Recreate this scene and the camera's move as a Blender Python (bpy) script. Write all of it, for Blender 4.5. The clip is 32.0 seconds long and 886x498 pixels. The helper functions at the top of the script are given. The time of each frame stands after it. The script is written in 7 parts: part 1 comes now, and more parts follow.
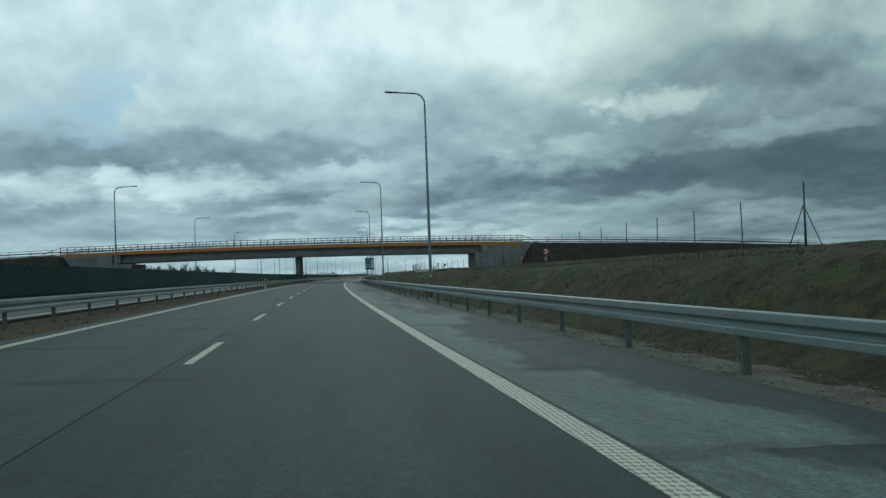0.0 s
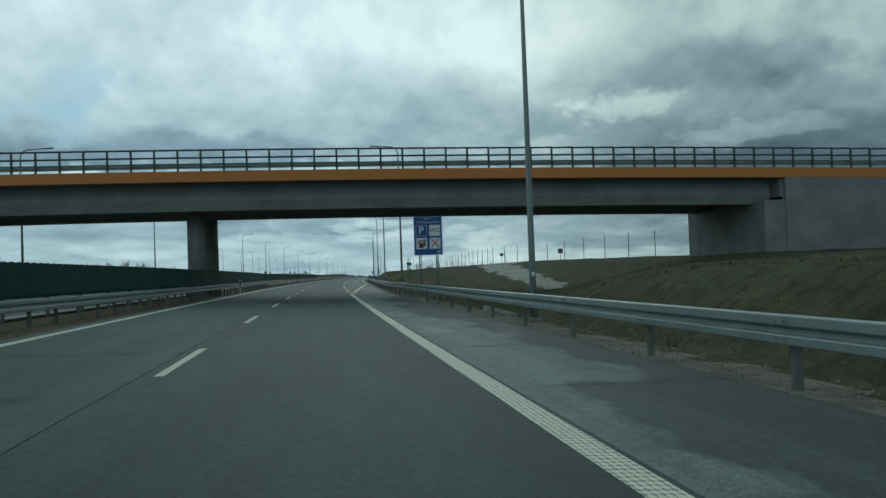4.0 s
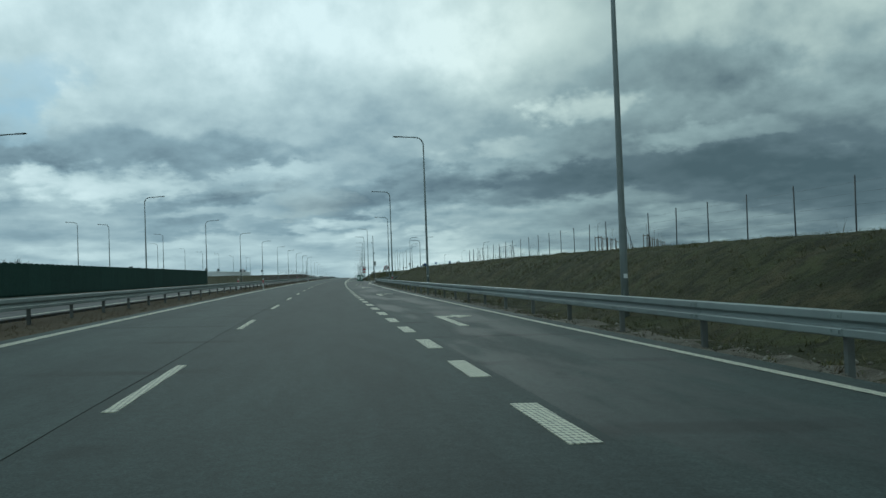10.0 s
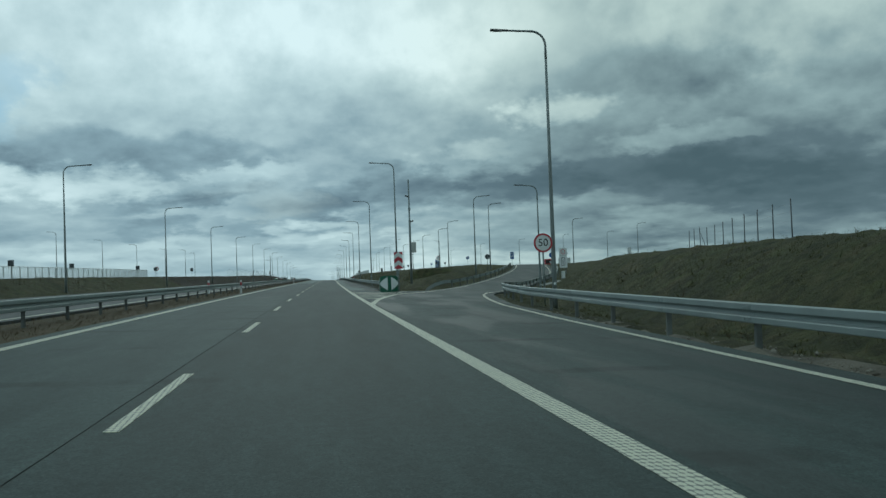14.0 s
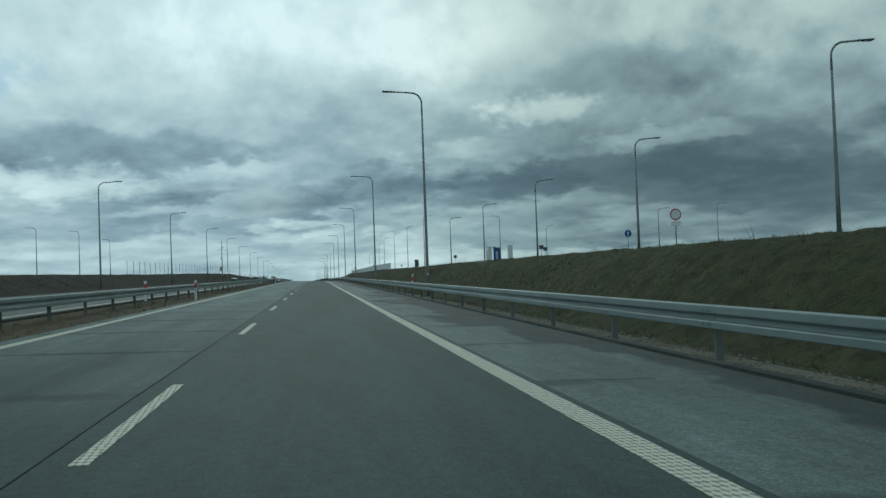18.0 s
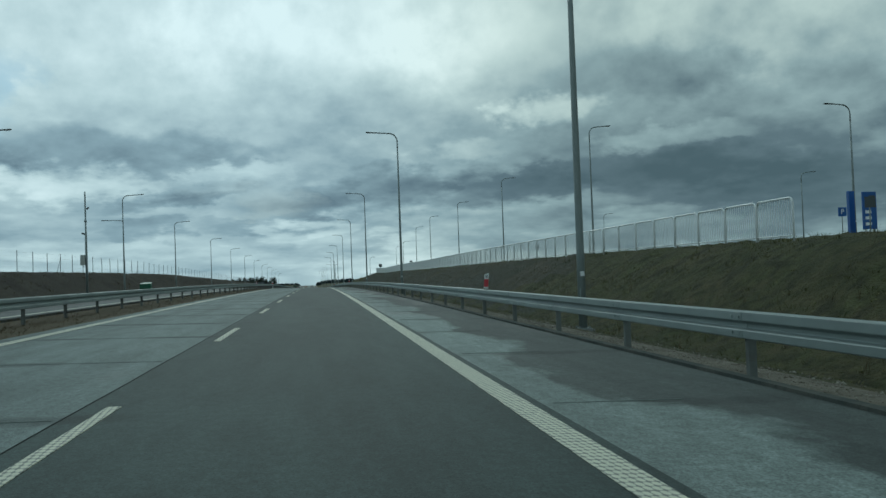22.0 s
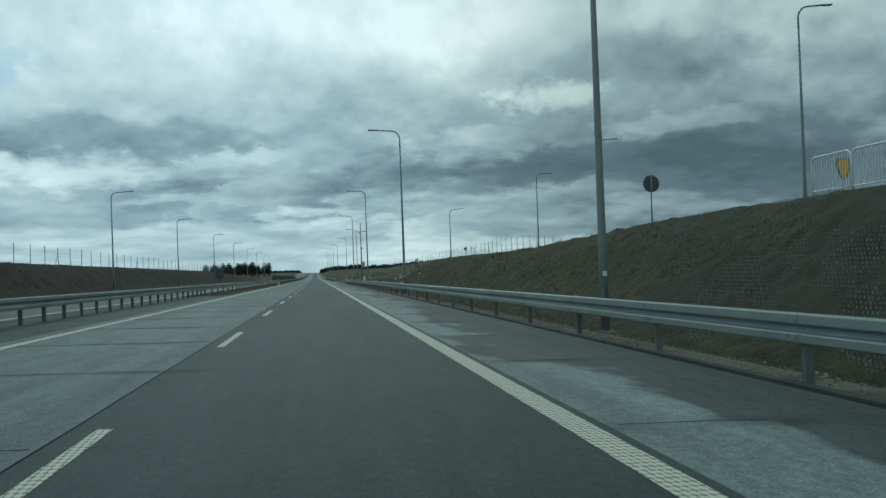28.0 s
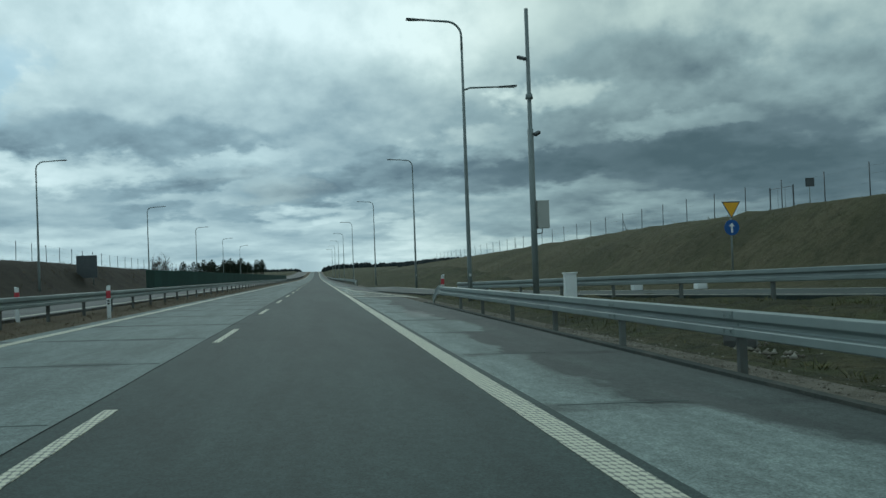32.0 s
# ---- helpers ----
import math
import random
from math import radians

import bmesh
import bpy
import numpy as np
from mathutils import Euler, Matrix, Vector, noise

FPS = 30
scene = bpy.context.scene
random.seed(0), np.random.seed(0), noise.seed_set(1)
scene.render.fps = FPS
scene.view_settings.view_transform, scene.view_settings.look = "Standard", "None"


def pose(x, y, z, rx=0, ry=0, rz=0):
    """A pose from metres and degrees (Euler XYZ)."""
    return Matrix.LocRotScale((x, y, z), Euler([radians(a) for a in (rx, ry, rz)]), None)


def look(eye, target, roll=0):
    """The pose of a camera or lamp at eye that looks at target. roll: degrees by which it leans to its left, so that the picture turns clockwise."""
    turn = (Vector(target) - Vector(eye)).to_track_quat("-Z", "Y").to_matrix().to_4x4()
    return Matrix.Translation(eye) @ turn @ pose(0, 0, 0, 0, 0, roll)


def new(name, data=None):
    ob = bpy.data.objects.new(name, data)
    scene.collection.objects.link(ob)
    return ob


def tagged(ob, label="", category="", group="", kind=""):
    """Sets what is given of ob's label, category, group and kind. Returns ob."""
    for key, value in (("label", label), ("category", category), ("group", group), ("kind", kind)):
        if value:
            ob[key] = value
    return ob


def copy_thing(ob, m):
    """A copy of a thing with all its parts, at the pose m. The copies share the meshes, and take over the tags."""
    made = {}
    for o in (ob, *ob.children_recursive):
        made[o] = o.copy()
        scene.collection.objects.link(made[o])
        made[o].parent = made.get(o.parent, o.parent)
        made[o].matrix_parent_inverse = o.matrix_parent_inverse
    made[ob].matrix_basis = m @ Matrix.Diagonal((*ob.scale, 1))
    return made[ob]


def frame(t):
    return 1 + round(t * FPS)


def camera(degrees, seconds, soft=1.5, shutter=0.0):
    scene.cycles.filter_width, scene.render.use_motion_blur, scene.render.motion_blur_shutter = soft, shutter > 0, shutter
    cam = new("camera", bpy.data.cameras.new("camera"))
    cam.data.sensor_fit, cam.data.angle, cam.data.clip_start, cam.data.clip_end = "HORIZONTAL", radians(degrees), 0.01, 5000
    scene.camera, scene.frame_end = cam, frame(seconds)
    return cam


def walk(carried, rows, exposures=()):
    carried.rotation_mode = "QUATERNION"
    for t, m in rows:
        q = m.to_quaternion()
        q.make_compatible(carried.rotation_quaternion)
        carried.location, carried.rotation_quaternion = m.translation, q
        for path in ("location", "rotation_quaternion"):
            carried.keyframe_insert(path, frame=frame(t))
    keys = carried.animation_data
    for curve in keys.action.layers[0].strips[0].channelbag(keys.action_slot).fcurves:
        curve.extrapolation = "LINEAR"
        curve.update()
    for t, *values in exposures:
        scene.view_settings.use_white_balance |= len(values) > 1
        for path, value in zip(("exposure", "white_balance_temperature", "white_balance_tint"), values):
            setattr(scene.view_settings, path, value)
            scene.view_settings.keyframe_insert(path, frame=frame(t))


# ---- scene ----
cam = camera(53.42, 32.0, soft=1.5)
PATH = [
    (0, (-0.005, 0.002, 1.103), (2.834, 19.792, 1.634), -2.07),
    (0.5, (0.019, 15.021, 1.103), (2.939, 34.800, 1.634), -2.07),
    (1, (0.105, 30.220, 1.102), (3.103, 49.987, 1.633), -2.07),
    (1.5, (0.247, 44.983, 1.102), (3.323, 64.738, 1.631), -2.07),
    (2, (0.451, 60.157, 1.102), (3.606, 79.899, 1.626), -2.07),
    (2.5, (0.719, 75.603, 1.101), (3.947, 95.334, 1.622), -2.07),
    (3, (1.046, 90.933, 1.101), (4.346, 110.652, 1.622), -2.07),
    (3.5, (1.430, 106.170, 1.100), (4.803, 125.876, 1.624), -2.07),
    (4, (1.872, 121.338, 1.100), (5.316, 141.032, 1.628), -2.07),
    (4.5, (2.372, 136.463, 1.100), (5.887, 156.145, 1.633), -2.07),
    (5, (2.936, 151.683, 1.099), (6.520, 171.352, 1.637), -2.07),
    (5.5, (3.561, 166.916, 1.099), (7.213, 186.572, 1.641), -2.07),
    (6, (4.242, 182.217, 1.098), (7.964, 201.860, 1.640), -2.07),
    (6.5, (4.975, 197.546, 1.099), (8.772, 217.175, 1.636), -2.07),
    (7, (5.765, 212.913, 1.099), (9.642, 232.527, 1.631), -2.07),
    (7.5, (6.650, 228.803, 1.099), (10.611, 248.400, 1.626), -2.07),
    (8, (7.585, 244.392, 1.099), (11.630, 263.972, 1.624), -2.07),
    (8.5, (8.513, 258.871, 1.100), (12.636, 278.434, 1.623), -2.07),
    (9, (9.491, 273.313, 1.100), (13.691, 292.859, 1.622), -2.07),
    (9.5, (10.576, 288.548, 1.101), (14.850, 308.079, 1.620), -2.07),
    (10, (11.719, 303.781, 1.101), (16.066, 323.296, 1.616), -2.07),
    (10.5, (12.917, 318.959, 1.102), (17.332, 338.459, 1.613), -2.07),
    (11, (14.170, 334.088, 1.103), (18.649, 353.573, 1.612), -2.07),
    (11.5, (15.458, 348.954, 1.103), (20.004, 368.424, 1.615), -2.07),
    (12, (16.810, 363.912, 1.104), (21.427, 383.365, 1.622), -2.07),
    (12.5, (18.225, 378.995, 1.105), (22.919, 398.430, 1.629), -2.07),
    (13, (19.691, 394.125, 1.106), (24.463, 413.540, 1.634), -2.07),
    (13.5, (21.186, 409.132, 1.107), (26.037, 428.528, 1.638), -2.07),
    (14, (22.731, 424.197, 1.108), (27.661, 443.572, 1.638), -2.07),
    (14.5, (24.320, 439.296, 1.109), (29.319, 458.654, 1.637), -2.07),
    (15, (25.945, 454.287, 1.110), (31.006, 473.629, 1.630), -2.07),
    (15.5, (27.637, 469.372, 1.110), (32.750, 488.701, 1.622), -2.07),
    (16, (29.383, 484.509, 1.110), (34.538, 503.827, 1.614), -2.07),
    (16.5, (31.151, 499.632, 1.110), (36.341, 518.941, 1.607), -2.07),
    (17, (32.933, 514.713, 1.110), (38.153, 534.014, 1.601), -2.07),
    (17.5, (34.727, 529.722, 1.110), (39.973, 549.016, 1.599), -2.07),
    (18, (36.557, 544.623, 1.109), (41.829, 563.910, 1.598), -2.07),
    (18.5, (38.475, 559.763, 1.107), (43.769, 579.043, 1.599), -2.07),
    (19, (40.394, 574.774, 1.105), (45.704, 594.050, 1.599), -2.07),
    (19.5, (42.283, 589.726, 1.103), (47.595, 609.002, 1.598), -2.07),
    (20, (44.168, 604.757, 1.102), (49.469, 624.035, 1.598), -2.07),
    (20.5, (46.064, 619.892, 1.101), (51.340, 639.177, 1.600), -2.07),
    (21, (47.969, 635.139, 1.100), (53.210, 654.434, 1.603), -2.07),
    (21.5, (49.833, 650.237, 1.100), (55.035, 669.542, 1.607), -2.07),
    (22, (51.636, 665.143, 1.100), (56.804, 684.457, 1.612), -2.07),
    (22.5, (53.359, 679.615, 1.101), (58.499, 698.936, 1.611), -2.07),
    (23, (55.123, 694.474, 1.099), (60.242, 713.801, 1.598), -2.07),
    (23.5, (56.949, 709.906, 1.078), (62.056, 729.237, 1.551), -2.07),
    (24, (58.808, 725.684, 1.033), (63.913, 745.017, 1.468), -2.07),
    (24.5, (60.604, 740.996, 0.967), (65.714, 760.328, 1.361), -2.07),
    (25, (62.356, 755.958, 0.881), (67.470, 775.289, 1.236), -2.07),
    (25.5, (64.130, 771.100, 0.771), (69.244, 790.433, 1.091), -2.07),
    (26, (65.883, 786.076, 0.642), (70.989, 805.411, 0.929), -2.07),
    (26.5, (67.615, 800.932, 0.492), (72.709, 820.271, 0.753), -2.07),
    (27, (69.331, 815.707, 0.322), (74.415, 835.048, 0.561), -2.07),
    (27.5, (71.034, 830.427, 0.132), (76.112, 849.770, 0.355), -2.07),
    (28, (72.738, 845.109, -0.079), (77.821, 864.452, 0.135), -2.07),
    (28.5, (74.437, 859.825, -0.310), (79.532, 879.164, -0.102), -2.07),
    (29, (76.148, 874.591, -0.548), (81.260, 893.926, -0.345), -2.07),
    (29.5, (77.841, 888.965, -0.780), (82.965, 908.296, -0.577), -2.07),
    (30, (79.517, 903.296, -1.012), (84.644, 922.626, -0.804), -2.07),
    (30.5, (81.250, 918.219, -1.253), (86.366, 937.552, -1.043), -2.07),
    (31, (82.982, 933.229, -1.496), (88.077, 952.568, -1.285), -2.07),
    (31.5, (84.711, 948.252, -1.738), (89.780, 967.598, -1.530), -2.07),
    (32, (86.433, 963.279, -1.981), (91.477, 982.631, -1.778), -2.07),
]
# the picture is brighter and warmer while the car comes out from under the bridge
walk(cam, [(t, look(eye, target, roll)) for t, eye, target, roll in PATH],
     exposures=[(0, 0.0, 5750, -9), (4.3, 0.0, 5750, -9), (5.0, 0.42, 6400, 6), (5.5, 0.55, 6300, 10), (6.0, 0.30, 5900, 6), (6.5, 0.12, 5800, -2), (7.0, 0.0, 5750, -9), (25.5, 0.0, 5750, -9), (28.0, 0.08, 5750, -9), (32, 0.08, 5750, -9)])

# ---- road axis: the lane divider is d = 0, d grows to the right, s runs along it ----
HEADING = [(-150, -0.929), (0, -0.054), (60, 0.821), (120, 1.702), (180, 2.605), (240, 3.533), (300, 4.455), (360, 5.321), (420, 6.065), (480, 6.603),
           (540, 6.898), (600, 6.986), (660, 6.936), (720, 6.823), (780, 6.703), (840, 6.602), (900, 6.528), (960, 6.464), (1100, 6.399)]
GRADE = [(0, 0.0), (690, 0.0), (860, -0.016), (1200, -0.016), (1750, -0.001), (1880, -0.002), (2050, -0.018), (4500, -0.018)]
CROSS = 0.025
S0, S1 = -400, 4500
AX_S = np.arange(S0, S1 + 1.0)
AX_H = np.radians(np.interp(AX_S, [k for k, _ in HEADING], [v for _, v in HEADING]))
AX_X = np.concatenate([[0.0], np.cumsum(np.sin(AX_H[:-1]))])
AX_Y = np.concatenate([[0.0], np.cumsum(np.cos(AX_H[:-1]))])
AX_X += -1.759 - AX_X[-S0]
AX_Y += -AX_Y[-S0]
AX_Z = np.concatenate([[0.0], np.cumsum(np.interp(AX_S[:-1], [k for k, _ in GRADE], [v for _, v in GRADE]))])
AX_Z -= AX_Z[-S0]


def heading(s):
    return float(np.interp(s, AX_S, AX_H))


def P(s, d, z=0.0):
    """The place s metres along the road, d to the right of the lane divider, z above its level."""
    h = heading(s)
    return Vector((float(np.interp(s, AX_S, AX_X)) + d * math.cos(h), float(np.interp(s, AX_S, AX_Y)) - d * math.sin(h), float(np.interp(s, AX_S, AX_Z)) + z))


def on_road(s, d, z=0.0, turn=0.0):
    """A pose at that place, y along the road, x to the right; turn: degrees to the left."""
    return Matrix.Translation(P(s, d, z)) @ Matrix.Rotation(-heading(s) + radians(turn), 4, "Z")


def step(x, a, b):
    u = np.clip((x - a) / (b - a), 0, 1)
    return u * u * (3 - 2 * u)


def surf(d):
    return -CROSS * d


# ---- sky and sun ----
world = bpy.data.worlds.new("world")
scene.world = world
world.use_nodes = True
wn, wl = world.node_tree.nodes, world.node_tree.links
wn.clear()


def wnode(kind, **kw):
    n = wn.new(kind)
    for k, v in kw.items():
        n.inputs[k].default_value = v
    return n


def wmath(op, a, b=None, clamp=False):
    n = wn.new("ShaderNodeMath")
    n.operation, n.use_clamp = op, clamp
    for i, v in enumerate((a, b)):
        if v is None:
            continue
        if isinstance(v, (int, float)):
            n.inputs[i].default_value = v
        else:
            wl.new(v, n.inputs[i])
    return n.outputs[0]


def wramp(fac, stops):
    r = wn.new("ShaderNodeValToRGB")
    while len(r.color_ramp.elements) < len(stops):
        r.color_ramp.elements.new(0.5)
    for e, (p, c) in zip(r.color_ramp.elements, stops):
        e.position, e.color = p, (*c, 1)
    wl.new(fac, r.inputs[0])
    return r.outputs[0]


def wmix(fac, a, b):
    m = wn.new("ShaderNodeMixRGB")
    for i, v in enumerate((fac, a, b)):
        if isinstance(v, (int, float)):
            m.inputs[i].default_value = v
        elif isinstance(v, tuple):
            m.inputs[i].default_value = (*v, 1)
        else:
            wl.new(v, m.inputs[i])
    return m.outputs[0]


coord = wn.new("ShaderNodeTexCoord")
sep = wn.new("ShaderNodeSeparateXYZ")
wl.new(coord.outputs["Generated"], sep.inputs[0])
DX, DY, DZ = sep.outputs
AZ = wmath("ARCTAN2", DX, DY)  # bearing to the right of +y
EL = wmath("ARCSINE", DZ)
ELP = wmath("MAXIMUM", EL, 0.0)


def wvec(x, y, z=0.0):
    c = wn.new("ShaderNodeCombineXYZ")
    for i, v in enumerate((x, y, z)):
        if isinstance(v, (int, float)):
            c.inputs[i].default_value = v
        else:
            wl.new(v, c.inputs[i])
    return c.outputs[0]


# the cloud layer as a level sheet overhead: it draws together towards the horizon
DEPTH = wmath("DIVIDE", 1.0, wmath("ADD", ELP, 0.2))
LAYER = wvec(wmath("MULTIPLY", AZ, 2.9), wmath("MULTIPLY", DEPTH, 0.62))


def cloud_noise(scale, detail, rough, offset, turn=0.0, warp=0.0):
    mp = wn.new("ShaderNodeMapping")
    mp.inputs["Location"].default_value = offset
    mp.inputs["Rotation"].default_value = (0, 0, turn)
    wl.new(LAYER, mp.inputs[0])
    n = wnode("ShaderNodeTexNoise", Scale=scale, Detail=detail, Roughness=rough, Distortion=warp)
    wl.new(mp.outputs[0], n.inputs["Vector"])
    return n.outputs["Fac"]


def grey_ramp(fac, stops):
    return wramp(fac, [(p, (v, v, v)) for p, v in stops])


def span(v, a, b):
    m = wn.new("ShaderNodeMapRange")
    m.interpolation_type = "SMOOTHSTEP"
    m.inputs["From Min"].default_value, m.inputs["From Max"].default_value = a, b
    wl.new(v, m.inputs[0])
    return m.outputs[0]


sky = wn.new("ShaderNodeTexSky")
sky.sky_type, sky.sun_disc, sky.sun_elevation, sky.sun_rotation = "NISHITA", False, radians(24), radians(6)
skyc = wn.new("ShaderNodeVectorMath")
skyc.operation = "SCALE"
wl.new(sky.outputs[0], skyc.inputs[0])
skyc.inputs["Scale"].default_value = 0.085

def total(parts):
    out = parts[0]
    for p in parts[1:]:
        out = wmath("ADD", out, p)
    return out


big = cloud_noise(1.7, 3, 0.45, (3.1, 1.7, 0), -0.1)
mid = cloud_noise(4.2, 5, 0.50, (0.4, 5.2, 0))
over = cloud_noise(4.2, 5, 0.50, (0.4, 5.14, 0))
puff = cloud_noise(10.0, 5, 0.55, (2.6, 9.4, 0), 0.15)
fine = cloud_noise(24.0, 4, 0.55, (7.7, 2.2, 0))
# ragged edges: the bearing and height at which a cloud bank is looked up wander with the noise
RAG_A = total([AZ, wmath("MULTIPLY", wmath("SUBTRACT", mid, 0.5), 0.16), wmath("MULTIPLY", wmath("SUBTRACT", puff, 0.5), 0.08), wmath("MULTIPLY", wmath("SUBTRACT", fine, 0.5), 0.03)])
RAG_E = total([EL, wmath("MULTIPLY", wmath("SUBTRACT", cloud_noise(4.4, 5, 0.5, (5.5, 8.1, 0), 0.1), 0.5), 0.05), wmath("MULTIPLY", wmath("SUBTRACT", cloud_noise(11.0, 4, 0.55, (1.5, 3.1, 0), 0.1), 0.5), 0.032)])


def bank(az, el, wide, tall, amount, lean=0.0):
    """One bank or opening of the clouds, at a bearing and height in radians; lean: how steeply it climbs to the right."""
    a = wmath("SUBTRACT", RAG_A, az)
    e = wmath("SUBTRACT", wmath("SUBTRACT", RAG_E, el), wmath("MULTIPLY", a, lean)) if lean else wmath("SUBTRACT", RAG_E, el)
    q = wmath("ADD", wmath("POWER", wmath("ABSOLUTE", wmath("DIVIDE", a, wide)), 2.0), wmath("POWER", wmath("ABSOLUTE", wmath("DIVIDE", e, tall)), 2.0))
    return wmath("MULTIPLY", span(q, 2.4, 0.0), amount)


# bright banks, dark undersides, and openings of blue
BRIGHT = [(0.161, 0.265, 0.167, 0.045, 0.12), (-0.143, 0.104, 0.085, 0.016, 0.26), (-0.197, 0.095, 0.039, 0.019, 0.10), (0.019, 0.113, 0.058, 0.010, 0.12, 0.2), (0.131, 0.055, 0.026, 0.009, 0.16),
          (0.078, 0.043, 0.039, 0.009, 0.12), (0.226, 0.035, 0.032, 0.012, 0.14), (0.392, 0.177, 0.045, 0.016, 0.24), (0.517, 0.138, 0.071, 0.011, 0.14), (0.519, 0.050, 0.077, 0.014, 0.12),
          (0.315, 0.248, 0.077, 0.039, 0.10), (-0.129, 0.036, 0.103, 0.009, 0.08), (0.480, 0.012, 0.30, 0.010, 0.16), (0.298, 0.138, 0.045, 0.010, 0.12), (-0.271, 0.105, 0.045, 0.016, 0.24)]
DARK = [(-0.104, 0.140, 0.122, 0.022, -0.15), (-0.024, 0.096, 0.071, 0.013, -0.22, 0.15), (0.104, 0.083, 0.061, 0.019, -0.20), (0.206, 0.096, 0.045, 0.022, -0.20), (0.334, 0.092, 0.075, 0.018, -0.26),
        (0.508, 0.211, 0.096, 0.026, -0.14), (0.522, 0.105, 0.100, 0.020, -0.20), (0.656, 0.081, 0.110, 0.022, -0.16), (-0.072, 0.056, 0.039, 0.008, -0.14), (0.029, 0.062, 0.039, 0.008, -0.12),
        (0.682, 0.135, 0.077, 0.019, -0.08), (-0.280, 0.132, 0.077, 0.019, -0.14)]
OPEN = [(-0.214, 0.202, 0.040, 0.026, 0.60, 0.3), (-0.245, 0.170, 0.050, 0.020, 0.45), (0.025, 0.112, 0.064, 0.012, 0.40, 0.2), (0.073, 0.090, 0.039, 0.019, 0.30)]
banks = total([bank(*row) for row in BRIGHT + DARK])
openings = total([bank(*row) for row in OPEN])
mass = total([wmath("MULTIPLY", wmath("SUBTRACT", big, 0.5), 0.34), wmath("MULTIPLY", wmath("SUBTRACT", mid, 0.5), 0.32), wmath("MULTIPLY", wmath("SUBTRACT", puff, 0.5), 0.15), wmath("MULTIPLY", wmath("SUBTRACT", fine, 0.5), 0.04),
              wmath("MULTIPLY", wmath("SUBTRACT", mid, over), 0.30)])
# last stop: unseen clouds above the view, darkened to dim the light on the ground
bias = grey_ramp(wmath("DIVIDE", ELP, 0.5), [(0.0, 0.66), (0.06, 0.64), (0.12, 0.58), (0.18, 0.55), (0.26, 0.57), (0.36, 0.66), (0.50, 0.80), (0.64, 0.88), (1.0, 0.60)])
side = wmath("MULTIPLY", wmath("MULTIPLY", span(AZ, 0.18, 0.50), -0.29), wmath("SUBTRACT", 1.0, wmath("MULTIPLY", span(EL, 0.11, 0.22), 0.42)))
tone = wmath("ADD", wmath("ADD", wmath("ADD", mass, bias), side), banks, clamp=True)
cloud = wramp(tone, [(0.0, (0.104, 0.150, 0.182)), (0.25, (0.166, 0.222, 0.264)), (0.5, (0.378, 0.470, 0.507)), (0.75, (0.70, 0.785, 0.775)), (1.0, (1.05, 1.10, 1.06))])
# bluer to the left, greyer to the right
tint = wn.new("ShaderNodeMixRGB")
tint.blend_type, tint.inputs[0].default_value = "MULTIPLY", 1.0
wl.new(cloud, tint.inputs[1])
wl.new(wmix(span(AZ, 0.05, 0.50), (1.0, 1.0, 1.06), (1.05, 1.0, 0.96)), tint.inputs[2])
gap = wmath("MULTIPLY", openings, wmath("ADD", wmath("MULTIPLY", wmath("SUBTRACT", mid, 0.38), 3.0, clamp=True), 0.45), clamp=True)
seen_sky = wmix(gap, tint.outputs[0], wmix(0.70, skyc.outputs[0], (0.27, 0.52, 0.76)))
bg = wn.new("ShaderNodeBackground")
wl.new(seen_sky, bg.inputs[0])
bg.inputs["Strength"].default_value = 0.78
wl.new(bg.outputs[0], wn.new("ShaderNodeOutputWorld").inputs[0])

sun = new("sun", bpy.data.lights.new("sun", "SUN"))
sun.data.energy, sun.data.angle, sun.data.color = 0.5, radians(25), (1.0, 0.96, 0.90)
sun.matrix_basis = look((0, 0, 60), (-4, -40, 42))

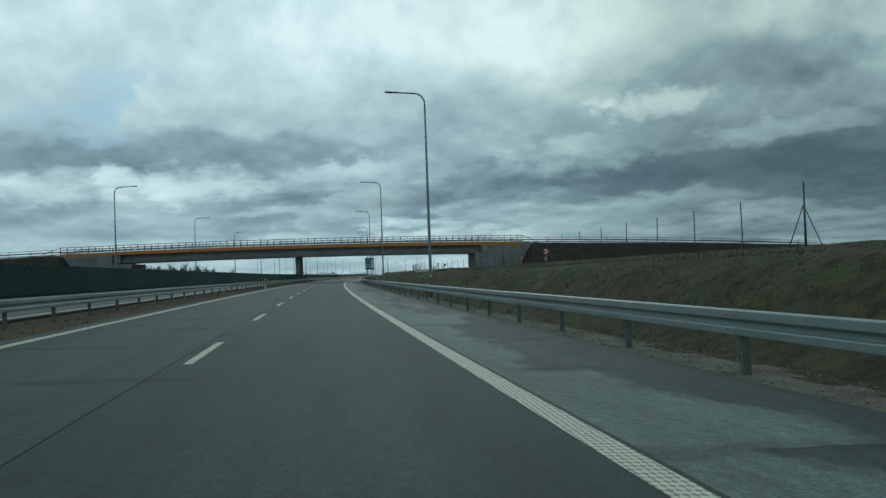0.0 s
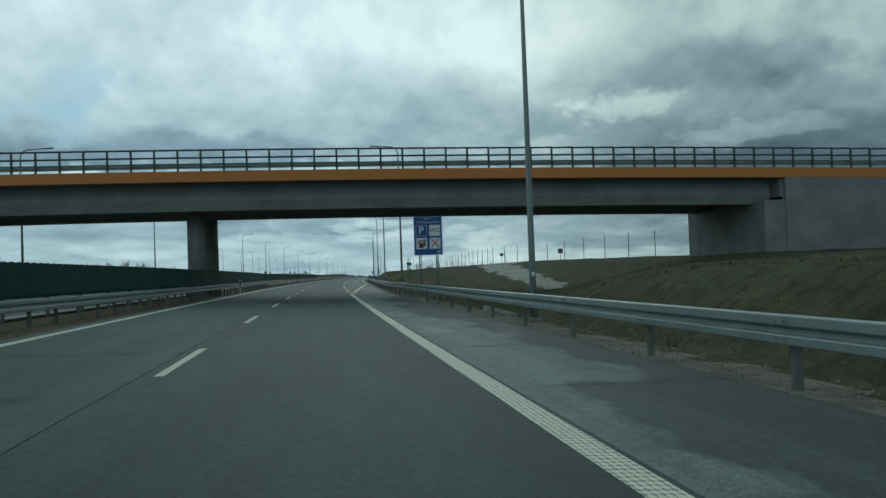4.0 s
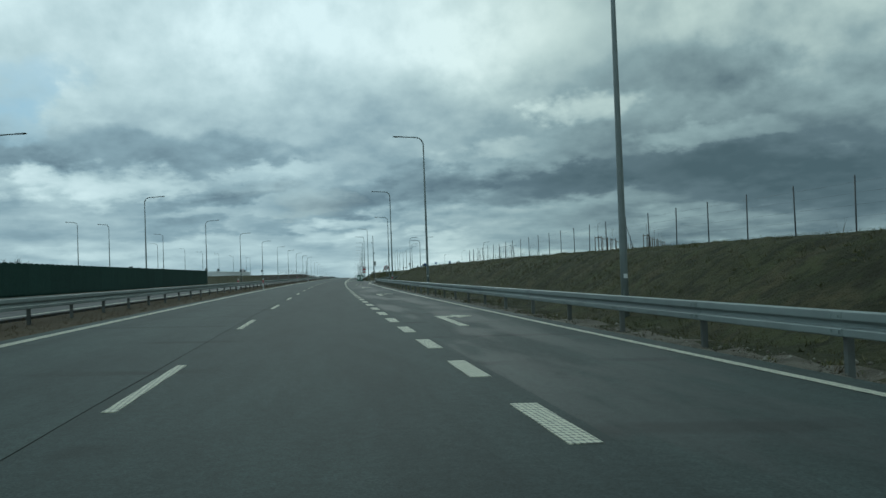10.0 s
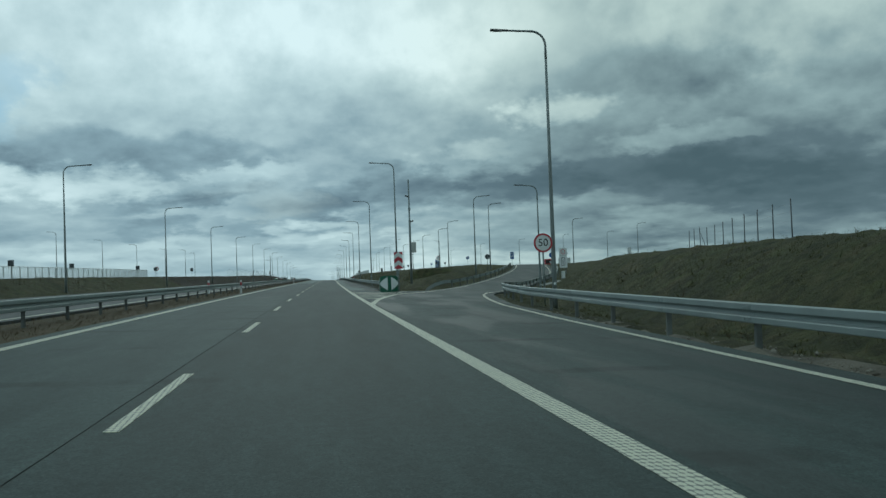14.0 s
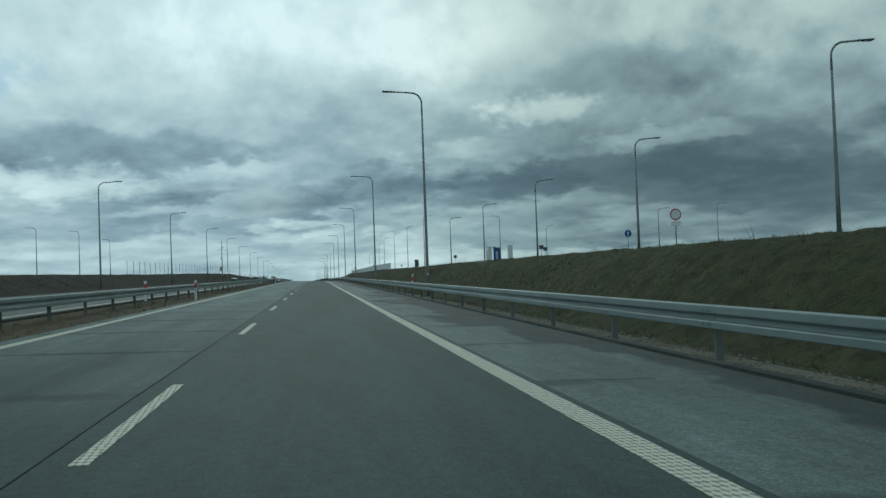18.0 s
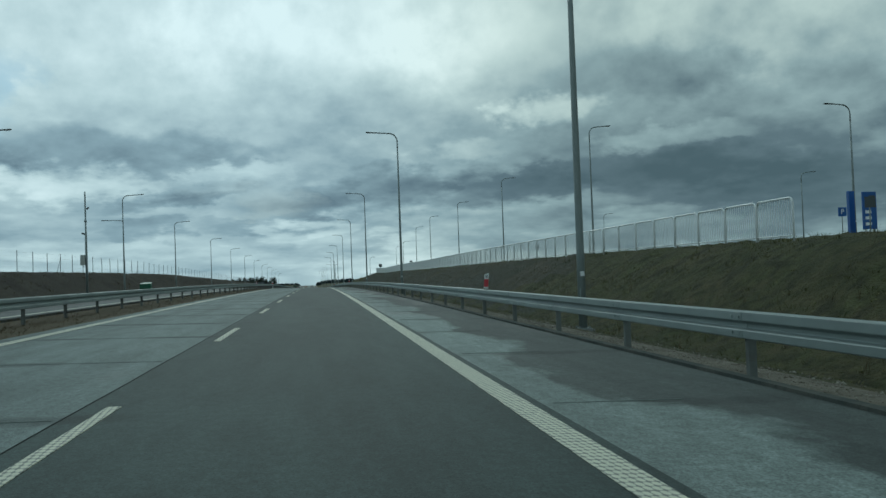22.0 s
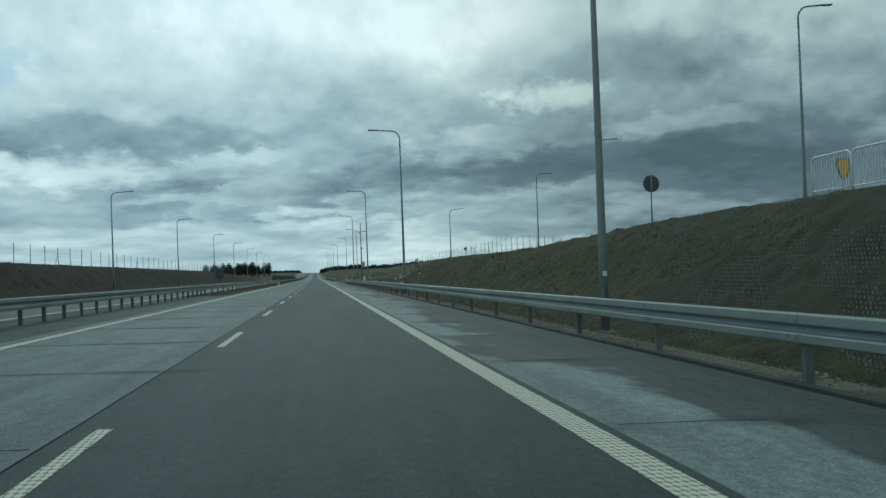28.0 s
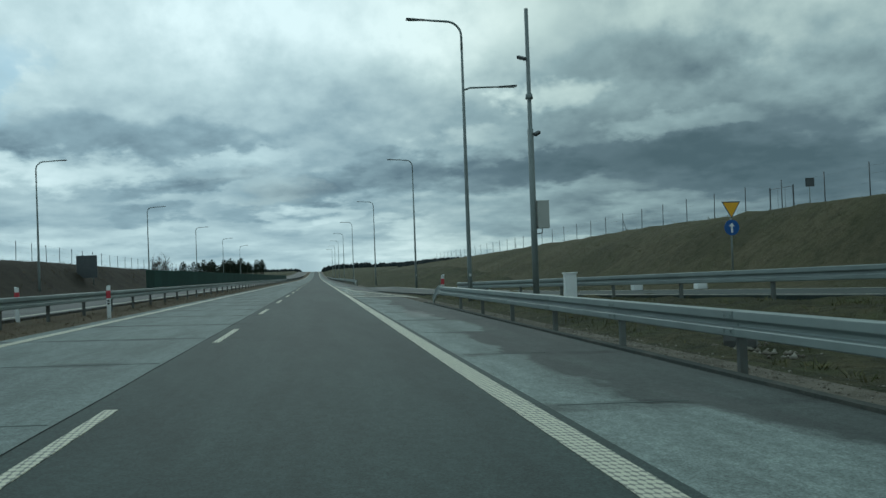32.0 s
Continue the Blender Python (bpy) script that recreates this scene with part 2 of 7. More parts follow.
# ---- materials ----
def material(name, base, rough=0.8, metal=0.0, tones=(), bump=(), spec=0.5, rnd=0.0, uv=False, relief=0.02):
    """A procedural material. tones: (scale, colour, from, to, strength) patches of another colour by noise; bump: (scale, strength) relief; rnd: brightness spread over objects."""
    m = bpy.data.materials.new(name)
    m.use_nodes = True
    n, l = m.node_tree.nodes, m.node_tree.links
    b = n["Principled BSDF"]
    b.inputs["Roughness"].default_value, b.inputs["Metallic"].default_value = rough, metal
    b.inputs["Specular IOR Level"].default_value = spec
    tc = n.new("ShaderNodeTexCoord")
    vec = tc.outputs["UV" if uv else "Object"]
    if not uv:
        geo = n.new("ShaderNodeNewGeometry")
        vec = geo.outputs["Position"]
    col = n.new("ShaderNodeRGB")
    col.outputs[0].default_value = (*base, 1)
    out = col.outputs[0]
    for scale, colour, lo, hi, amount in tones:
        sc = scale if isinstance(scale, tuple) else (scale,) * 3
        mp = n.new("ShaderNodeMapping")
        mp.inputs["Scale"].default_value = sc
        l.new(vec, mp.inputs[0])
        nz = n.new("ShaderNodeTexNoise")
        nz.inputs["Scale"].default_value, nz.inputs["Detail"].default_value, nz.inputs["Roughness"].default_value = 1.0, 6, 0.6
        l.new(mp.outputs[0], nz.inputs["Vector"])
        mr = n.new("ShaderNodeMapRange")
        mr.inputs["From Min"].default_value, mr.inputs["From Max"].default_value, mr.inputs["To Max"].default_value = lo, hi, amount
        l.new(nz.outputs["Fac"], mr.inputs[0])
        mix = n.new("ShaderNodeMixRGB")
        l.new(mr.outputs[0], mix.inputs[0])
        l.new(out, mix.inputs[1])
        mix.inputs[2].default_value = (*colour, 1)
        out = mix.outputs[0]
    if rnd:
        oi = n.new("ShaderNodeObjectInfo")
        hs = n.new("ShaderNodeHueSaturation")
        mr = n.new("ShaderNodeMapRange")
        mr.inputs["To Min"].default_value, mr.inputs["To Max"].default_value = 1 - rnd, 1 + rnd
        l.new(oi.outputs["Random"], mr.inputs[0])
        l.new(mr.outputs[0], hs.inputs["Value"])
        l.new(out, hs.inputs["Color"])
        out = hs.outputs[0]
    l.new(out, b.inputs["Base Color"])
    last = None
    for scale, strength in bump:
        nz = n.new("ShaderNodeTexNoise")
        nz.inputs["Scale"].default_value, nz.inputs["Detail"].default_value = scale, 4
        l.new(vec, nz.inputs["Vector"])
        bp = n.new("ShaderNodeBump")
        bp.inputs["Strength"].default_value, bp.inputs["Distance"].default_value = strength, relief
        l.new(nz.outputs["Fac"], bp.inputs["Height"])
        if last:
            l.new(last, bp.inputs["Normal"])
        last = bp.outputs[0]
    if last:
        l.new(last, b.inputs["Normal"])
    return m




def road_material(name, dark, light, change, wet, rough=0.82, outer=0.0, seam=0.028, reach=None):
    """Paving seen along the road: UV is (s, d) in metres. It turns from dark to light round s = change; wet: how many dark damp streaks lie on it."""
    m = bpy.data.materials.new(name)
    m.use_nodes = True
    n, l = m.node_tree.nodes, m.node_tree.links
    b = n["Principled BSDF"]
    tc = n.new("ShaderNodeTexCoord")
    uv = tc.outputs["UV"]

    def noise_at(sx, sy, detail=5, rough=0.6, off=0.0):
        mp = n.new("ShaderNodeMapping")
        mp.inputs["Scale"].default_value, mp.inputs["Location"].default_value = (sx, sy, 1), (off, off * 0.37, 0)
        l.new(uv, mp.inputs[0])
        nz = n.new("ShaderNodeTexNoise")
        nz.inputs["Scale"].default_value, nz.inputs["Detail"].default_value, nz.inputs["Roughness"].default_value = 1, detail, rough
        l.new(mp.outputs[0], nz.inputs["Vector"])
        return nz.outputs["Fac"]

    def rng(v, a, b2, c=0.0, d=1.0):
        mr = n.new("ShaderNodeMapRange")
        for k, x in zip(("From Min", "From Max", "To Min", "To Max"), (a, b2, c, d)):
            mr.inputs[k].default_value = x
        l.new(v, mr.inputs[0])
        return mr.outputs[0]

    def mixc(f, a, c):
        mx = n.new("ShaderNodeMixRGB")
        l.new(f, mx.inputs[0])
        for i, v in ((1, a), (2, c)):
            if isinstance(v, tuple):
                mx.inputs[i].default_value = (*v, 1)
            else:
                l.new(v, mx.inputs[i])
        return mx.outputs[0]

    sx = n.new("ShaderNodeSeparateXYZ")
    l.new(uv, sx.inputs[0])
    wob = n.new("ShaderNodeMath")
    wob.operation = "MULTIPLY_ADD"
    l.new(noise_at(0.06, 0.5, 4), wob.inputs[0])
    wob.inputs[1].default_value = 120.0
    l.new(sx.outputs[0], wob.inputs[2])
    along = rng(wob.outputs[0], change + 30, change + 90)
    col = mixc(along, dark, light)
    def shade(f, c, k):
        mx = n.new("ShaderNodeMixRGB")
        mx.blend_type = "MULTIPLY"
        l.new(f, mx.inputs[0])
        l.new(c, mx.inputs[1])
        mx.inputs[2].default_value = (k, k, k, 1)
        return mx.outputs[0]

    def sums(op, a, v):
        mt = n.new("ShaderNodeMath")
        mt.operation = op
        for i, q in enumerate((a, v)):
            if isinstance(q, (int, float)):
                mt.inputs[i].default_value = q
            else:
                l.new(q, mt.inputs[i])
        return mt.outputs[0]

    # broad worn and oily patches, wheel tracks, aggregate
    col = shade(rng(noise_at(0.05, 0.7, 4, 0.55, 11), 0.42, 0.62, 0, 0.75), col, 0.66)
    col = shade(rng(noise_at(0.10, 1.6, 5, 0.6, 5), 0.5, 0.70, 0, 0.45), col, 1.12)
    col = shade(rng(noise_at(35, 35, 3, 0.7), 0.38, 0.66, 0, 0.9), col, 1.8)
    col = shade(rng(noise_at(60, 60, 2, 0.7, 3), 0.50, 0.66, 0, 0.8), col, 0.42)
    col = shade(rng(noise_at(9.0, 9.0, 5, 0.7, 13), 0.40, 0.60, 0, 0.60), col, 0.55)
    col = shade(rng(noise_at(0.5, 2.2, 6, 0.65, 31), 0.42, 0.60, 0, 0.55), col, 0.66)
    col = shade(rng(noise_at(0.35, 3.0, 6, 0.6, 47), 0.50, 0.68, 0, 0.30), col, 1.18)
    # the slabs' joints show through as broken dark smears, each slab stained in its own way
    slab = sums("DIVIDE", sums("SUBTRACT", sums("ADD", sx.outputs[0], sums("MULTIPLY", noise_at(0.5, 0.9, 3, 0.5, 83), 0.5)), 0.65), 5.0)
    near = sums("ABSOLUTE", sums("SUBTRACT", sums("FRACT", slab, 0.0), 0.5), 0.0)
    smear = sums("MULTIPLY", rng(near, 0.5 - seam * 2.2, 0.5 - seam, 0, 1), rng(noise_at(0.23, 0.75, 3, 0.5, 91), 0.42, 0.54, 0, 0.9))
    if reach is not None:
        smear = sums("MULTIPLY", smear, rng(sx.outputs[1], reach + 0.5, reach, 0, 1))
    col = shade(smear, col, 0.50)
    if outer:
        wn_ = n.new("ShaderNodeTexWhiteNoise")
        wn_.noise_dimensions = "1D"
        l.new(sums("FLOOR", slab, 0.0), wn_.inputs["W"])
        wav = sums("ADD", sums("MULTIPLY", noise_at(0.16, 0.35, 6, 0.62, 71), 4.0), sums("ADD", sx.outputs[1], sums("MULTIPLY", wn_.outputs["Value"], 1.2)))
        col = shade(rng(wav, outer + 2.6 - 0.12, outer + 2.6 + 0.12, 0, 0.95), col, 0.31)
        col = shade(rng(noise_at(2.2, 3.4, 6, 0.7, 29), 0.46, 0.6, 0, 0.5), col, 1.3)
    damp = rng(noise_at(0.11, 0.55, 5, 0.62, 23), 0.66 - 0.2 * wet, 0.72 - 0.2 * wet)
    dmp = n.new("ShaderNodeMath")
    dmp.operation = "MULTIPLY"
    l.new(damp, dmp.inputs[0])
    dmp.inputs[1].default_value = 0.6 if wet else 0.0
    col = shade(dmp.outputs[0], col, 0.62)
    l.new(col, b.inputs["Base Color"])
    l.new(rng(dmp.outputs[0], 0, 1, rough, rough - 0.2), b.inputs["Roughness"])
    b.inputs["Specular IOR Level"].default_value = 0.3
    bp = n.new("ShaderNodeBump")
    bp.inputs["Strength"].default_value, bp.inputs["Distance"].default_value = 0.35, 0.006
    l.new(noise_at(70, 70, 3), bp.inputs["Height"])
    l.new(bp.outputs[0], b.inputs["Normal"])
    return m


M_RIGHT_LANE = road_material("asphalt_lane", (0.033, 0.050, 0.046), (0.043, 0.064, 0.059), 500, 0.0, reach=0.1)
M_LEFT_LANE = road_material("asphalt_to_concrete", (0.044, 0.065, 0.060), (0.165, 0.200, 0.188), 570, 0.1)
M_SHOULDER = road_material("shoulder_concrete", (0.135, 0.163, 0.152), (0.195, 0.232, 0.215), 620, 0.45, outer=4.88)
M_EXIT = road_material("asphalt_exit", (0.040, 0.058, 0.053), (0.040, 0.058, 0.053), 500, 0.85)
M_OPP = road_material("asphalt_opposite", (0.085, 0.09, 0.087), (0.11, 0.115, 0.11), 500, 0.2)
M_PAINT = material("road_paint", (0.64, 0.62, 0.48), 0.75, tones=[(9.0, (0.30, 0.31, 0.29), 0.55, 0.8, 0.6), (60.0, (0.20, 0.21, 0.20), 0.62, 0.75, 0.7)], bump=[(120.0, 0.3)])


def press_dots(m):
    """Small round gaps between the drops of thick road paint."""
    n, l = m.node_tree.nodes, m.node_tree.links
    b = n["Principled BSDF"]
    src = b.inputs["Base Color"].links[0].from_socket
    geo = n.new("ShaderNodeNewGeometry")
    mp = n.new("ShaderNodeMapping")
    mp.inputs["Rotation"].default_value, mp.inputs["Scale"].default_value = (0, 0, radians(5)), (21, 10, 1)
    l.new(geo.outputs["Position"], mp.inputs[0])
    vo = n.new("ShaderNodeTexVoronoi")
    vo.voronoi_dimensions = "2D"
    vo.inputs["Scale"].default_value, vo.inputs["Randomness"].default_value = 1.0, 0.12
    l.new(mp.outputs[0], vo.inputs["Vector"])
    mr = n.new("ShaderNodeMapRange")
    mr.inputs["From Min"].default_value, mr.inputs["From Max"].default_value, mr.inputs["To Min"].default_value, mr.inputs["To Max"].default_value = 0.38, 0.52, 0.0, 0.8
    l.new(vo.outputs["Distance"], mr.inputs[0])
    mx = n.new("ShaderNodeMixRGB")
    l.new(mr.outputs[0], mx.inputs[0])
    l.new(src, mx.inputs[1])
    mx.inputs[2].default_value = (0.11, 0.115, 0.11, 1)
    l.new(mx.outputs[0], b.inputs["Base Color"])


press_dots(M_PAINT)
M_PAINT_OLD = material("worn_road_paint", (0.58, 0.59, 0.55), 0.8, tones=[(7.0, (0.25, 0.26, 0.25), 0.45, 0.75, 0.7)], bump=[(120.0, 0.3)])
M_JOINT = material("joint_sealant", (0.030, 0.034, 0.032), 0.95, spec=0.1, tones=[(8.0, (0.045, 0.047, 0.045), 0.4, 0.7, 0.7)])
M_KERB = material("worn_asphalt_kerb", (0.055, 0.064, 0.058), 0.95, spec=0.2, tones=[(1.1, (0.10, 0.10, 0.085), 0.46, 0.62, 0.8), (14.0, (0.03, 0.034, 0.03), 0.5, 0.7, 0.6)], bump=[(20.0, 0.6)])
M_SLAB_JOINT = material("worn_slab_joint", (0.135, 0.155, 0.146), 0.95, spec=0.1, tones=[(1.2, (0.19, 0.215, 0.20), 0.42, 0.58, 0.85)])
M_GRASS = material("winter_grass", (0.078, 0.078, 0.034), 0.95, tones=[(0.10, (0.040, 0.042, 0.020), 0.46, 0.60, 0.75), (0.35, (0.115, 0.098, 0.050), 0.46, 0.62, 0.75), (2.2, (0.045, 0.055, 0.022), 0.45, 0.7, 0.7), (14.0, (0.11, 0.10, 0.055), 0.55, 0.8, 0.55), (40.0, (0.02, 0.024, 0.01), 0.5, 0.75, 0.6), (0.8, (0.085, 0.095, 0.036), 0.50, 0.64, 0.65), (1.7, (0.026, 0.027, 0.013), 0.48, 0.62, 0.7), (4.0, (0.026, 0.027, 0.013), 0.50, 0.66, 0.5)],
                   bump=[(1.6, 0.8), (7.0, 0.9), (25.0, 0.9)], spec=0.2, relief=0.10)
M_DRYBANK = material("tan_winter_grass", (0.120, 0.106, 0.060), 0.95, tones=[(0.12, (0.055, 0.056, 0.028), 0.46, 0.60, 0.7), (0.35, (0.085, 0.085, 0.040), 0.44, 0.62, 0.75), (2.2, (0.050, 0.050, 0.024), 0.45, 0.65, 0.7), (14.0, (0.18, 0.155, 0.09), 0.55, 0.8, 0.55)], bump=[(1.6, 0.8), (7.0, 0.9), (25.0, 0.9)], spec=0.2, relief=0.10)
M_MEDIAN = material("dry_median_grass", (0.085, 0.062, 0.034), 0.95, tones=[(0.8, (0.055, 0.052, 0.024), 0.45, 0.65, 0.7), (20.0, (0.13, 0.105, 0.065), 0.55, 0.8, 0.6)], bump=[(6.0, 0.6), (40.0, 0.8)], spec=0.2)
M_EARTH = material("dark_bare_earth", (0.046, 0.040, 0.029), 0.95, tones=[(0.5, (0.022, 0.019, 0.015), 0.42, 0.62, 0.7), (5.0, (0.050, 0.042, 0.031), 0.52, 0.72, 0.6)], bump=[(3.0, 0.8), (14.0, 0.8)], spec=0.15, relief=0.08)
M_GRAVEL = material("verge_gravel", (0.20, 0.178, 0.140), 0.95, tones=[(1.2, (0.085, 0.075, 0.055), 0.42, 0.62, 0.8), (18.0, (0.25, 0.235, 0.20), 0.52, 0.75, 0.7), (55.0, (0.06, 0.055, 0.045), 0.5, 0.7, 0.6)], bump=[(22.0, 1.0), (70.0, 1.0)], spec=0.2)
M_TRACK = material("gravel_track", (0.27, 0.265, 0.235), 0.95, tones=[(0.6, (0.16, 0.15, 0.115), 0.45, 0.65, 0.7), (25.0, (0.36, 0.35, 0.32), 0.5, 0.75, 0.5)], bump=[(20.0, 0.8)], spec=0.2)
M_ZINC = material("galvanised_steel", (0.235, 0.275, 0.265), 0.55, 0.15, tones=[(1.5, (0.175, 0.205, 0.198), 0.4, 0.7, 0.7), (12.0, (0.28, 0.30, 0.30), 0.55, 0.75, 0.4)], bump=[(60.0, 0.06)], rnd=0.08)
M_POSTS = material("weathered_zinc_post", (0.16, 0.178, 0.168), 0.75, 0.2, tones=[(3.0, (0.08, 0.078, 0.07), 0.4, 0.7, 0.7), (14.0, (0.15, 0.14, 0.12), 0.5, 0.75, 0.5)], rnd=0.15)
M_POLE = material("grey_lamp_pole", (0.215, 0.245, 0.238), 0.6, 0.15, tones=[(4.0, (0.165, 0.19, 0.185), 0.4, 0.7, 0.6)], bump=[(50.0, 0.05)])
M_HEAD = material("dark_lamp_head", (0.07, 0.078, 0.08), 0.5, 0.2, tones=[(5.0, (0.10, 0.11, 0.11), 0.4, 0.7, 0.6)])
M_LENS = material("lamp_lens", (0.45, 0.47, 0.47), 0.3)
M_CONC = material("bridge_concrete", (0.23, 0.235, 0.228), 0.85, tones=[(0.5, (0.12, 0.125, 0.122), 0.4, 0.65, 0.7), ((0.3, 0.3, 3.0), (0.22, 0.225, 0.22), 0.5, 0.75, 0.5), (9.0, (0.13, 0.135, 0.13), 0.5, 0.75, 0.5)], bump=[(30.0, 0.2)])
M_GIRDER = material("girder_concrete", (0.30, 0.305, 0.30), 0.85, tones=[(0.6, (0.20, 0.205, 0.20), 0.42, 0.65, 0.7), (7.0, (0.15, 0.152, 0.15), 0.5, 0.75, 0.4)], bump=[(25.0, 0.2)])
M_ORANGE = material("orange_fascia", (0.50, 0.185, 0.040), 0.6, tones=[(0.8, (0.46, 0.16, 0.03), 0.45, 0.7, 0.6), (11.0, (0.40, 0.16, 0.04), 0.6, 0.8, 0.5)])
M_RAILING = material("grey_green_railing", (0.050, 0.072, 0.075), 0.55, 0.3, tones=[(3.0, (0.12, 0.14, 0.14), 0.45, 0.7, 0.5)])
M_SCREEN = material("dark_green_screen", (0.026, 0.064, 0.052), 0.9, spec=0.1, tones=[(1.6, (0.020, 0.052, 0.043), 0.4, 0.7, 0.6), (14.0, (0.006, 0.016, 0.011), 0.5, 0.75, 0.5)], rnd=0.12)
M_WHITE = material("white_enamel", (0.74, 0.76, 0.75), 0.5, tones=[(3.0, (0.60, 0.62, 0.61), 0.5, 0.75, 0.5), (18.0, (0.5, 0.5, 0.47), 0.62, 0.8, 0.4)])
M_RED = material("red_sheeting", (0.42, 0.035, 0.05), 0.45, tones=[(4.0, (0.42, 0.035, 0.04), 0.45, 0.7, 0.5)])
M_BLUE = material("blue_sign_sheet", (0.014, 0.085, 0.30), 0.4, tones=[(2.0, (0.012, 0.065, 0.24), 0.45, 0.7, 0.5)])
M_SIGNBACK = material("grey_sign_back", (0.085, 0.095, 0.10), 0.6, 0.4, tones=[(3.0, (0.12, 0.13, 0.135), 0.45, 0.7, 0.5)])
M_BLACK = material("black_sheeting", (0.012, 0.012, 0.013), 0.5)
M_YELLOW = material("yellow_sheeting", (0.80, 0.42, 0.02), 0.45, tones=[(4.0, (0.70, 0.34, 0.02), 0.45, 0.7, 0.5)])
M_CGREEN = material("green_cushion_cover", (0.012, 0.105, 0.055), 0.45, tones=[(3.0, (0.010, 0.075, 0.040), 0.45, 0.7, 0.6)])
M_CABINET = material("grey_cabinet", (0.42, 0.43, 0.40), 0.6, tones=[(2.5, (0.34, 0.35, 0.32), 0.45, 0.7, 0.6)])
M_GEOCELL = material("geocell_soil", (0.050, 0.050, 0.034), 0.95, tones=[(0.5, (0.085, 0.072, 0.048), 0.44, 0.62, 0.7), (1.6, (0.030, 0.034, 0.018), 0.42, 0.65, 0.7), (12.0, (0.09, 0.085, 0.07), 0.5, 0.75, 0.5)], bump=[(3.0, 0.7), (12.0, 0.9), (40.0, 0.6)], spec=0.2, relief=0.08)
M_BARK = material("bare_bark", (0.095, 0.083, 0.074), 0.95, tones=[(6.0, (0.09, 0.08, 0.07), 0.45, 0.7, 0.6)], spec=0.2)
M_PINE = material("pine_needles", (0.022, 0.036, 0.020), 0.9, tones=[(0.7, (0.012, 0.022, 0.013), 0.4, 0.65, 0.7), (5.0, (0.04, 0.05, 0.028), 0.55, 0.8, 0.5)], spec=0.2)
M_FAR = material("far_woods", (0.020, 0.028, 0.030), 0.95, tones=[(0.03, (0.030, 0.036, 0.034), 0.4, 0.65, 0.7), (0.2, (0.012, 0.02, 0.02), 0.45, 0.7, 0.6)], spec=0.1)
M_TIMBER = material("round_timber", (0.13, 0.10, 0.075), 0.9, tones=[(5.0, (0.08, 0.065, 0.05), 0.45, 0.7, 0.6)], rnd=0.15)


def island_mix(m, colours):
    """Each blade, stone or block takes one of the colours."""
    n, l = m.node_tree.nodes, m.node_tree.links
    geo = n.new("ShaderNodeNewGeometry")
    r = n.new("ShaderNodeValToRGB")
    r.color_ramp.interpolation = "LINEAR"
    while len(r.color_ramp.elements) < len(colours):
        r.color_ramp.elements.new(0.5)
    for i, (e, c) in enumerate(zip(r.color_ramp.elements, colours)):
        e.position, e.color = i / (len(colours) - 1), (*c, 1)
    l.new(geo.outputs["Random Per Island"], r.inputs[0])
    l.new(r.outputs[0], n["Principled BSDF"].inputs["Base Color"])
    return m


M_BLADE = island_mix(material("grass_blades", (0.06, 0.06, 0.03), 0.9, spec=0.15), [(0.050, 0.060, 0.022), (0.075, 0.078, 0.032), (0.120, 0.105, 0.052), (0.060, 0.070, 0.024), (0.160, 0.138, 0.078)])
M_TUFT = island_mix(material("matted_grass", (0.1, 0.1, 0.05), 0.9, spec=0.15), [(0.095, 0.105, 0.040), (0.14, 0.135, 0.060), (0.19, 0.17, 0.085), (0.11, 0.12, 0.044)])
M_DRY = island_mix(material("dry_blades", (0.10, 0.08, 0.05), 0.9, spec=0.15), [(0.075, 0.052, 0.028), (0.115, 0.085, 0.048), (0.055, 0.050, 0.024), (0.16, 0.125, 0.075)])
M_CHIPS = island_mix(material("gravel_chips", (0.2, 0.19, 0.16), 0.9, spec=0.2), [(0.11, 0.095, 0.075), (0.22, 0.20, 0.16), (0.32, 0.30, 0.25), (0.15, 0.13, 0.10)])
M_CELLS = island_mix(material("geocell_blocks", (0.1, 0.1, 0.09), 0.95, spec=0.15), [(0.060, 0.064, 0.054), (0.105, 0.112, 0.098), (0.085, 0.090, 0.078), (0.13, 0.136, 0.122)])
M_PALE = material("pale_precast_concrete", (0.36, 0.36, 0.33), 0.9, tones=[(2.0, (0.27, 0.265, 0.235), 0.42, 0.65, 0.7), (12.0, (0.22, 0.215, 0.19), 0.5, 0.75, 0.5)], bump=[(40.0, 0.3)])
M_STONE = material("loose_stone", (0.24, 0.225, 0.195), 0.9, tones=[(10.0, (0.14, 0.13, 0.11), 0.4, 0.7, 0.7)], bump=[(60.0, 0.5)])


# ---- building helpers ----
def part(name, bm, mat, parent=None, label=""):
    """Links a bmesh as one mesh object, under a thing or a part."""
    me = bpy.data.meshes.new(name)
    bm.to_mesh(me)
    bm.free()
    me.materials.append(mat)
    ob = new(name, me)
    ob.parent = parent
    return tagged(ob, label)


def piece(name, me, parent, m):
    """One more object on a mesh that is shared, at the pose m in the world, under a parent."""
    ob = new(name, me)
    if parent is not None:
        ob.parent = parent
        ob.matrix_parent_inverse = parent.matrix_basis.inverted()
    ob.matrix_basis = m
    return ob


def mesh_of(name, bm, mat):
    me = bpy.data.meshes.new(name)
    bm.to_mesh(me)
    bm.free()
    me.materials.append(mat)
    return me


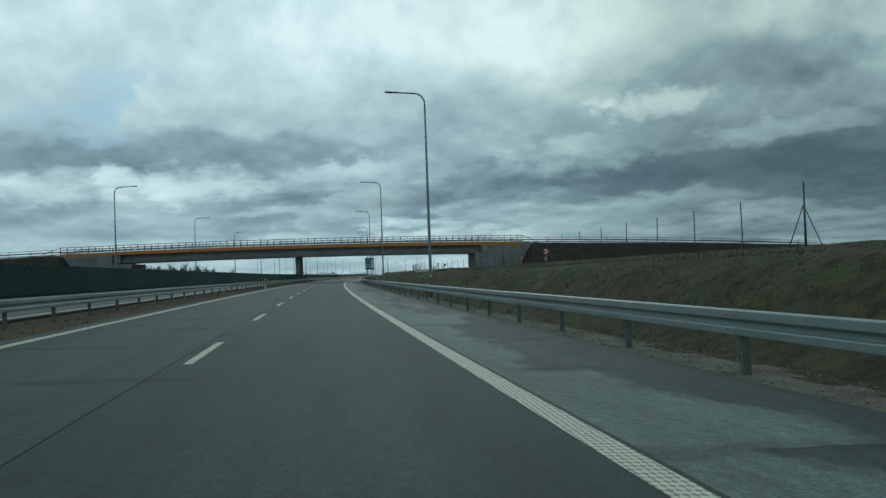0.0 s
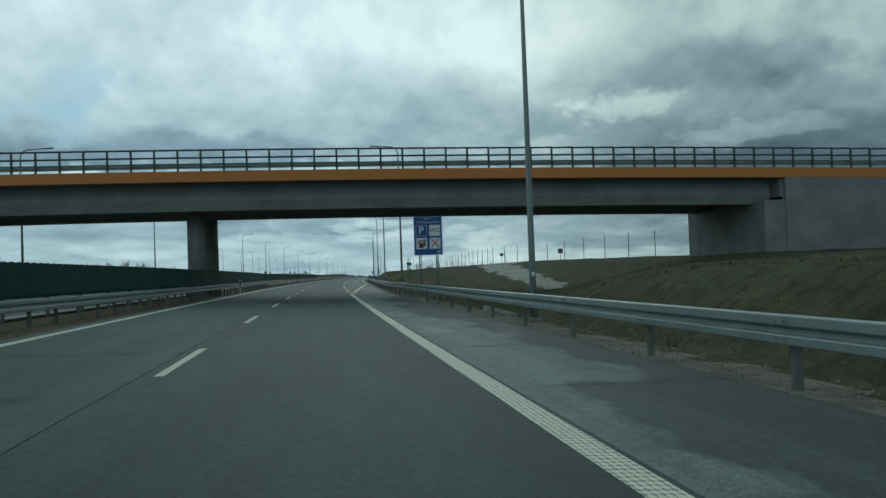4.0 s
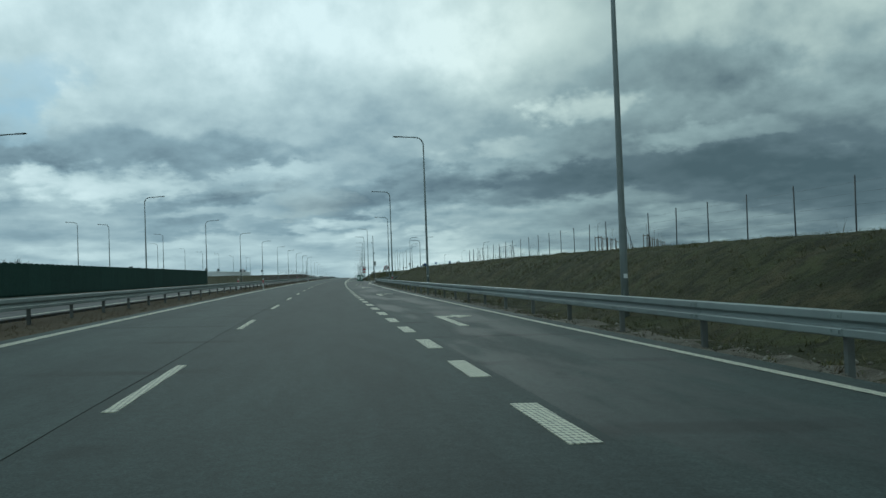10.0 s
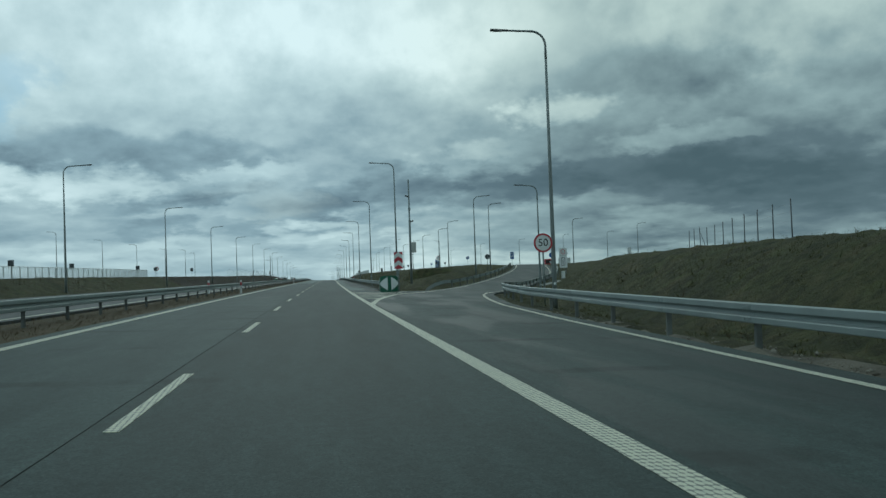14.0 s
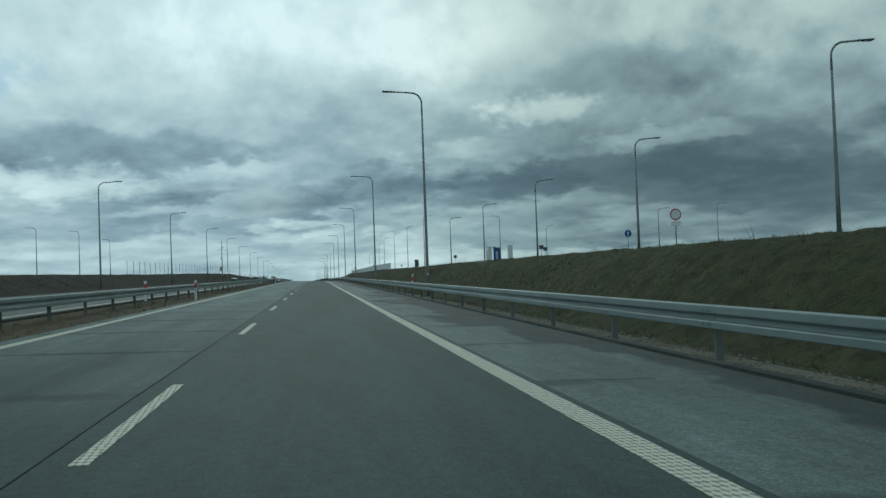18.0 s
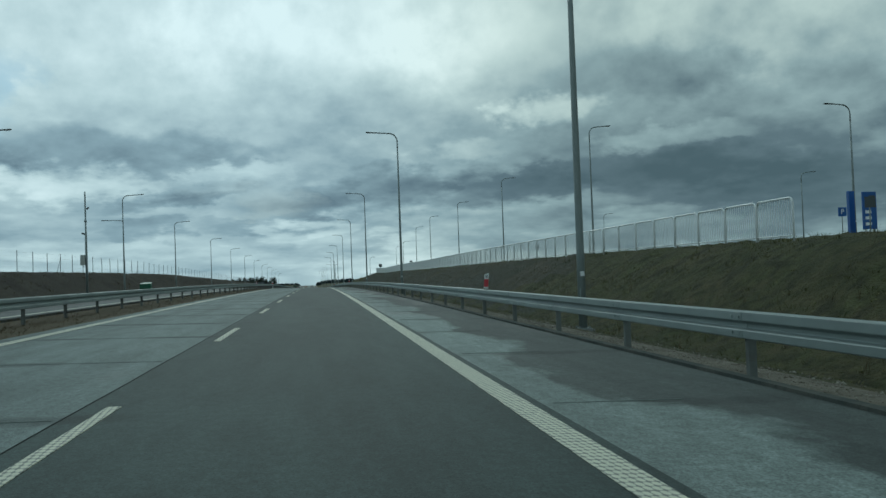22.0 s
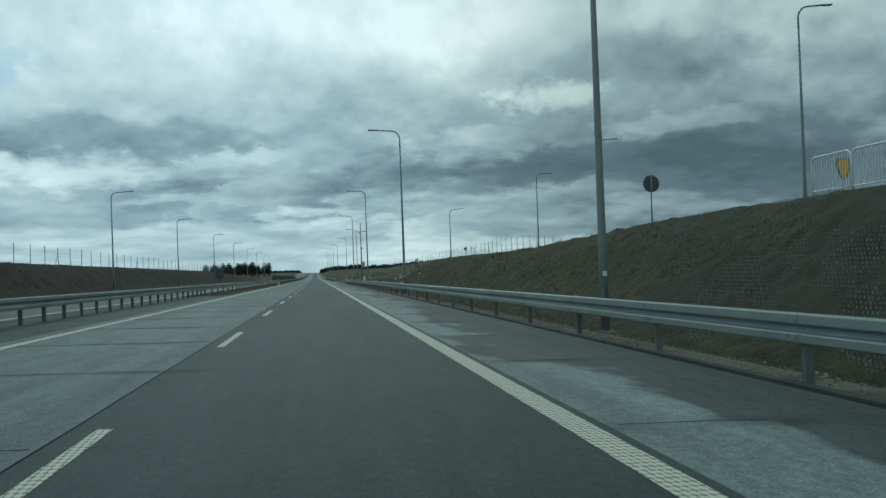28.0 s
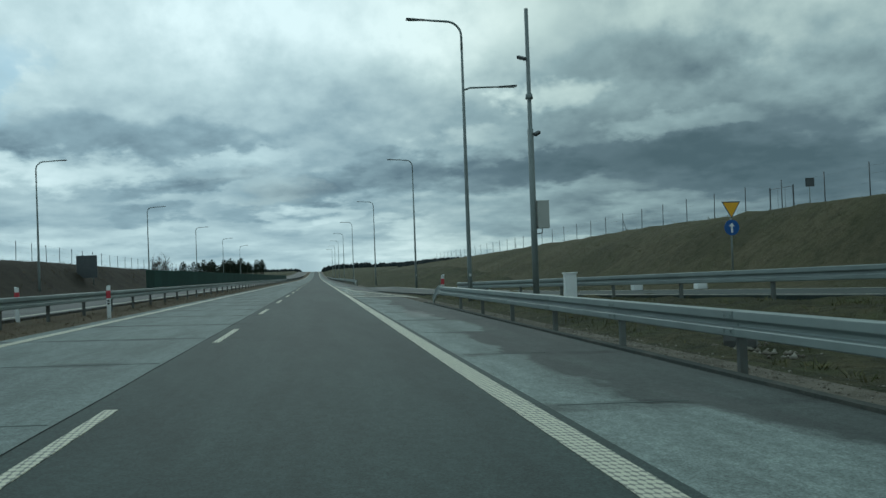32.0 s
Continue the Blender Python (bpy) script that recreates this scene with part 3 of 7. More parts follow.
def raw(name, verts, faces, mat, uvs=None, smooth=False):
    me = bpy.data.meshes.new(name)
    me.from_pydata([tuple(v) for v in verts], [], [tuple(f) for f in faces])
    if uvs is not None:
        lay = me.uv_layers.new(name="UVMap")
        idx = np.empty(len(me.loops), dtype=np.int32)
        me.loops.foreach_get("vertex_index", idx)
        lay.data.foreach_set("uv", np.asarray(uvs, dtype=np.float32)[idx].ravel())
    if smooth:
        me.polygons.foreach_set("use_smooth", np.ones(len(me.polygons), dtype=bool))
    me.materials.append(mat)
    me.update()
    return me


def empty(name, m=None, label="", category="", group="", kind=""):
    ob = new(name)
    ob.empty_display_size = 0.3
    if isinstance(m, Vector):
        m = Matrix.Translation(m)
    ob.matrix_basis = m if m is not None else Matrix.Identity(4)
    return tagged(ob, label, category, group, kind)


def box(bm, x0, x1, y0, y1, z0, z1, bevel=0.0):
    r = bmesh.ops.create_cube(bm, size=1.0)
    vs = r["verts"]
    bmesh.ops.scale(bm, vec=(x1 - x0, y1 - y0, z1 - z0), verts=vs)
    bmesh.ops.translate(bm, vec=((x0 + x1) / 2, (y0 + y1) / 2, (z0 + z1) / 2), verts=vs)
    if bevel:
        es = list({e for v in vs for e in v.link_edges})
        bmesh.ops.bevel(bm, geom=es, offset=bevel, segments=2, affect="EDGES", profile=0.5)
    return bm


def tube(bm, pts, radii, n=10, caps=True):
    """A round tube through points, its radius changing from point to point."""
    pts = [Vector(p) for p in pts]
    if not hasattr(radii, "__len__"):
        radii = [radii] * len(pts)
    rings = []
    side = None
    for i, p in enumerate(pts):
        t = (pts[min(i + 1, len(pts) - 1)] - pts[max(i - 1, 0)]).normalized()
        if side is None:
            side = t.cross(Vector((0, 0, 1)) if abs(t.z) < 0.9 else Vector((1, 0, 0))).normalized()
        side = (side - t * side.dot(t)).normalized()
        other = t.cross(side)
        rings.append([bm.verts.new(p + radii[i] * (math.cos(a) * side + math.sin(a) * other)) for a in (2 * math.pi * k / n for k in range(n))])
    for a, b in zip(rings, rings[1:]):
        for k in range(n):
            f = bm.faces.new((a[k], a[(k + 1) % n], b[(k + 1) % n], b[k]))
            f.smooth = True
    if caps:
        bm.faces.new(list(reversed(rings[0])))
        bm.faces.new(rings[-1])
    return bm


def plate(bm, outline, y, thick):
    """A flat plate with that outline in x and z, its front at y, its back thick behind it."""
    front = [bm.verts.new((x, y, z)) for x, z in outline]
    back = [bm.verts.new((x, y + thick, z)) for x, z in outline]
    bm.faces.new(front)
    bm.faces.new(list(reversed(back)))
    k = len(outline)
    for i in range(k):
        bm.faces.new((front[i], back[i], back[(i + 1) % k], front[(i + 1) % k]))
    bmesh.ops.recalc_face_normals(bm, faces=bm.faces)
    return bm


def disc_outline(cx, cz, r, n=28):
    return [(cx + r * math.cos(2 * math.pi * i / n), cz + r * math.sin(2 * math.pi * i / n)) for i in range(n)]


def rect(x0, x1, z0, z1):
    return [(x0, z0), (x1, z0), (x1, z1), (x0, z1)]


def lettering(name, text, size, mat, parent, m, width=None):
    cu = bpy.data.curves.new(name, "FONT")
    cu.body, cu.size, cu.align_x, cu.align_y, cu.extrude = text, size, "CENTER", "CENTER", 0.002
    tmp = new("tmp", cu)
    bpy.context.view_layer.update()
    me = bpy.data.meshes.new_from_object(tmp.evaluated_get(bpy.context.evaluated_depsgraph_get()))
    bpy.data.objects.remove(tmp)
    me.materials.clear()
    me.materials.append(mat)
    ob = new(name, me)
    ob.parent = parent
    ob.matrix_basis = m
    return ob


# ---- the lie of the land ----
RIGHT_BANK = [(-400, 12.5, 1.2), (90, 12.2, 1.2), (150, 13, 1.0), (162, 15, 0.35), (172, 17, -0.1), (180, 18, -0.4), (188, 20, -0.3), (196, 20, 0.05), (204, 20, 0.25), (211, 20, 0.5), (218, 20, 0.85), (226, 18, 1.2), (233, 16, 1.45), (240, 13.2, 1.5), (330, 13.2, 1.6), (360, 13.5, 1.8), (400, 13.3, 1.8), (445, 13.3, 1.75),
              (540, 12.6, 1.42), (565, 12.8, 1.6), (630, 12.7, 1.6), (660, 12.5, 1.45), (700, 13.7, 1.6), (770, 14.2, 1.7), (840, 14.8, 2.2), (862, 15.0, 2.7), (872, 15.4, 2.85), (886, 15.6, 2.85), (900, 14.6, 2.4), (925, 13.8, 2.15),
              (945, 14.5, 2.4), (970, 20, 3.0), (995, 26, 3.8), (1040, 27, 3.9), (1100, 24, 3.2), (1300, 20, 2.0), (4500, 20, 1.0)]
LEFT_BANK = [(-400, 1.3), (350, 1.3), (450, 1.7), (530, 1.9), (700, 2.1), (820, 3.1), (1060, 3.45), (1150, 2.6), (1300, 1.5), (4500, 0.5)]
EXIT_RAMP = [(440, 5.3, -0.13), (455, 6.0, -0.15), (465, 6.9, -0.17), (478, 8.4, -0.26), (486, 10.5, -0.36), (494, 13.0, -0.44), (502, 15.5, -0.46), (510, 18.2, -0.37), (520, 21.75, -0.15), (532, 26.1, 0.23), (546, 30.1, 0.77), (560, 33.6, 1.32), (580, 38.0, 1.85), (610, 45.0, 2.15), (650, 55.0, 2.2)]
EXIT_EDGE_S = [432, 439, 447, 458, 467, 475, 482, 486, 494, 502, 510, 520, 532, 546, 560, 580, 610, 650]
EXIT_EDGE_D = [6.9, 7.25, 7.64, 8.4, 9.5, 10.75, 12.3, 13.45, 16.2, 18.65, 21.2, 24.8, 29.2, 32.95, 36.1, 40.6, 47.6, 57.6]
ENTRY_RAMP = [(900, 30.0, 3.0), (930, 25.0, 1.9), (955, 21.0, 0.9), (985, 16.6, 0.25), (1013, 12.1, -0.15), (1040, 8.6, -0.2), (1075, 5.4, -0.13)]


def ramp_at(table, s):
    ks = [r[0] for r in table]
    return np.interp(s, ks, [r[1] for r in table]), np.interp(s, ks, [r[2] for r in table])


def ground_z(s, d):
    """Height of the ground above the road axis, for arrays of s and d."""
    s, d = np.broadcast_arrays(np.asarray(s, float), np.asarray(d, float))
    ks = [r[0] for r in RIGHT_BANK]
    dc, zc = np.interp(s, ks, [r[1] for r in RIGHT_BANK]), np.interp(s, ks, [r[2] for r in RIGHT_BANK])
    zl = np.interp(s, [r[0] for r in LEFT_BANK], [r[1] for r in LEFT_BANK])
    # right: verge, ditch, cut slope, plateau
    edge = np.interp(s, [175, 250, 430, 450], [6.25, 7.25, 7.25, 7.4])
    edge = np.where(s > 498, 6.25, edge)
    er = np.interp(s, EXIT_EDGE_S, EXIT_EDGE_D)
    exiting = (s > 432) & (s < 545)
    edge = np.where(exiting & (s <= 498), er + 0.6, edge)
    toe = np.where(s > 960, np.interp(s, [960, 990, 1040, 1080], [9.3, 20.0, 16.0, 9.3]), 9.3)
    toe = np.where(exiting & (s <= 505), er + 3.0, toe)
    dc = np.where(exiting & (s <= 505), np.maximum(dc, er + 7.5), dc)
    verge = surf(d) - 0.05 - 0.03 * np.clip(d - edge, 0, 3)
    bottom = np.interp(s, [175, 240, 425, 445], [-0.62, -0.32, -0.32, -0.62])
    z = np.where(d < edge + 1.2, verge, np.nan)
    u = np.clip((d - edge - 1.2) / np.maximum(toe - 0.5 - edge - 1.2, 0.3), 0, 1)
    ditch = (surf(edge + 1.2) - 0.09) * (1 - u * u * (3 - 2 * u)) + bottom * (u * u * (3 - 2 * u))
    z = np.where(np.isnan(z), ditch, z)
    v = np.clip((d - toe) / np.maximum(dc - toe, 0.5), 0, 1)
    rise = bottom + (zc - bottom) * (v + 0.10 * np.sin(2 * np.pi * v) * -0.5)
    z = np.where(d > toe, rise, z)
    plateau = zc + 0.04 * np.clip(d - dc, 0, 18)
    z = np.where(d > dc, plateau, z)
    # mound round the bridge abutment and along the field
    mound = step(d, np.interp(s, [160, 185], [21.5, 23.0]), np.interp(s, [160, 176, 185, 230], [28, 27.5, 29.0, 29.5])) * step(s, 152, 172) * (1 - step(s, 222, 240))
    z = z + (np.interp(s, [179, 190, 200, 230], [1.6, 1.65, 1.75, 1.75]) - z) * mound
    # left: median, opposite carriageway, bank
    z = np.where(d < 6.2, surf(d) - 0.12, z)
    z = np.where(exiting & (s < 500) & (d < er + 0.7), np.minimum(surf(d), -0.05) - 0.12 - 0.3 * step(s, 470, 490), z)
    z = np.where((d < -4.05) & (d > -7.15), surf(d) - 0.03 - 0.05 * np.sin((-4.05 - d) / 3.1 * np.pi), z)
    lv = np.clip((-18.4 - d) / 5.0, 0, 1)
    zlb = 0.30 + (zl - 0.30) * (lv * lv * (3 - 2 * lv)) + 0.01 * np.clip(-24 - d, 0, 30)
    z = np.where(d < -17.6, zlb, z)
    # bridge approaches
    for side in (1, -1):
        top = 7.23 - 0.00026 * (np.clip(d, -110, 90) + 15) ** 2 - np.clip(np.abs(s - 179) - 5.5, 0, 99) / 1.6
        on = step(d, 37.6, 40.6) if side > 0 else step(-d, 46.6, 49.6)
        z = np.maximum(z, np.where(on > 0, z + (top - z) * on, z))
    # ramps
    for table, half in ((EXIT_RAMP, 4.1), (ENTRY_RAMP, 3.3)):
        rd, rz = ramp_at(table, s)
        rz = rz - 0.024 * np.clip(d - rd, -5, 5) if table is EXIT_RAMP else rz
        inside = (s >= table[0][0] + 20) & (s <= table[-1][0]) if table is EXIT_RAMP else (s >= table[0][0]) & (s <= 1030)
        far = np.clip((np.abs(d - rd) - half) / np.where(d > rd, 10.0, 6.0 if table is EXIT_RAMP else np.interp(s, [960, 985], [3.0, 6.0])), 0, 1)
        w = np.where(inside & (d > 7.6), 1 - far * far * (3 - 2 * far), 0)
        if table is EXIT_RAMP:
            w = w * step(s, 474, 490)
        z = z * (1 - w) + (rz - (0.16 if table is EXIT_RAMP else 0.07)) * w
    # no berm between the gore and the ramp
    gore = (s > 484) & (s < 545) & (d > 6.25)
    rd, rz = ramp_at(EXIT_RAMP, s)
    fill = surf(d) - 0.1 + np.clip(d - 7.5, 0, 99) * 0.18
    z = np.where(gore & (d < rd - 3) & (s < 530), np.maximum(np.minimum(z, fill), surf(d) - 0.25), z)
    # far away the land falls level again
    away = step(np.abs(d), 70, 260)
    axis = np.interp(s, AX_S, AX_Z)
    return z * (1 - away) + (-axis * 0.55 + 1.0 + 3.0 * np.sin(s / 310.0) * step(np.abs(d), 200, 500)) * away


def gz(s, d):
    return float(ground_z(s, d))


def build_ground():
    rows = np.concatenate([np.linspace(-400, -60, 30), np.arange(-56, 1020, 0.8), np.arange(1022, 1120, 2.5), np.linspace(1125, 1600, 80), np.linspace(1640, 4480, 70)])
    cols = np.array([-1500, -900, -500, -300, -200, -140, -100, -75, -60, -55, -52, -50.5, -49.5, -48.5, -47.5, -46.5, -45, -42, -36, -32, -28, -26, -24, -23, -22, -21, -20, -19, -18.4, -18, -17.6, -14, -10, -7.15, -6.8, -6.2, -5.6, -5.0, -4.4, -4.05,
                     -2, 2, 5.8, 6.2, 6.5, 6.8, 7.1, 7.4, 7.7, 8.0, 8.4, 8.8, 9.3, 9.8, 10.3, 10.8, 11.4, 12, 12.6, 13.2, 13.8, 14.4, 15, 15.7, 16.4, 17.1, 17.8, 18.5, 19.2, 19.9, 20.6, 21.3, 22, 22.7, 23.4, 24.2, 25, 26, 27, 28, 29, 31, 33, 36, 37.5, 38.5, 39.5, 40.5, 41.5, 43, 45, 50, 60, 75, 100, 140, 200, 300, 500, 900, 1500], float)
    SS, DD = np.meshgrid(rows, cols, indexing="ij")
    Z = ground_z(SS, DD) + np.interp(SS, AX_S, AX_Z)
    rng = np.random.default_rng(4)
    soft = np.where((DD > 7.9) | (DD < -18), 0.055, 0.0) * (np.abs(DD) < 80)
    Z = Z + soft * (0.7 * rng.normal(size=Z.shape) + 0.6 * np.sin(SS * 1.3 + 2.0 * np.sin(DD * 1.7)) * np.sin(DD * 2.3 + SS * 0.4))
    H = np.interp(SS, AX_S, AX_H)
    X = np.interp(SS, AX_S, AX_X) + DD * np.cos(H)
    Y = np.interp(SS, AX_S, AX_Y) - DD * np.sin(H)
    nr, nc = SS.shape
    idx = np.arange(nr * nc).reshape(nr, nc)
    faces = np.stack([idx[:-1, :-1], idx[:-1, 1:], idx[1:, 1:], idx[1:, :-1]], -1).reshape(-1, 4)
    me = raw("ground", np.stack([X, Y, Z], -1).reshape(-1, 3), faces.tolist(), M_GRASS, smooth=True)
    me.materials.append(M_GRAVEL)
    me.materials.append(M_MEDIAN)
    me.materials.append(M_TRACK)
    mids, midd = (rows[:-1] + rows[1:]) / 2, (cols[:-1] + cols[1:]) / 2
    MS, MD = np.meshgrid(mids, midd, indexing="ij")
    slot = np.zeros(MS.shape, dtype=np.int32)
    lim = np.interp(MS, [175, 250, 440, 462], [7.35, 8.35, 8.35, 8.8]) + 0.18 * np.sin(MS * 1.3) + 0.12 * np.sin(MS * 3.1)
    slot[(MD > 5.5) & (MD < np.where(MS > 490, 7.4 + 0.15 * np.sin(MS * 1.7), lim))] = 1
    slot[(MD < -4) & (MD > -7.2)] = 2
    track = np.interp(MS, [168, 176, 184, 195, 204, 210, 218, 233, 245], [14.5, 16.5, 19, 20, 21, 21.5, 22, 23, 27]) + 0.25 * np.sin(MS * 0.7)
    slot[(np.abs(MD - track) < np.interp(MS, [172, 190, 215, 240], [0.5, 1.1, 1.9, 2.3])) & (MS > 172) & (MS < 244)] = 3
    me.materials.append(M_EARTH)
    slot[(np.abs(MS - 179) < 17.5) & ((MD > 29) | (MD < -38)) & (np.abs(MD) < 150)] = 4
    me.materials.append(M_GEOCELL)
    crest = np.interp(MS, [r[0] for r in RIGHT_BANK], [r[1] for r in RIGHT_BANK])
    slot[(MS > 706 + 3 * np.sin(MD * 1.9)) & (MS < 871 + 3 * np.sin(MD * 1.3)) & (MD > 9.6) & (MD < crest - 0.1)] = 5
    me.materials.append(M_DRYBANK)
    slot[(MS > 985 + 6 * np.sin(MD * 0.8)) & (MS < 1180) & (MD > 18.5) & (MD < 60)] = 6
    slot[(MD < -18) & (MD > -28) & (MS > 560) & (MS < 1200)] = 4
    me.polygons.foreach_set("material_index", slot.ravel())
    ob = new("ground", me)
    tagged(ob, "rough mossy winter grass verge with gravel edge and ditch", "ground", kind="structure")


build_ground()


def strip(name, s_list, left, right, mat, lift=0.0, skirt=0.1, zfun=None, cols=1):
    """A paved strip between two edges (functions of s), with a thickness at its sides. UV is (s, d)."""
    vs, fs, uv = [], [], []
    for s in s_list:
        a, b = left(s), right(s)
        ds = [a] + [a + (b - a) * i / cols for i in range(cols + 1)] + [b]
        for k, d in enumerate(ds):
            z = (zfun(s, d) if zfun else surf(d)) + lift - (skirt if k in (0, cols + 2) else 0)
            vs.append(P(s, d, z))
            uv.append((s, d))
    w = cols + 3
    for i in range(len(s_list) - 1):
        o = w * i
        for k in range(w - 1):
            fs.append((o + k, o + k + 1, o + k + 1 + w, o + k + w))
    me = raw(name, vs, fs, mat, uv)
    return me


def const(v):
    return lambda s: v


LONG = [float(x) for x in np.concatenate([np.arange(-400, 1200, 8), np.arange(1200, 4480, 40)])]
road = empty("road", P(0, 0), "grey dual carriageway with worn asphalt and pale concrete strips", "road", kind="structure")


def paving(name, me, label=""):
    ob = piece(name, me, road, Matrix.Identity(4))
    return tagged(ob, label)


paving("left_lane", strip("left_lane", LONG, const(-4.15), const(-0.22), M_LEFT_LANE), "passing lane, asphalt turning to pale concrete")
paving("right_lane", strip("right_lane", LONG, const(-0.22), const(3.80), M_RIGHT_LANE), "dark grey asphalt driving lane")


def shoulder_edge(s):
    return 6.25 + 1.0 * float(step(s, 175, 245))


def ramp_z(table):
    def f(s, d):
        rd, rz = ramp_at(table, s)
        if table is EXIT_RAMP:
            w = float(step(s, 470, 494)) * float(step(d, 4.2, 8.5))
            return surf(d) * (1 - w) + (float(rz) - 0.024 * (d - float(rd))) * w
        w = 1 - float(step(s, 1010, 1045))
        return surf(d) * (1 - w) + float(rz) * w
    return f


def exit_right(s):
    """The right edge line of the exit lane and its ramp."""
    if s < 250:
        return float(np.interp(s, [172, 177.6, 180, 183, 186, 194, 209, 225, 245], [3.61, 3.56, 3.70, 3.91, 4.10, 4.42, 5.17, 5.85, 6.75]))
    return float(np.interp(s, [245, 260, 420] + EXIT_EDGE_S, [6.75, 6.88, 6.88] + EXIT_EDGE_D))


def exit_left(s):
    """The left edge line of the exit ramp, from the nose of the hatching."""
    return float(np.interp(s, [460.5, 463.7, 468.5, 472.4, 480.7, 484.3, 489, 494, 502, 510, 520, 532, 546, 560, 580, 610, 650], [3.6, 3.88, 4.37, 4.94, 6.3, 7.15, 8.3, 9.75, 12.4, 15.3, 18.7, 22.85, 27.3, 31.05, 35.4, 42.4, 52.4]))


paving("shoulder_before_exit", strip("shoulder_before_exit", [float(x) for x in np.arange(-400, 168, 8)] + [171.0], const(3.80), const(6.25), M_SHOULDER), "hard shoulder, pale concrete with damp stains")
exit_s = [float(x) for x in np.arange(171, 463, 2)] + [463.0]
paving("exit_lane", strip("exit_lane", exit_s, const(3.80), lambda s: max(shoulder_edge(s), exit_right(s) + 0.5), M_EXIT), "dark asphalt exit lane")
gore_s = [float(x) for x in np.arange(463, 498, 1.0)]
paving("exit_fan", strip("exit_fan", gore_s, const(3.80), lambda s: exit_right(s) + 0.6, M_EXIT, zfun=ramp_z(EXIT_RAMP), cols=14), "dark asphalt exit and gore")
ramp_s = [float(x) for x in np.arange(497, 650, 3)]
paving("exit_ramp", strip("exit_ramp", ramp_s, lambda s: exit_left(s) - 0.5, lambda s: exit_right(s) + 0.6, M_EXIT, zfun=ramp_z(EXIT_RAMP), lift=0.004), "asphalt ramp climbing to the rest area")
paving("shoulder_after_exit", strip("shoulder_after_exit", [497.0] + [float(x) for x in np.arange(504, 1060, 8)], const(3.80), const(6.25), M_SHOULDER), "hard shoulder, pale concrete with damp stains")
paving("shoulder_far", strip("shoulder_far", [float(x) for x in np.arange(1056, 4480, 40)], const(3.80), const(6.25), M_SHOULDER), "hard shoulder of pale concrete")
entry_s = [float(x) for x in np.arange(900, 1062, 3)]
paving("entry_ramp", strip("entry_ramp", entry_s, lambda s: max(float(ramp_at(ENTRY_RAMP, s)[0]) - 2.9, 6.27), lambda s: max(float(ramp_at(ENTRY_RAMP, s)[0]) + 2.9, 7.0), M_EXIT, zfun=ramp_z(ENTRY_RAMP), lift=0.004, skirt=0.4), "asphalt entry ramp")
paving("opposite_carriageway", strip("opposite_carriageway", LONG, const(-17.6), const(-7.15), M_OPP), "opposite carriageway in grey asphalt")
paving("paved_median", strip("paved_median", [float(x) for x in np.arange(812, 913, 6)], const(-7.14), const(-4.16), M_RIGHT_LANE, lift=-0.01), "asphalt emergency crossing in the median")
SEAM_S = [float(x) for x in np.arange(-60, 1300, 1.5)]
paving("lane_joint", strip("lane_joint", SEAM_S, lambda s: -0.220 - (0.004 if s < 520 else 0.007) + 0.006 * math.sin(s * 1.3), lambda s: -0.220 + (0.004 if s < 520 else 0.006) + 0.006 * math.sin(s * 1.3 + 0.3), M_JOINT, lift=0.004, skirt=0.003), "dark sealed joint along the lanes")
paving("kerb_gutter", strip("kerb_gutter", [float(x) for x in np.arange(500, 1010, 5)], lambda s: 6.27 + 0.012 * math.sin(s * 0.9), lambda s: 6.42 + 0.03 * math.sin(s * 1.7), M_KERB, lift=0.035, skirt=0.08), "low dark asphalt kerb")



def seam(d0, d1):
    bm = bmesh.new()
    box(bm, d0, d1, -0.007, 0.007, -0.003, 0.004)
    return mesh_of("slab_joint", bm, M_SLAB_JOINT)


# ---- road markings ----
LIFT = 0.006


def line(name, s_list, centre, width, mat=None, zfun=None, label=""):
    me = strip(name, s_list, lambda s: centre(s) - width / 2, lambda s: centre(s) + width / 2, mat or M_PAINT, lift=LIFT + (0.004 if zfun else 0), skirt=0.004, zfun=zfun)
    return paving(name, me, label)


line("edge_line_left", LONG, const(-3.67), 0.22, label="white line along the median")
line("edge_line_right", [float(x) for x in np.arange(-400, 172, 8)] + [172.0], const(3.62), 0.24, label="broad white edge line")
line("edge_line_exit", [float(x) for x in np.arange(172, 250, 1)], exit_right, 0.22, label="white line swinging out along the exit lane")
line("edge_line_exit_lane", [float(x) for x in np.arange(248, 498, 2)], exit_right, 0.15, zfun=ramp_z(EXIT_RAMP), label="white line along the exit lane")
line("ramp_line_right", ramp_s, exit_right, 0.13, zfun=ramp_z(EXIT_RAMP))
line("ramp_line_left", ramp_s, exit_left, 0.15, zfun=ramp_z(EXIT_RAMP))
line("gore_line_right", [460.5] + [float(x) for x in np.arange(461, 498, 1)], exit_left, 0.24, zfun=ramp_z(EXIT_RAMP))
line("gore_line_left", [float(x) for x in np.arange(429, 500, 2)], const(3.56), 0.24)
line("edge_line_right_after", [498.0] + [float(x) for x in np.arange(504, 1500, 8)] + [float(x) for x in np.arange(1520, 4400, 40)], const(3.58), 0.24, label="broad white edge line")
line("opposite_line_near", LONG, const(-7.55), 0.18)
line("opposite_line_far", LONG, const(-15.0), 0.18)
line("entry_line", entry_s, lambda s: max(float(ramp_at(ENTRY_RAMP, s)[0]) + 2.4, 6.6), 0.13, zfun=ramp_z(ENTRY_RAMP))
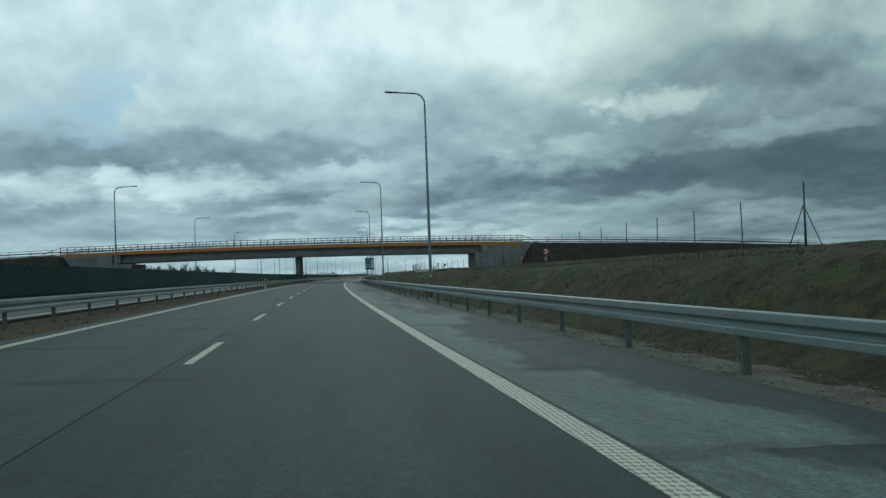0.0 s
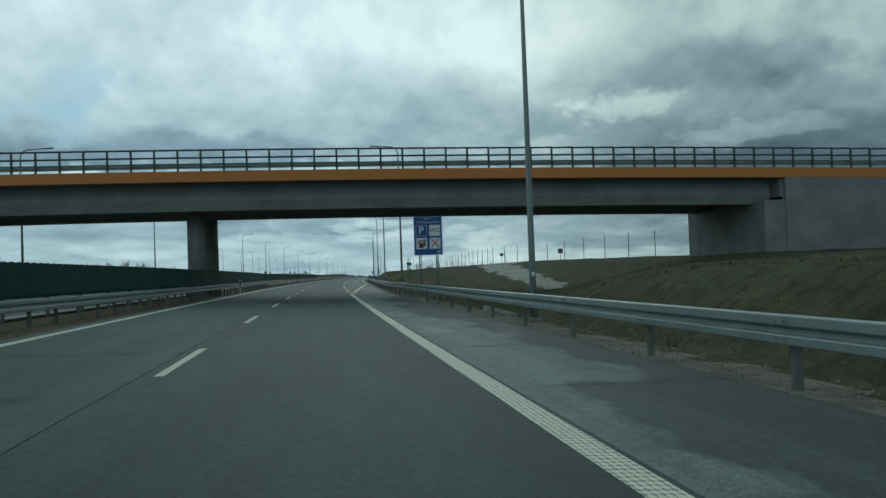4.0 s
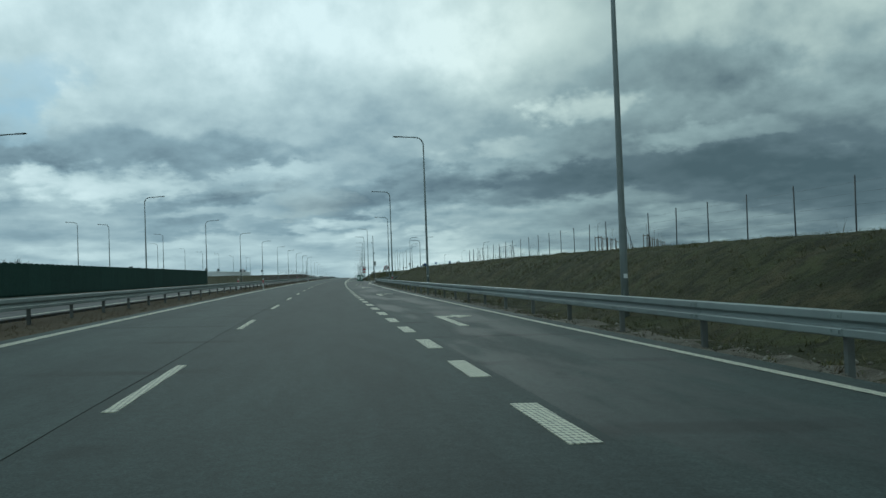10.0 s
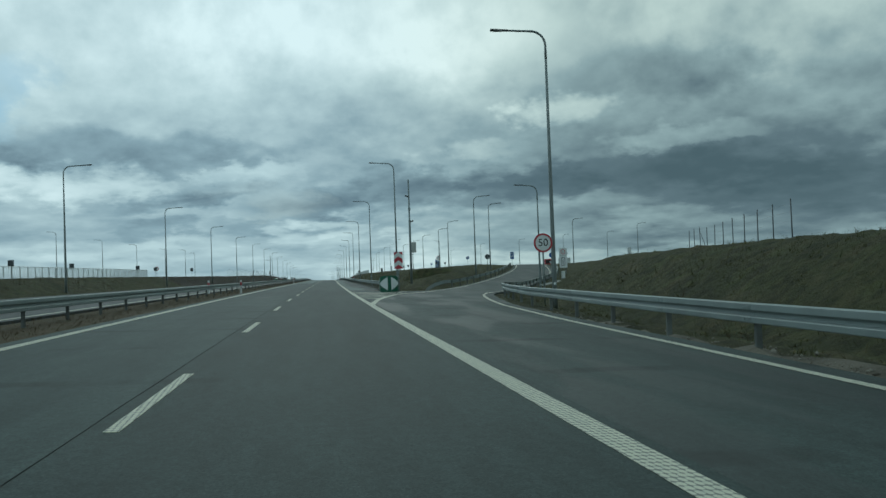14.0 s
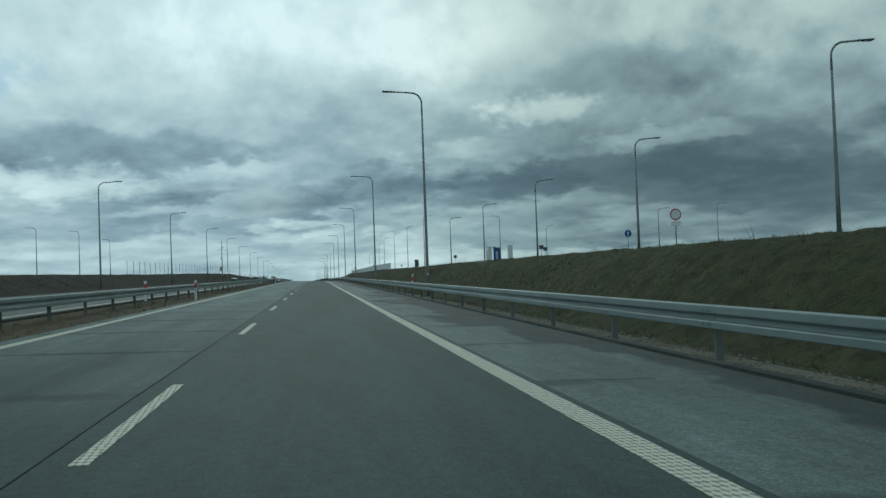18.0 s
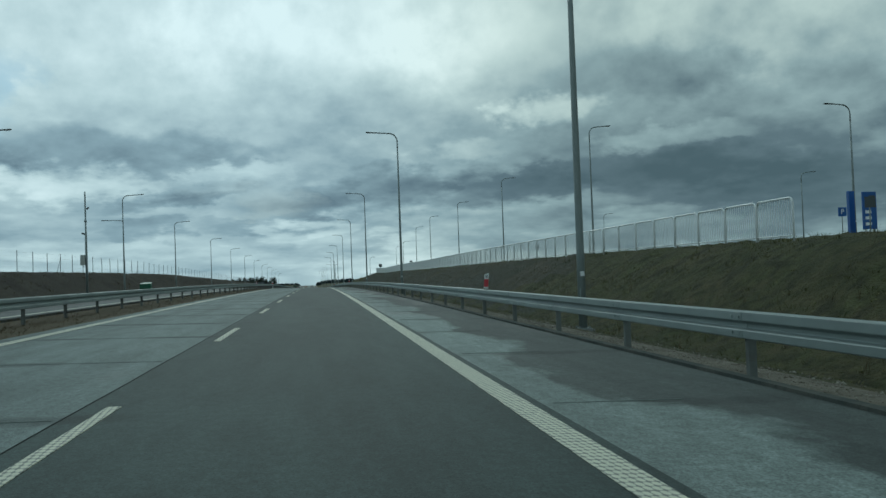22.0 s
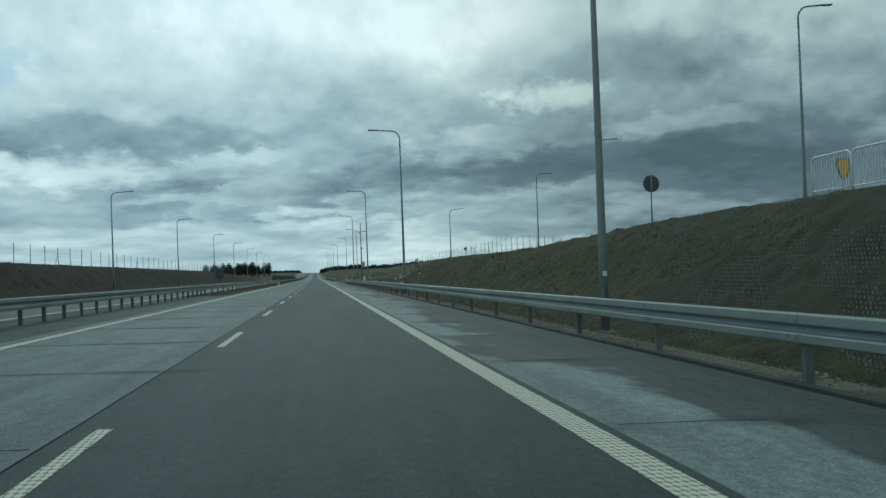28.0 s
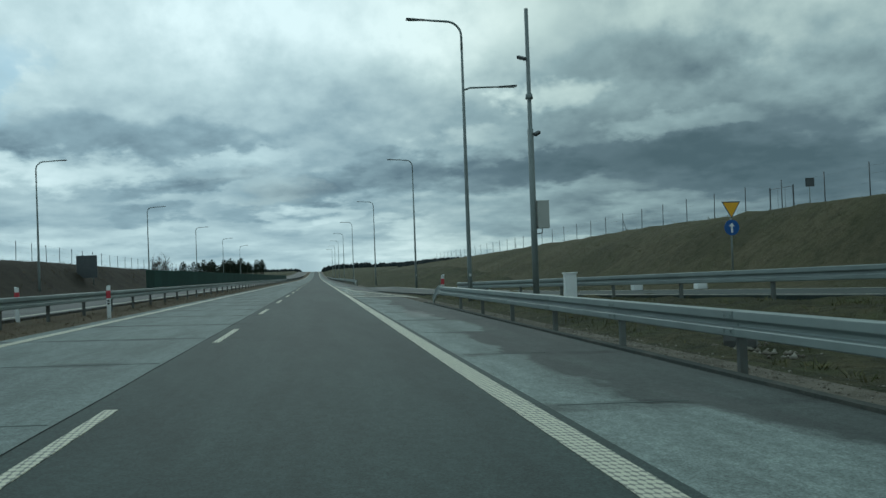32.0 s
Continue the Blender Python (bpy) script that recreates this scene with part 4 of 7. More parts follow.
line("entry_line_left", [float(x) for x in np.arange(900, 1022, 3)], lambda s: max(float(ramp_at(ENTRY_RAMP, s)[0]) - 2.4, 6.6), 0.13, zfun=ramp_z(ENTRY_RAMP))


def flat_piece(name, s0, s1, d0, d1, mat=M_PAINT):
    """A shared thin slab for short marks, length along y, its crossfall built in."""
    bm = bmesh.new()
    box(bm, d0, d1, s0, s1, -0.003, LIFT)
    return mesh_of(name, bm, mat)


TILT = Matrix.Rotation(math.atan(CROSS), 4, "Y")


def mark(name, me, s, d, lift=0.0):
    h = (float(np.interp(s + 2, AX_S, AX_Z)) - float(np.interp(s - 2, AX_S, AX_Z))) / 4
    return piece(name, me, road, on_road(s, d, surf(d) + 0.001 + lift) @ Matrix.Rotation(math.atan(h), 4, "X") @ TILT)


DASH = flat_piece("lane_dash", 0, 4, -0.06, 0.06)
DASH0 = 0.1
k = -3
while DASH0 + 12 * k < 1500:
    mark("lane_dash", DASH, DASH0 + 12 * k, 0.0 if 12 * k < 480 else 0.05)
    k += 1
WIDE = flat_piece("exit_dash", 0, 1.88, -0.12, 0.12)
for i in range(62):
    mark("exit_dash", WIDE, 183.3 + 3.959 * i, 3.56)
OPP = flat_piece("opposite_dash", 0, 4, -0.06, 0.06)
for i in range(90):
    mark("opposite_dash", OPP, -20 + 12 * i, -11.2)


def arrow_mesh():
    bm = bmesh.new()
    def poly(pts):
        lo = [bm.verts.new((x, y, -0.003)) for x, y in pts]
        hi = [bm.verts.new((x, y, LIFT)) for x, y in pts]
        bm.faces.new(hi)
        bm.faces.new(list(reversed(lo)))
        for i in range(len(pts)):
            j = (i + 1) % len(pts)
            bm.faces.new((lo[i], lo[j], hi[j], hi[i]))
    # stem, elbow and a head that points to the right
    poly([(-0.10, -2.3), (0.10, -2.3), (0.10, 1.75), (-0.10, 2.35)])
    poly([(0.105, 1.755), (0.42, 1.9), (0.42, 2.45), (-0.095, 2.36)])
    poly([(0.425, 1.35), (0.95, 2.35), (0.425, 2.95)])
    bmesh.ops.recalc_face_normals(bm, faces=bm.faces)
    return mesh_of("turn_arrow", bm, M_PAINT)


ARROW = arrow_mesh()
for i in range(6):
    mark("turn_arrow", ARROW, 266 + 30 * i, 4.95)


# hatching in the nose between road and ramp
def hatch_bar(s_tip, run):
    xl, xr = 3.72, exit_left(s_tip + 1.6) - 0.10
    xm = xl + 0.42 * (xr - xl)
    a, b = 1.7 + 0.13 * (s_tip - 469), 0.8 + 0.14 * (s_tip - 469)
    vs = [P(y, x, surf(x) + LIFT + 0.002) for x, y in ((xl, s_tip + a), (xm, s_tip), (xr, s_tip + b), (xl, s_tip + a + run), (xm, s_tip + run), (xr, s_tip + b + run))]
    paving("hatch_bar", raw("hatch_bar", vs, [(0, 1, 4, 3), (1, 2, 5, 4)], M_PAINT))


for s_tip, run in ((469.5, 0.8), (472.7, 0.9), (475.9, 1.0), (479.2, 1.0), (482.2, 1.0), (484.9, 0.9)):
    hatch_bar(s_tip, run)

# hatching where the entry ramp joins
line("entry_gore_line", [float(x) for x in np.arange(1013, 1076, 3)], lambda s: float(np.interp(s, [1013, 1040, 1075], [6.9, 4.6, 3.75])), 0.20)
for s_tip in (1015.5, 1019.5, 1023.5, 1027.5, 1031.5, 1035.5):
    xr = float(np.interp(s_tip, [1013, 1040, 1075], [6.9, 4.6, 3.75])) - 0.12
    vs = [P(y, x, surf(x) + LIFT + 0.002) for x, y in ((3.72, s_tip + 2.2), (xr, s_tip), (xr, s_tip + 0.9), (3.72, s_tip + 3.1))]
    paving("hatch_bar", raw("hatch_bar", vs, [(0, 1, 2, 3)], M_PAINT))

# joints across the concrete of the passing lane and the shoulder
SEAM_L, SEAM_R = seam(-4.1, -0.28), seam(3.9, 5.1)
for i in range(105):
    mark("slab_joint", SEAM_L, 560.4 + 5 * i, 0.0)
    mark("slab_joint", SEAM_R, 510.5 + 5 * i, 0.0)

# ---- guard rails ----
def w_beam(length, thick=0.012):
    """A folded steel beam along y, 0.31 m high, with two flat ridges and a groove between them, its face towards -x."""
    prof = [(0.0, -0.155), (-0.066, -0.150), (-0.080, -0.138), (-0.083, -0.062), (-0.074, -0.050), (-0.022, -0.036), (-0.014, -0.022), (-0.014, 0.004), (-0.022, 0.018),
            (-0.076, 0.044), (-0.083, 0.056), (-0.083, 0.138), (-0.078, 0.147), (-0.016, 0.155), (0.0, 0.155)]
    bm = bmesh.new()
    rings = []
    for y, back in ((0.0, 0.0), (length, 0.006)):
        rings.append([bm.verts.new((x + back, y, z)) for x, z in prof] + [bm.verts.new((x + thick + back, y, z)) for x, z in reversed(prof)])
    n = len(rings[0])
    for i in range(n):
        bm.faces.new((rings[0][i], rings[0][(i + 1) % n], rings[1][(i + 1) % n], rings[1][i]))
    bm.faces.new(list(reversed(rings[0])))
    bm.faces.new(rings[1])
    # lap joint with bolts
    for z in (-0.088, 0.088):
        for y in (0.06, 0.22):
            box(bm, -0.095, -0.080, y - 0.015, y + 0.015, z - 0.015, z + 0.015)
    bmesh.ops.recalc_face_normals(bm, faces=bm.faces)
    return mesh_of("beam", bm, M_ZINC)


def rail_post():
    """A C-shaped post with a flared foot of soil and a spacer block, along z from below the ground; its open side to +y."""
    bm = bmesh.new()
    box(bm, 0.0, 0.006, -0.04, 0.04, -0.5, 0.0)
    box(bm, 0.006, 0.09, -0.04, -0.034, -0.5, 0.0)
    box(bm, 0.006, 0.09, 0.034, 0.04, -0.5, 0.0)
    box(bm, 0.084, 0.09, -0.034, -0.018, -0.5, 0.0)
    box(bm, 0.084, 0.09, 0.018, 0.034, -0.5, 0.0)
    me_bm = bm
    for v in me_bm.verts:
        if v.co.z < -0.4:
            v.co.z = -1.15
    return mesh_of("post", me_bm, M_POSTS)


def spacer():
    bm = bmesh.new()
    box(bm, -0.045, -0.001, -0.075, 0.075, -0.12, 0.10, 0.008)
    return mesh_of("spacer", bm, M_ZINC)


BEAM4, BEAM2, POST, SPACER = w_beam(4.14), w_beam(2.1), rail_post(), spacer()
FLIP = Matrix.Rotation(math.pi, 4, "Z")


def run_pose(s, dfun, z, length):
    """A pose at s on the line d = dfun(s), turned along that line and its slope."""
    a, b = P(s, dfun(s), z(s)), P(s + length, dfun(s + length), z(s + length))
    v = b - a
    yaw = math.atan2(-v.x, v.y)
    return Matrix.Translation(a) @ Matrix.Rotation(yaw, 4, "Z") @ Matrix.Rotation(math.atan2(v.z, math.hypot(v.x, v.y)), 4, "X")


def guard_rail(label, s0, s1, dfun, zfun, gap=4.0, both=False, top=0.712, group="road guard rails"):
    """Posts and beams from s0 to s1 with the beams' middle 0.155 below the top. both: a beam on either side of the posts."""
    rail = empty("guard_rail", P(s0, dfun(s0), zfun(s0, dfun(s0))), label, "guard rail", group)
    mid = lambda s: zfun(s, dfun(s)) + top - 0.155
    s = s0
    while s < s1 - 0.1:
        m = run_pose(s, dfun, mid, gap)
        me = BEAM4 if gap > 3 else BEAM2
        up = Matrix.Translation(m.translation) @ Matrix.Rotation(m.to_euler().z, 4, "Z")
        piece("beam", me, rail, m @ Matrix.Translation((-0.045, 0, 0)))
        piece("post", POST, rail, up @ Matrix.Translation((0.0, 0.14, 0.12)))
        if gap > 3:
            piece("spacer", SPACER, rail, up @ Matrix.Translation((0, 0.14, 0)))
        if both:
            piece("beam", me, rail, m @ Matrix.Translation((0.135, gap, 0)) @ FLIP)
        s += gap
    return rail


road_level = lambda s, d: surf(d)


def median_d(s):
    """The median rail bends towards the road in front of the bridge piers."""
    return -6.04 + 0.84 * float(step(s, 128, 158) - step(s, 204, 234))


def exit_rail_d(s):
    base = float(np.interp(s, [100, 150, 185, 240, 330, 432], [6.68, 6.62, 6.66, 7.6, 7.95, 7.95]))
    return max(base, exit_right(s) + float(np.interp(s, [433, 450, 470], [0.9, 1.0, 1.15]))) if s > 433 else base


def exit_rail_z(s, d):
    return surf(d) - 0.03 * float(step(s, 160, 185)) if s < 455 else ramp_z(EXIT_RAMP)(s, d) - 0.04


guard_rail("galvanised W-beam guard rail on posts along the shoulder", -54.3, 177.7, lambda s: exit_rail_d(s), road_level)
guard_rail("galvanised W-beam guard rail on posts beside the exit lane", 177.7, 433.7, lambda s: exit_rail_d(s), exit_rail_z)
guard_rail("galvanised W-beam guard rail curving up the exit ramp", 433.7, 585.7, lambda s: exit_rail_d(s), exit_rail_z)
guard_rail("galvanised W-beam guard rail on posts after the exit", 497.06, 761.06, const(6.6), road_level)
guard_rail("galvanised W-beam guard rail on posts beside the geocell bank", 761.4, 1001.4, const(6.6), road_level)
guard_rail("galvanised W-beam guard rail on posts far down the road", 1076, 1400, const(6.6), road_level)
guard_rail("galvanised guard rail on the inner edge of the ramp", 508, 576, lambda s: exit_left(s) - 1.0, lambda s, d: ramp_z(EXIT_RAMP)(s, d) - 0.05)
guard_rail("galvanised W-beam guard rail along the entry ramp", 916, 1012, lambda s: float(ramp_at(ENTRY_RAMP, s)[0]) - 3.3, lambda s, d: ramp_z(ENTRY_RAMP)(s, d) - 0.05)
guard_rail("galvanised double-sided median guard rail behind dry grass", -57, 119, median_d, road_level, both=True, top=0.66)
guard_rail("galvanised median guard rail with close-set posts at the bridge piers", 119, 237, median_d, road_level, gap=2.0, both=True, top=0.66)
guard_rail("galvanised double-sided median guard rail below the green screen", 237, 481, median_d, road_level, both=True, top=0.66)
guard_rail("galvanised double-sided median guard rail on brown grass", 480.76, 812.76, median_d, road_level, both=True, top=0.66)
guard_rail("galvanised median guard rail with close-set posts on asphalt", 813.16, 911.16, median_d, road_level, gap=2.0, both=True)
guard_rail("galvanised double-sided median guard rail on grass, far stretch", 911.16, 1199.16, median_d, road_level, both=True)
guard_rail("galvanised median guard rail in the distance", 1199.16, 1500, median_d, road_level)
guard_rail("galvanised median guard rail of the opposite side at the piers", 119, 237, const(-6.85), road_level, gap=4.0)


def nose(s, d, z, turn, label, stretch=1.0):
    """A rail end that is turned down and rounded."""
    bm = bmesh.new()
    pts = [(0, 0, 0.60), (0.0, -1.2, 0.58), (0.02, -2.6, 0.40), (0.05, -3.6, 0.10), (0.06, -3.9, -0.05)]
    prev = None
    for p in pts:
        ring = [bm.verts.new((p[0] + x, p[1] * stretch, p[2] + zz)) for x, zz in ((0, -0.15), (-0.07, -0.09), (-0.02, 0.0), (-0.07, 0.09), (0, 0.15), (0.015, 0.15), (-0.005, 0.0), (0.015, -0.15))]
        if prev:
            for i in range(8):
                bm.faces.new((prev[i], prev[(i + 1) % 8], ring[(i + 1) % 8], ring[i]))
        prev = ring
    bmesh.ops.recalc_face_normals(bm, faces=bm.faces)
    ob = part("rail_end", bm, M_ZINC)
    ob.matrix_basis = on_road(s, d, z, turn)
    return tagged(ob, label, "rail end")


nose(497.06, 6.56, surf(6.6), -4, "sloped galvanised end of a guard rail in the gore")
nose(508, exit_left(508) - 1.05, ramp_z(EXIT_RAMP)(508, exit_left(508) - 1.05) - 0.05, -20, "long sloped galvanised end of the ramp guard rail", 2.6)
nose(1076, 6.56, surf(6.6), -4, "sloped galvanised end of a guard rail past the entry")
nose(1001.4, 6.56, surf(6.6), 177, "sloped galvanised end of the guard rail before the entry")
nose(1012, 8.9, -0.2, 20, "sloped galvanised end of the entry guard rail")


# ---- anti-glare screen on the median rail ----
def screen_panel():
    """One panel of four upright blades with rounded tops on a carrier bar, 2 m along y."""
    bm = bmesh.new()
    for k in range(4):
        y0 = 0.003 + k * 0.5
        w = 0.494
        prof = [(y0, 0.0), (y0 + w, 0.0), (y0 + w, 0.86)] + [(y0 + w / 2 + w / 2 * math.cos(a), 0.86 + 0.06 * math.sin(a)) for a in (math.pi * i / 6 for i in range(1, 6))] + [(y0, 0.86)]
        bow = 0.012
        a = [bm.verts.new((-0.02 - bow * math.sin((y - y0) / w * math.pi), y, z)) for y, z in prof]
        b = [bm.verts.new((0.02, y, z)) for y, z in prof]
        bm.faces.new(a)
        bm.faces.new(list(reversed(b)))
        for i in range(len(prof)):
            j = (i + 1) % len(prof)
            bm.faces.new((a[i], b[i], b[j], a[j]))
    box(bm, 0.02, 0.07, 0, 2.0, 0.05, 0.10)
    bmesh.ops.recalc_face_normals(bm, faces=bm.faces)
    return mesh_of("screen_panel", bm, M_SCREEN)


SCREEN = screen_panel()


def screen_d(s):
    """The screen steps aside for the bridge piers."""
    return -6.27 + 1.07 * float(step(s, 128, 162) - step(s, 200, 234))


def glare_screen(label, s0, s1):
    thing = empty("glare_screen", P(s0, -6.2, 0.9), label, "glare screen")
    s = s0
    while s < s1:
        m = run_pose(s, screen_d, lambda q: surf(-6.2) + 0.68, 2.0)
        piece("screen_panel", SCREEN, thing, m)
        s += 2.0


glare_screen("dark green anti-glare screen of upright blades on the median rail", -56, 364.5)
glare_screen("dark green anti-glare screen beyond the entry ramp", 1012, 1206)


# ---- street lamps ----
def street_lamp(name, height, arm, lower=None):
    """A tapered steel pole that bends over into an arm with a flat LED head; the arm points to -x. lower: height of a second arm to +x."""
    lamp = empty(name)
    bm = bmesh.new()
    box(bm, -0.22, 0.22, -0.22, 0.22, -0.35, 0.03, 0.01)
    part("foundation", bm, M_CONC, lamp)
    bm = bmesh.new()
    box(bm, -0.16, 0.16, -0.16, 0.16, 0.031, 0.05)
    for x in (-0.12, 0.12):
        for y in (-0.12, 0.12):
            box(bm, x - 0.02, x + 0.02, y - 0.02, y + 0.02, 0.05, 0.09)
    part("base_plate", bm, M_POLE, lamp)
    bm = bmesh.new()
    tube(bm, [(0, 0, 0.045), (0, 0, 2.0), (0, 0, height * 0.5), (0, 0, height - 1.2)], [0.100, 0.092, 0.073, 0.050], 14)
    pole = part("pole", bm, M_POLE, lamp)
    bm = bmesh.new()
    box(bm, -0.075, 0.02, -0.088, -0.080, 0.55, 1.0)
    part("hatch", bm, M_POLE, pole)
    bm = bmesh.new()
    box(bm, -0.05, 0.05, -0.106, -0.097, 1.27, 1.38)
    part("number_tag", bm, M_WHITE, pole, "small white tag")
    bm = bmesh.new()
    r = 0.62
    pts = [(0, 0, height - 1.21), (0, 0, height - r)] + [(-r + r * math.cos(a), 0, height - r + r * math.sin(a)) for a in (math.pi / 2 * i / 8 for i in range(1, 9))] + [(-arm + 0.62, 0, height + 0.06)]
    tube(bm, pts, [0.052] + [0.048] * (len(pts) - 2) + [0.040], 10)
    arm_ob = part("arm", bm, M_POLE, lamp)
    def head(x, z, flip, parent):
        sg = -1 if flip else 1
        bm = bmesh.new()
        box(bm, -0.72, 0.05, -0.13, 0.13, -0.035, 0.035, 0.018)
        for v in bm.verts:
            if v.co.x > -0.1:
                v.co.y *= 0.45
            v.co.z += -v.co.x * 0.05
            v.co.x = v.co.x * sg + x
            v.co.z += z
        bmesh.ops.recalc_face_normals(bm, faces=bm.faces)
        h = part("lamp_head", bm, M_HEAD, parent, "flat dark LED head")
        bm = bmesh.new()
        box(bm, min(x - 0.62 * sg, x - 0.25 * sg), max(x - 0.62 * sg, x - 0.25 * sg), -0.09, 0.09, z - 0.046 + 0.02, z - 0.034 + 0.02)
        part("lens", bm, M_LENS, h, "clear lens")
    head(-arm + 0.66, height + 0.06, False, lamp)
    if lower:
        bm = bmesh.new()
        tube(bm, [(0.03, 0, lower - 0.1), (0.3, 0, lower), (arm - 0.6, 0, lower + 0.03)], [0.04, 0.04, 0.032], 10)
        part("lower_arm", bm, M_POLE, lamp)
        head(arm - 0.66, lower + 0.03, True, lamp)
    return lamp


ROAD_LAMP = "tall grey steel street lamp with curved arm, behind the rail"
RIGHT_LAMPS = [5, 51.0, 100.5, 146.2, 194.2, 236.6, 281.2, 326, 371.5, 416.2, 508, 551, 597.6, 642.2, 688.1, 733.1, 778.7, 823.5, 868.1, 913.5, 959.5, 1049, 1095, 1140, 1186, 1232, 1278, 1324]
LEFT_LAMPS = [48, 93.4, 142.2, 188, 234, 278, 320.9, 364.5, 410.8, 456, 502, 548, 594, 638.2, 682.5, 727.4, 808, 855.5, 900, 946.2, 990.8, 1040.5, 1086, 1132, 1178, 1224]
first = street_lamp("street_lamp", 12.0, 2.25)
tagged(first, ROAD_LAMP, "street lamp", "lamps along the road")
for i, s in enumerate(RIGHT_LAMPS):
    d = float(np.interp(s, [0, 100, 180, 194, 236, 281, 420, 508, 560, 1020, 1049, 1095, 1150, 1400], [8.0, 8.0, 7.9, 8.15, 8.95, 9.5, 9.5, 8.5, 8.05, 8.0, 10.9, 10.2, 8.6, 8.0]))
    m = on_road(s, d, -0.5 if 240 < s < 430 else gz(s, d) + 0.02)
    if i == 0:
        first.matrix_basis = m
    else:
        copy_thing(first, m)
far_lamp = street_lamp("street_lamp", 10.8, 2.25)
tagged(far_lamp, "tall grey steel street lamp on the far bank of the road", "street lamp", "lamps on the far side")
for i, s in enumerate(LEFT_LAMPS):
    if i == 0:
        far_lamp.matrix_basis = on_road(s, -19.6, gz(s, -19.6) - 0.23, 180)
        continue
    ob = copy_thing(far_lamp, on_road(s, -19.6, gz(s, -19.6) + (-0.23 if s < 780 else -0.65), 180))
    tagged(ob, "tall grey steel street lamp on the far bank of the road", group="lamps on the far side")
tagged(copy_thing(first, on_road(461.2, 11.3, -0.85, -6)), "tall grey steel street lamp beside the exit ramp", group="lamps along the ramp")
double = street_lamp("street_lamp", 12.0, 2.25, lower=9.2)
double.matrix_basis = on_road(1004.5, 8.2, gz(1004.5, 8.2) - 0.25)
tagged(double, "tall grey street lamp with a second lower arm over the ramp", "street lamp", "lamps along the road")
ob = copy_thing(double, on_road(771, -19.6, gz(771, -19.6) - 1.4, 180))
tagged(ob, "tall grey street lamp with a second lower arm, far bank", group="lamps on the far side")

park = street_lamp("street_lamp", 9.7, 1.9)
tall_park = street_lamp("street_lamp", 11.5, 1.9)
low_park = street_lamp("street_lamp", 8.1, 1.9)
tagged(park, "grey steel lamp with curved arm at the rest area", "street lamp", "rest area lamps")
PARK = [(498, 19.8, 0), (529.3, 19.6, 180), (554.4, 26.0, 180), (580, 46, 180), (580.5, 23.3, 180), (608, 25, 180), (636, 24.6, 180), (667, 25, 180), (697, 25, 180), (743.7, 26.3, 180), (784.7, 27, 180), (822, 27, 180), (860, 27, 180),
        (893, 27.7, 180), (928, 27.9, 180), (951.5, 28.0, 180), (975, 21.0, 180), (726, 40, 0), (770, 62, 180), (690, 60, 180), (650, 75, 180), (840, 60, 180), (613, 70, 180), (705, 78, 180)]
placed = []
for s, d, turn in PARK:
    m = on_road(s, d, gz(s, d) + (-0.8 if s == 498 else -0.55 if s in (928, 951.5) else 0.02), turn)
    kind = low_park if 570 < s < 700 else tall_park if 700 < s < 960 and d < 30 else park
    if kind in placed:
        copy_thing(kind, m)
    else:
        kind.matrix_basis = m
        tagged(kind, "grey steel lamp with curved arm at the rest area", "street lamp", "rest area lamps")
        placed.append(kind)
for s, d in ((398, -45), (421, -41), (458, -41), (466, -38), (506, -37), (560, -50), (610, -52), (650, -53), (684, -52), (728, -52), (744, -48), (787, -51)):
    tagged(copy_thing(park, on_road(s, d, gz(s, d) + 0.02, 0)), "grey steel lamp at the rest area across the road", group="rest area lamps across the road")


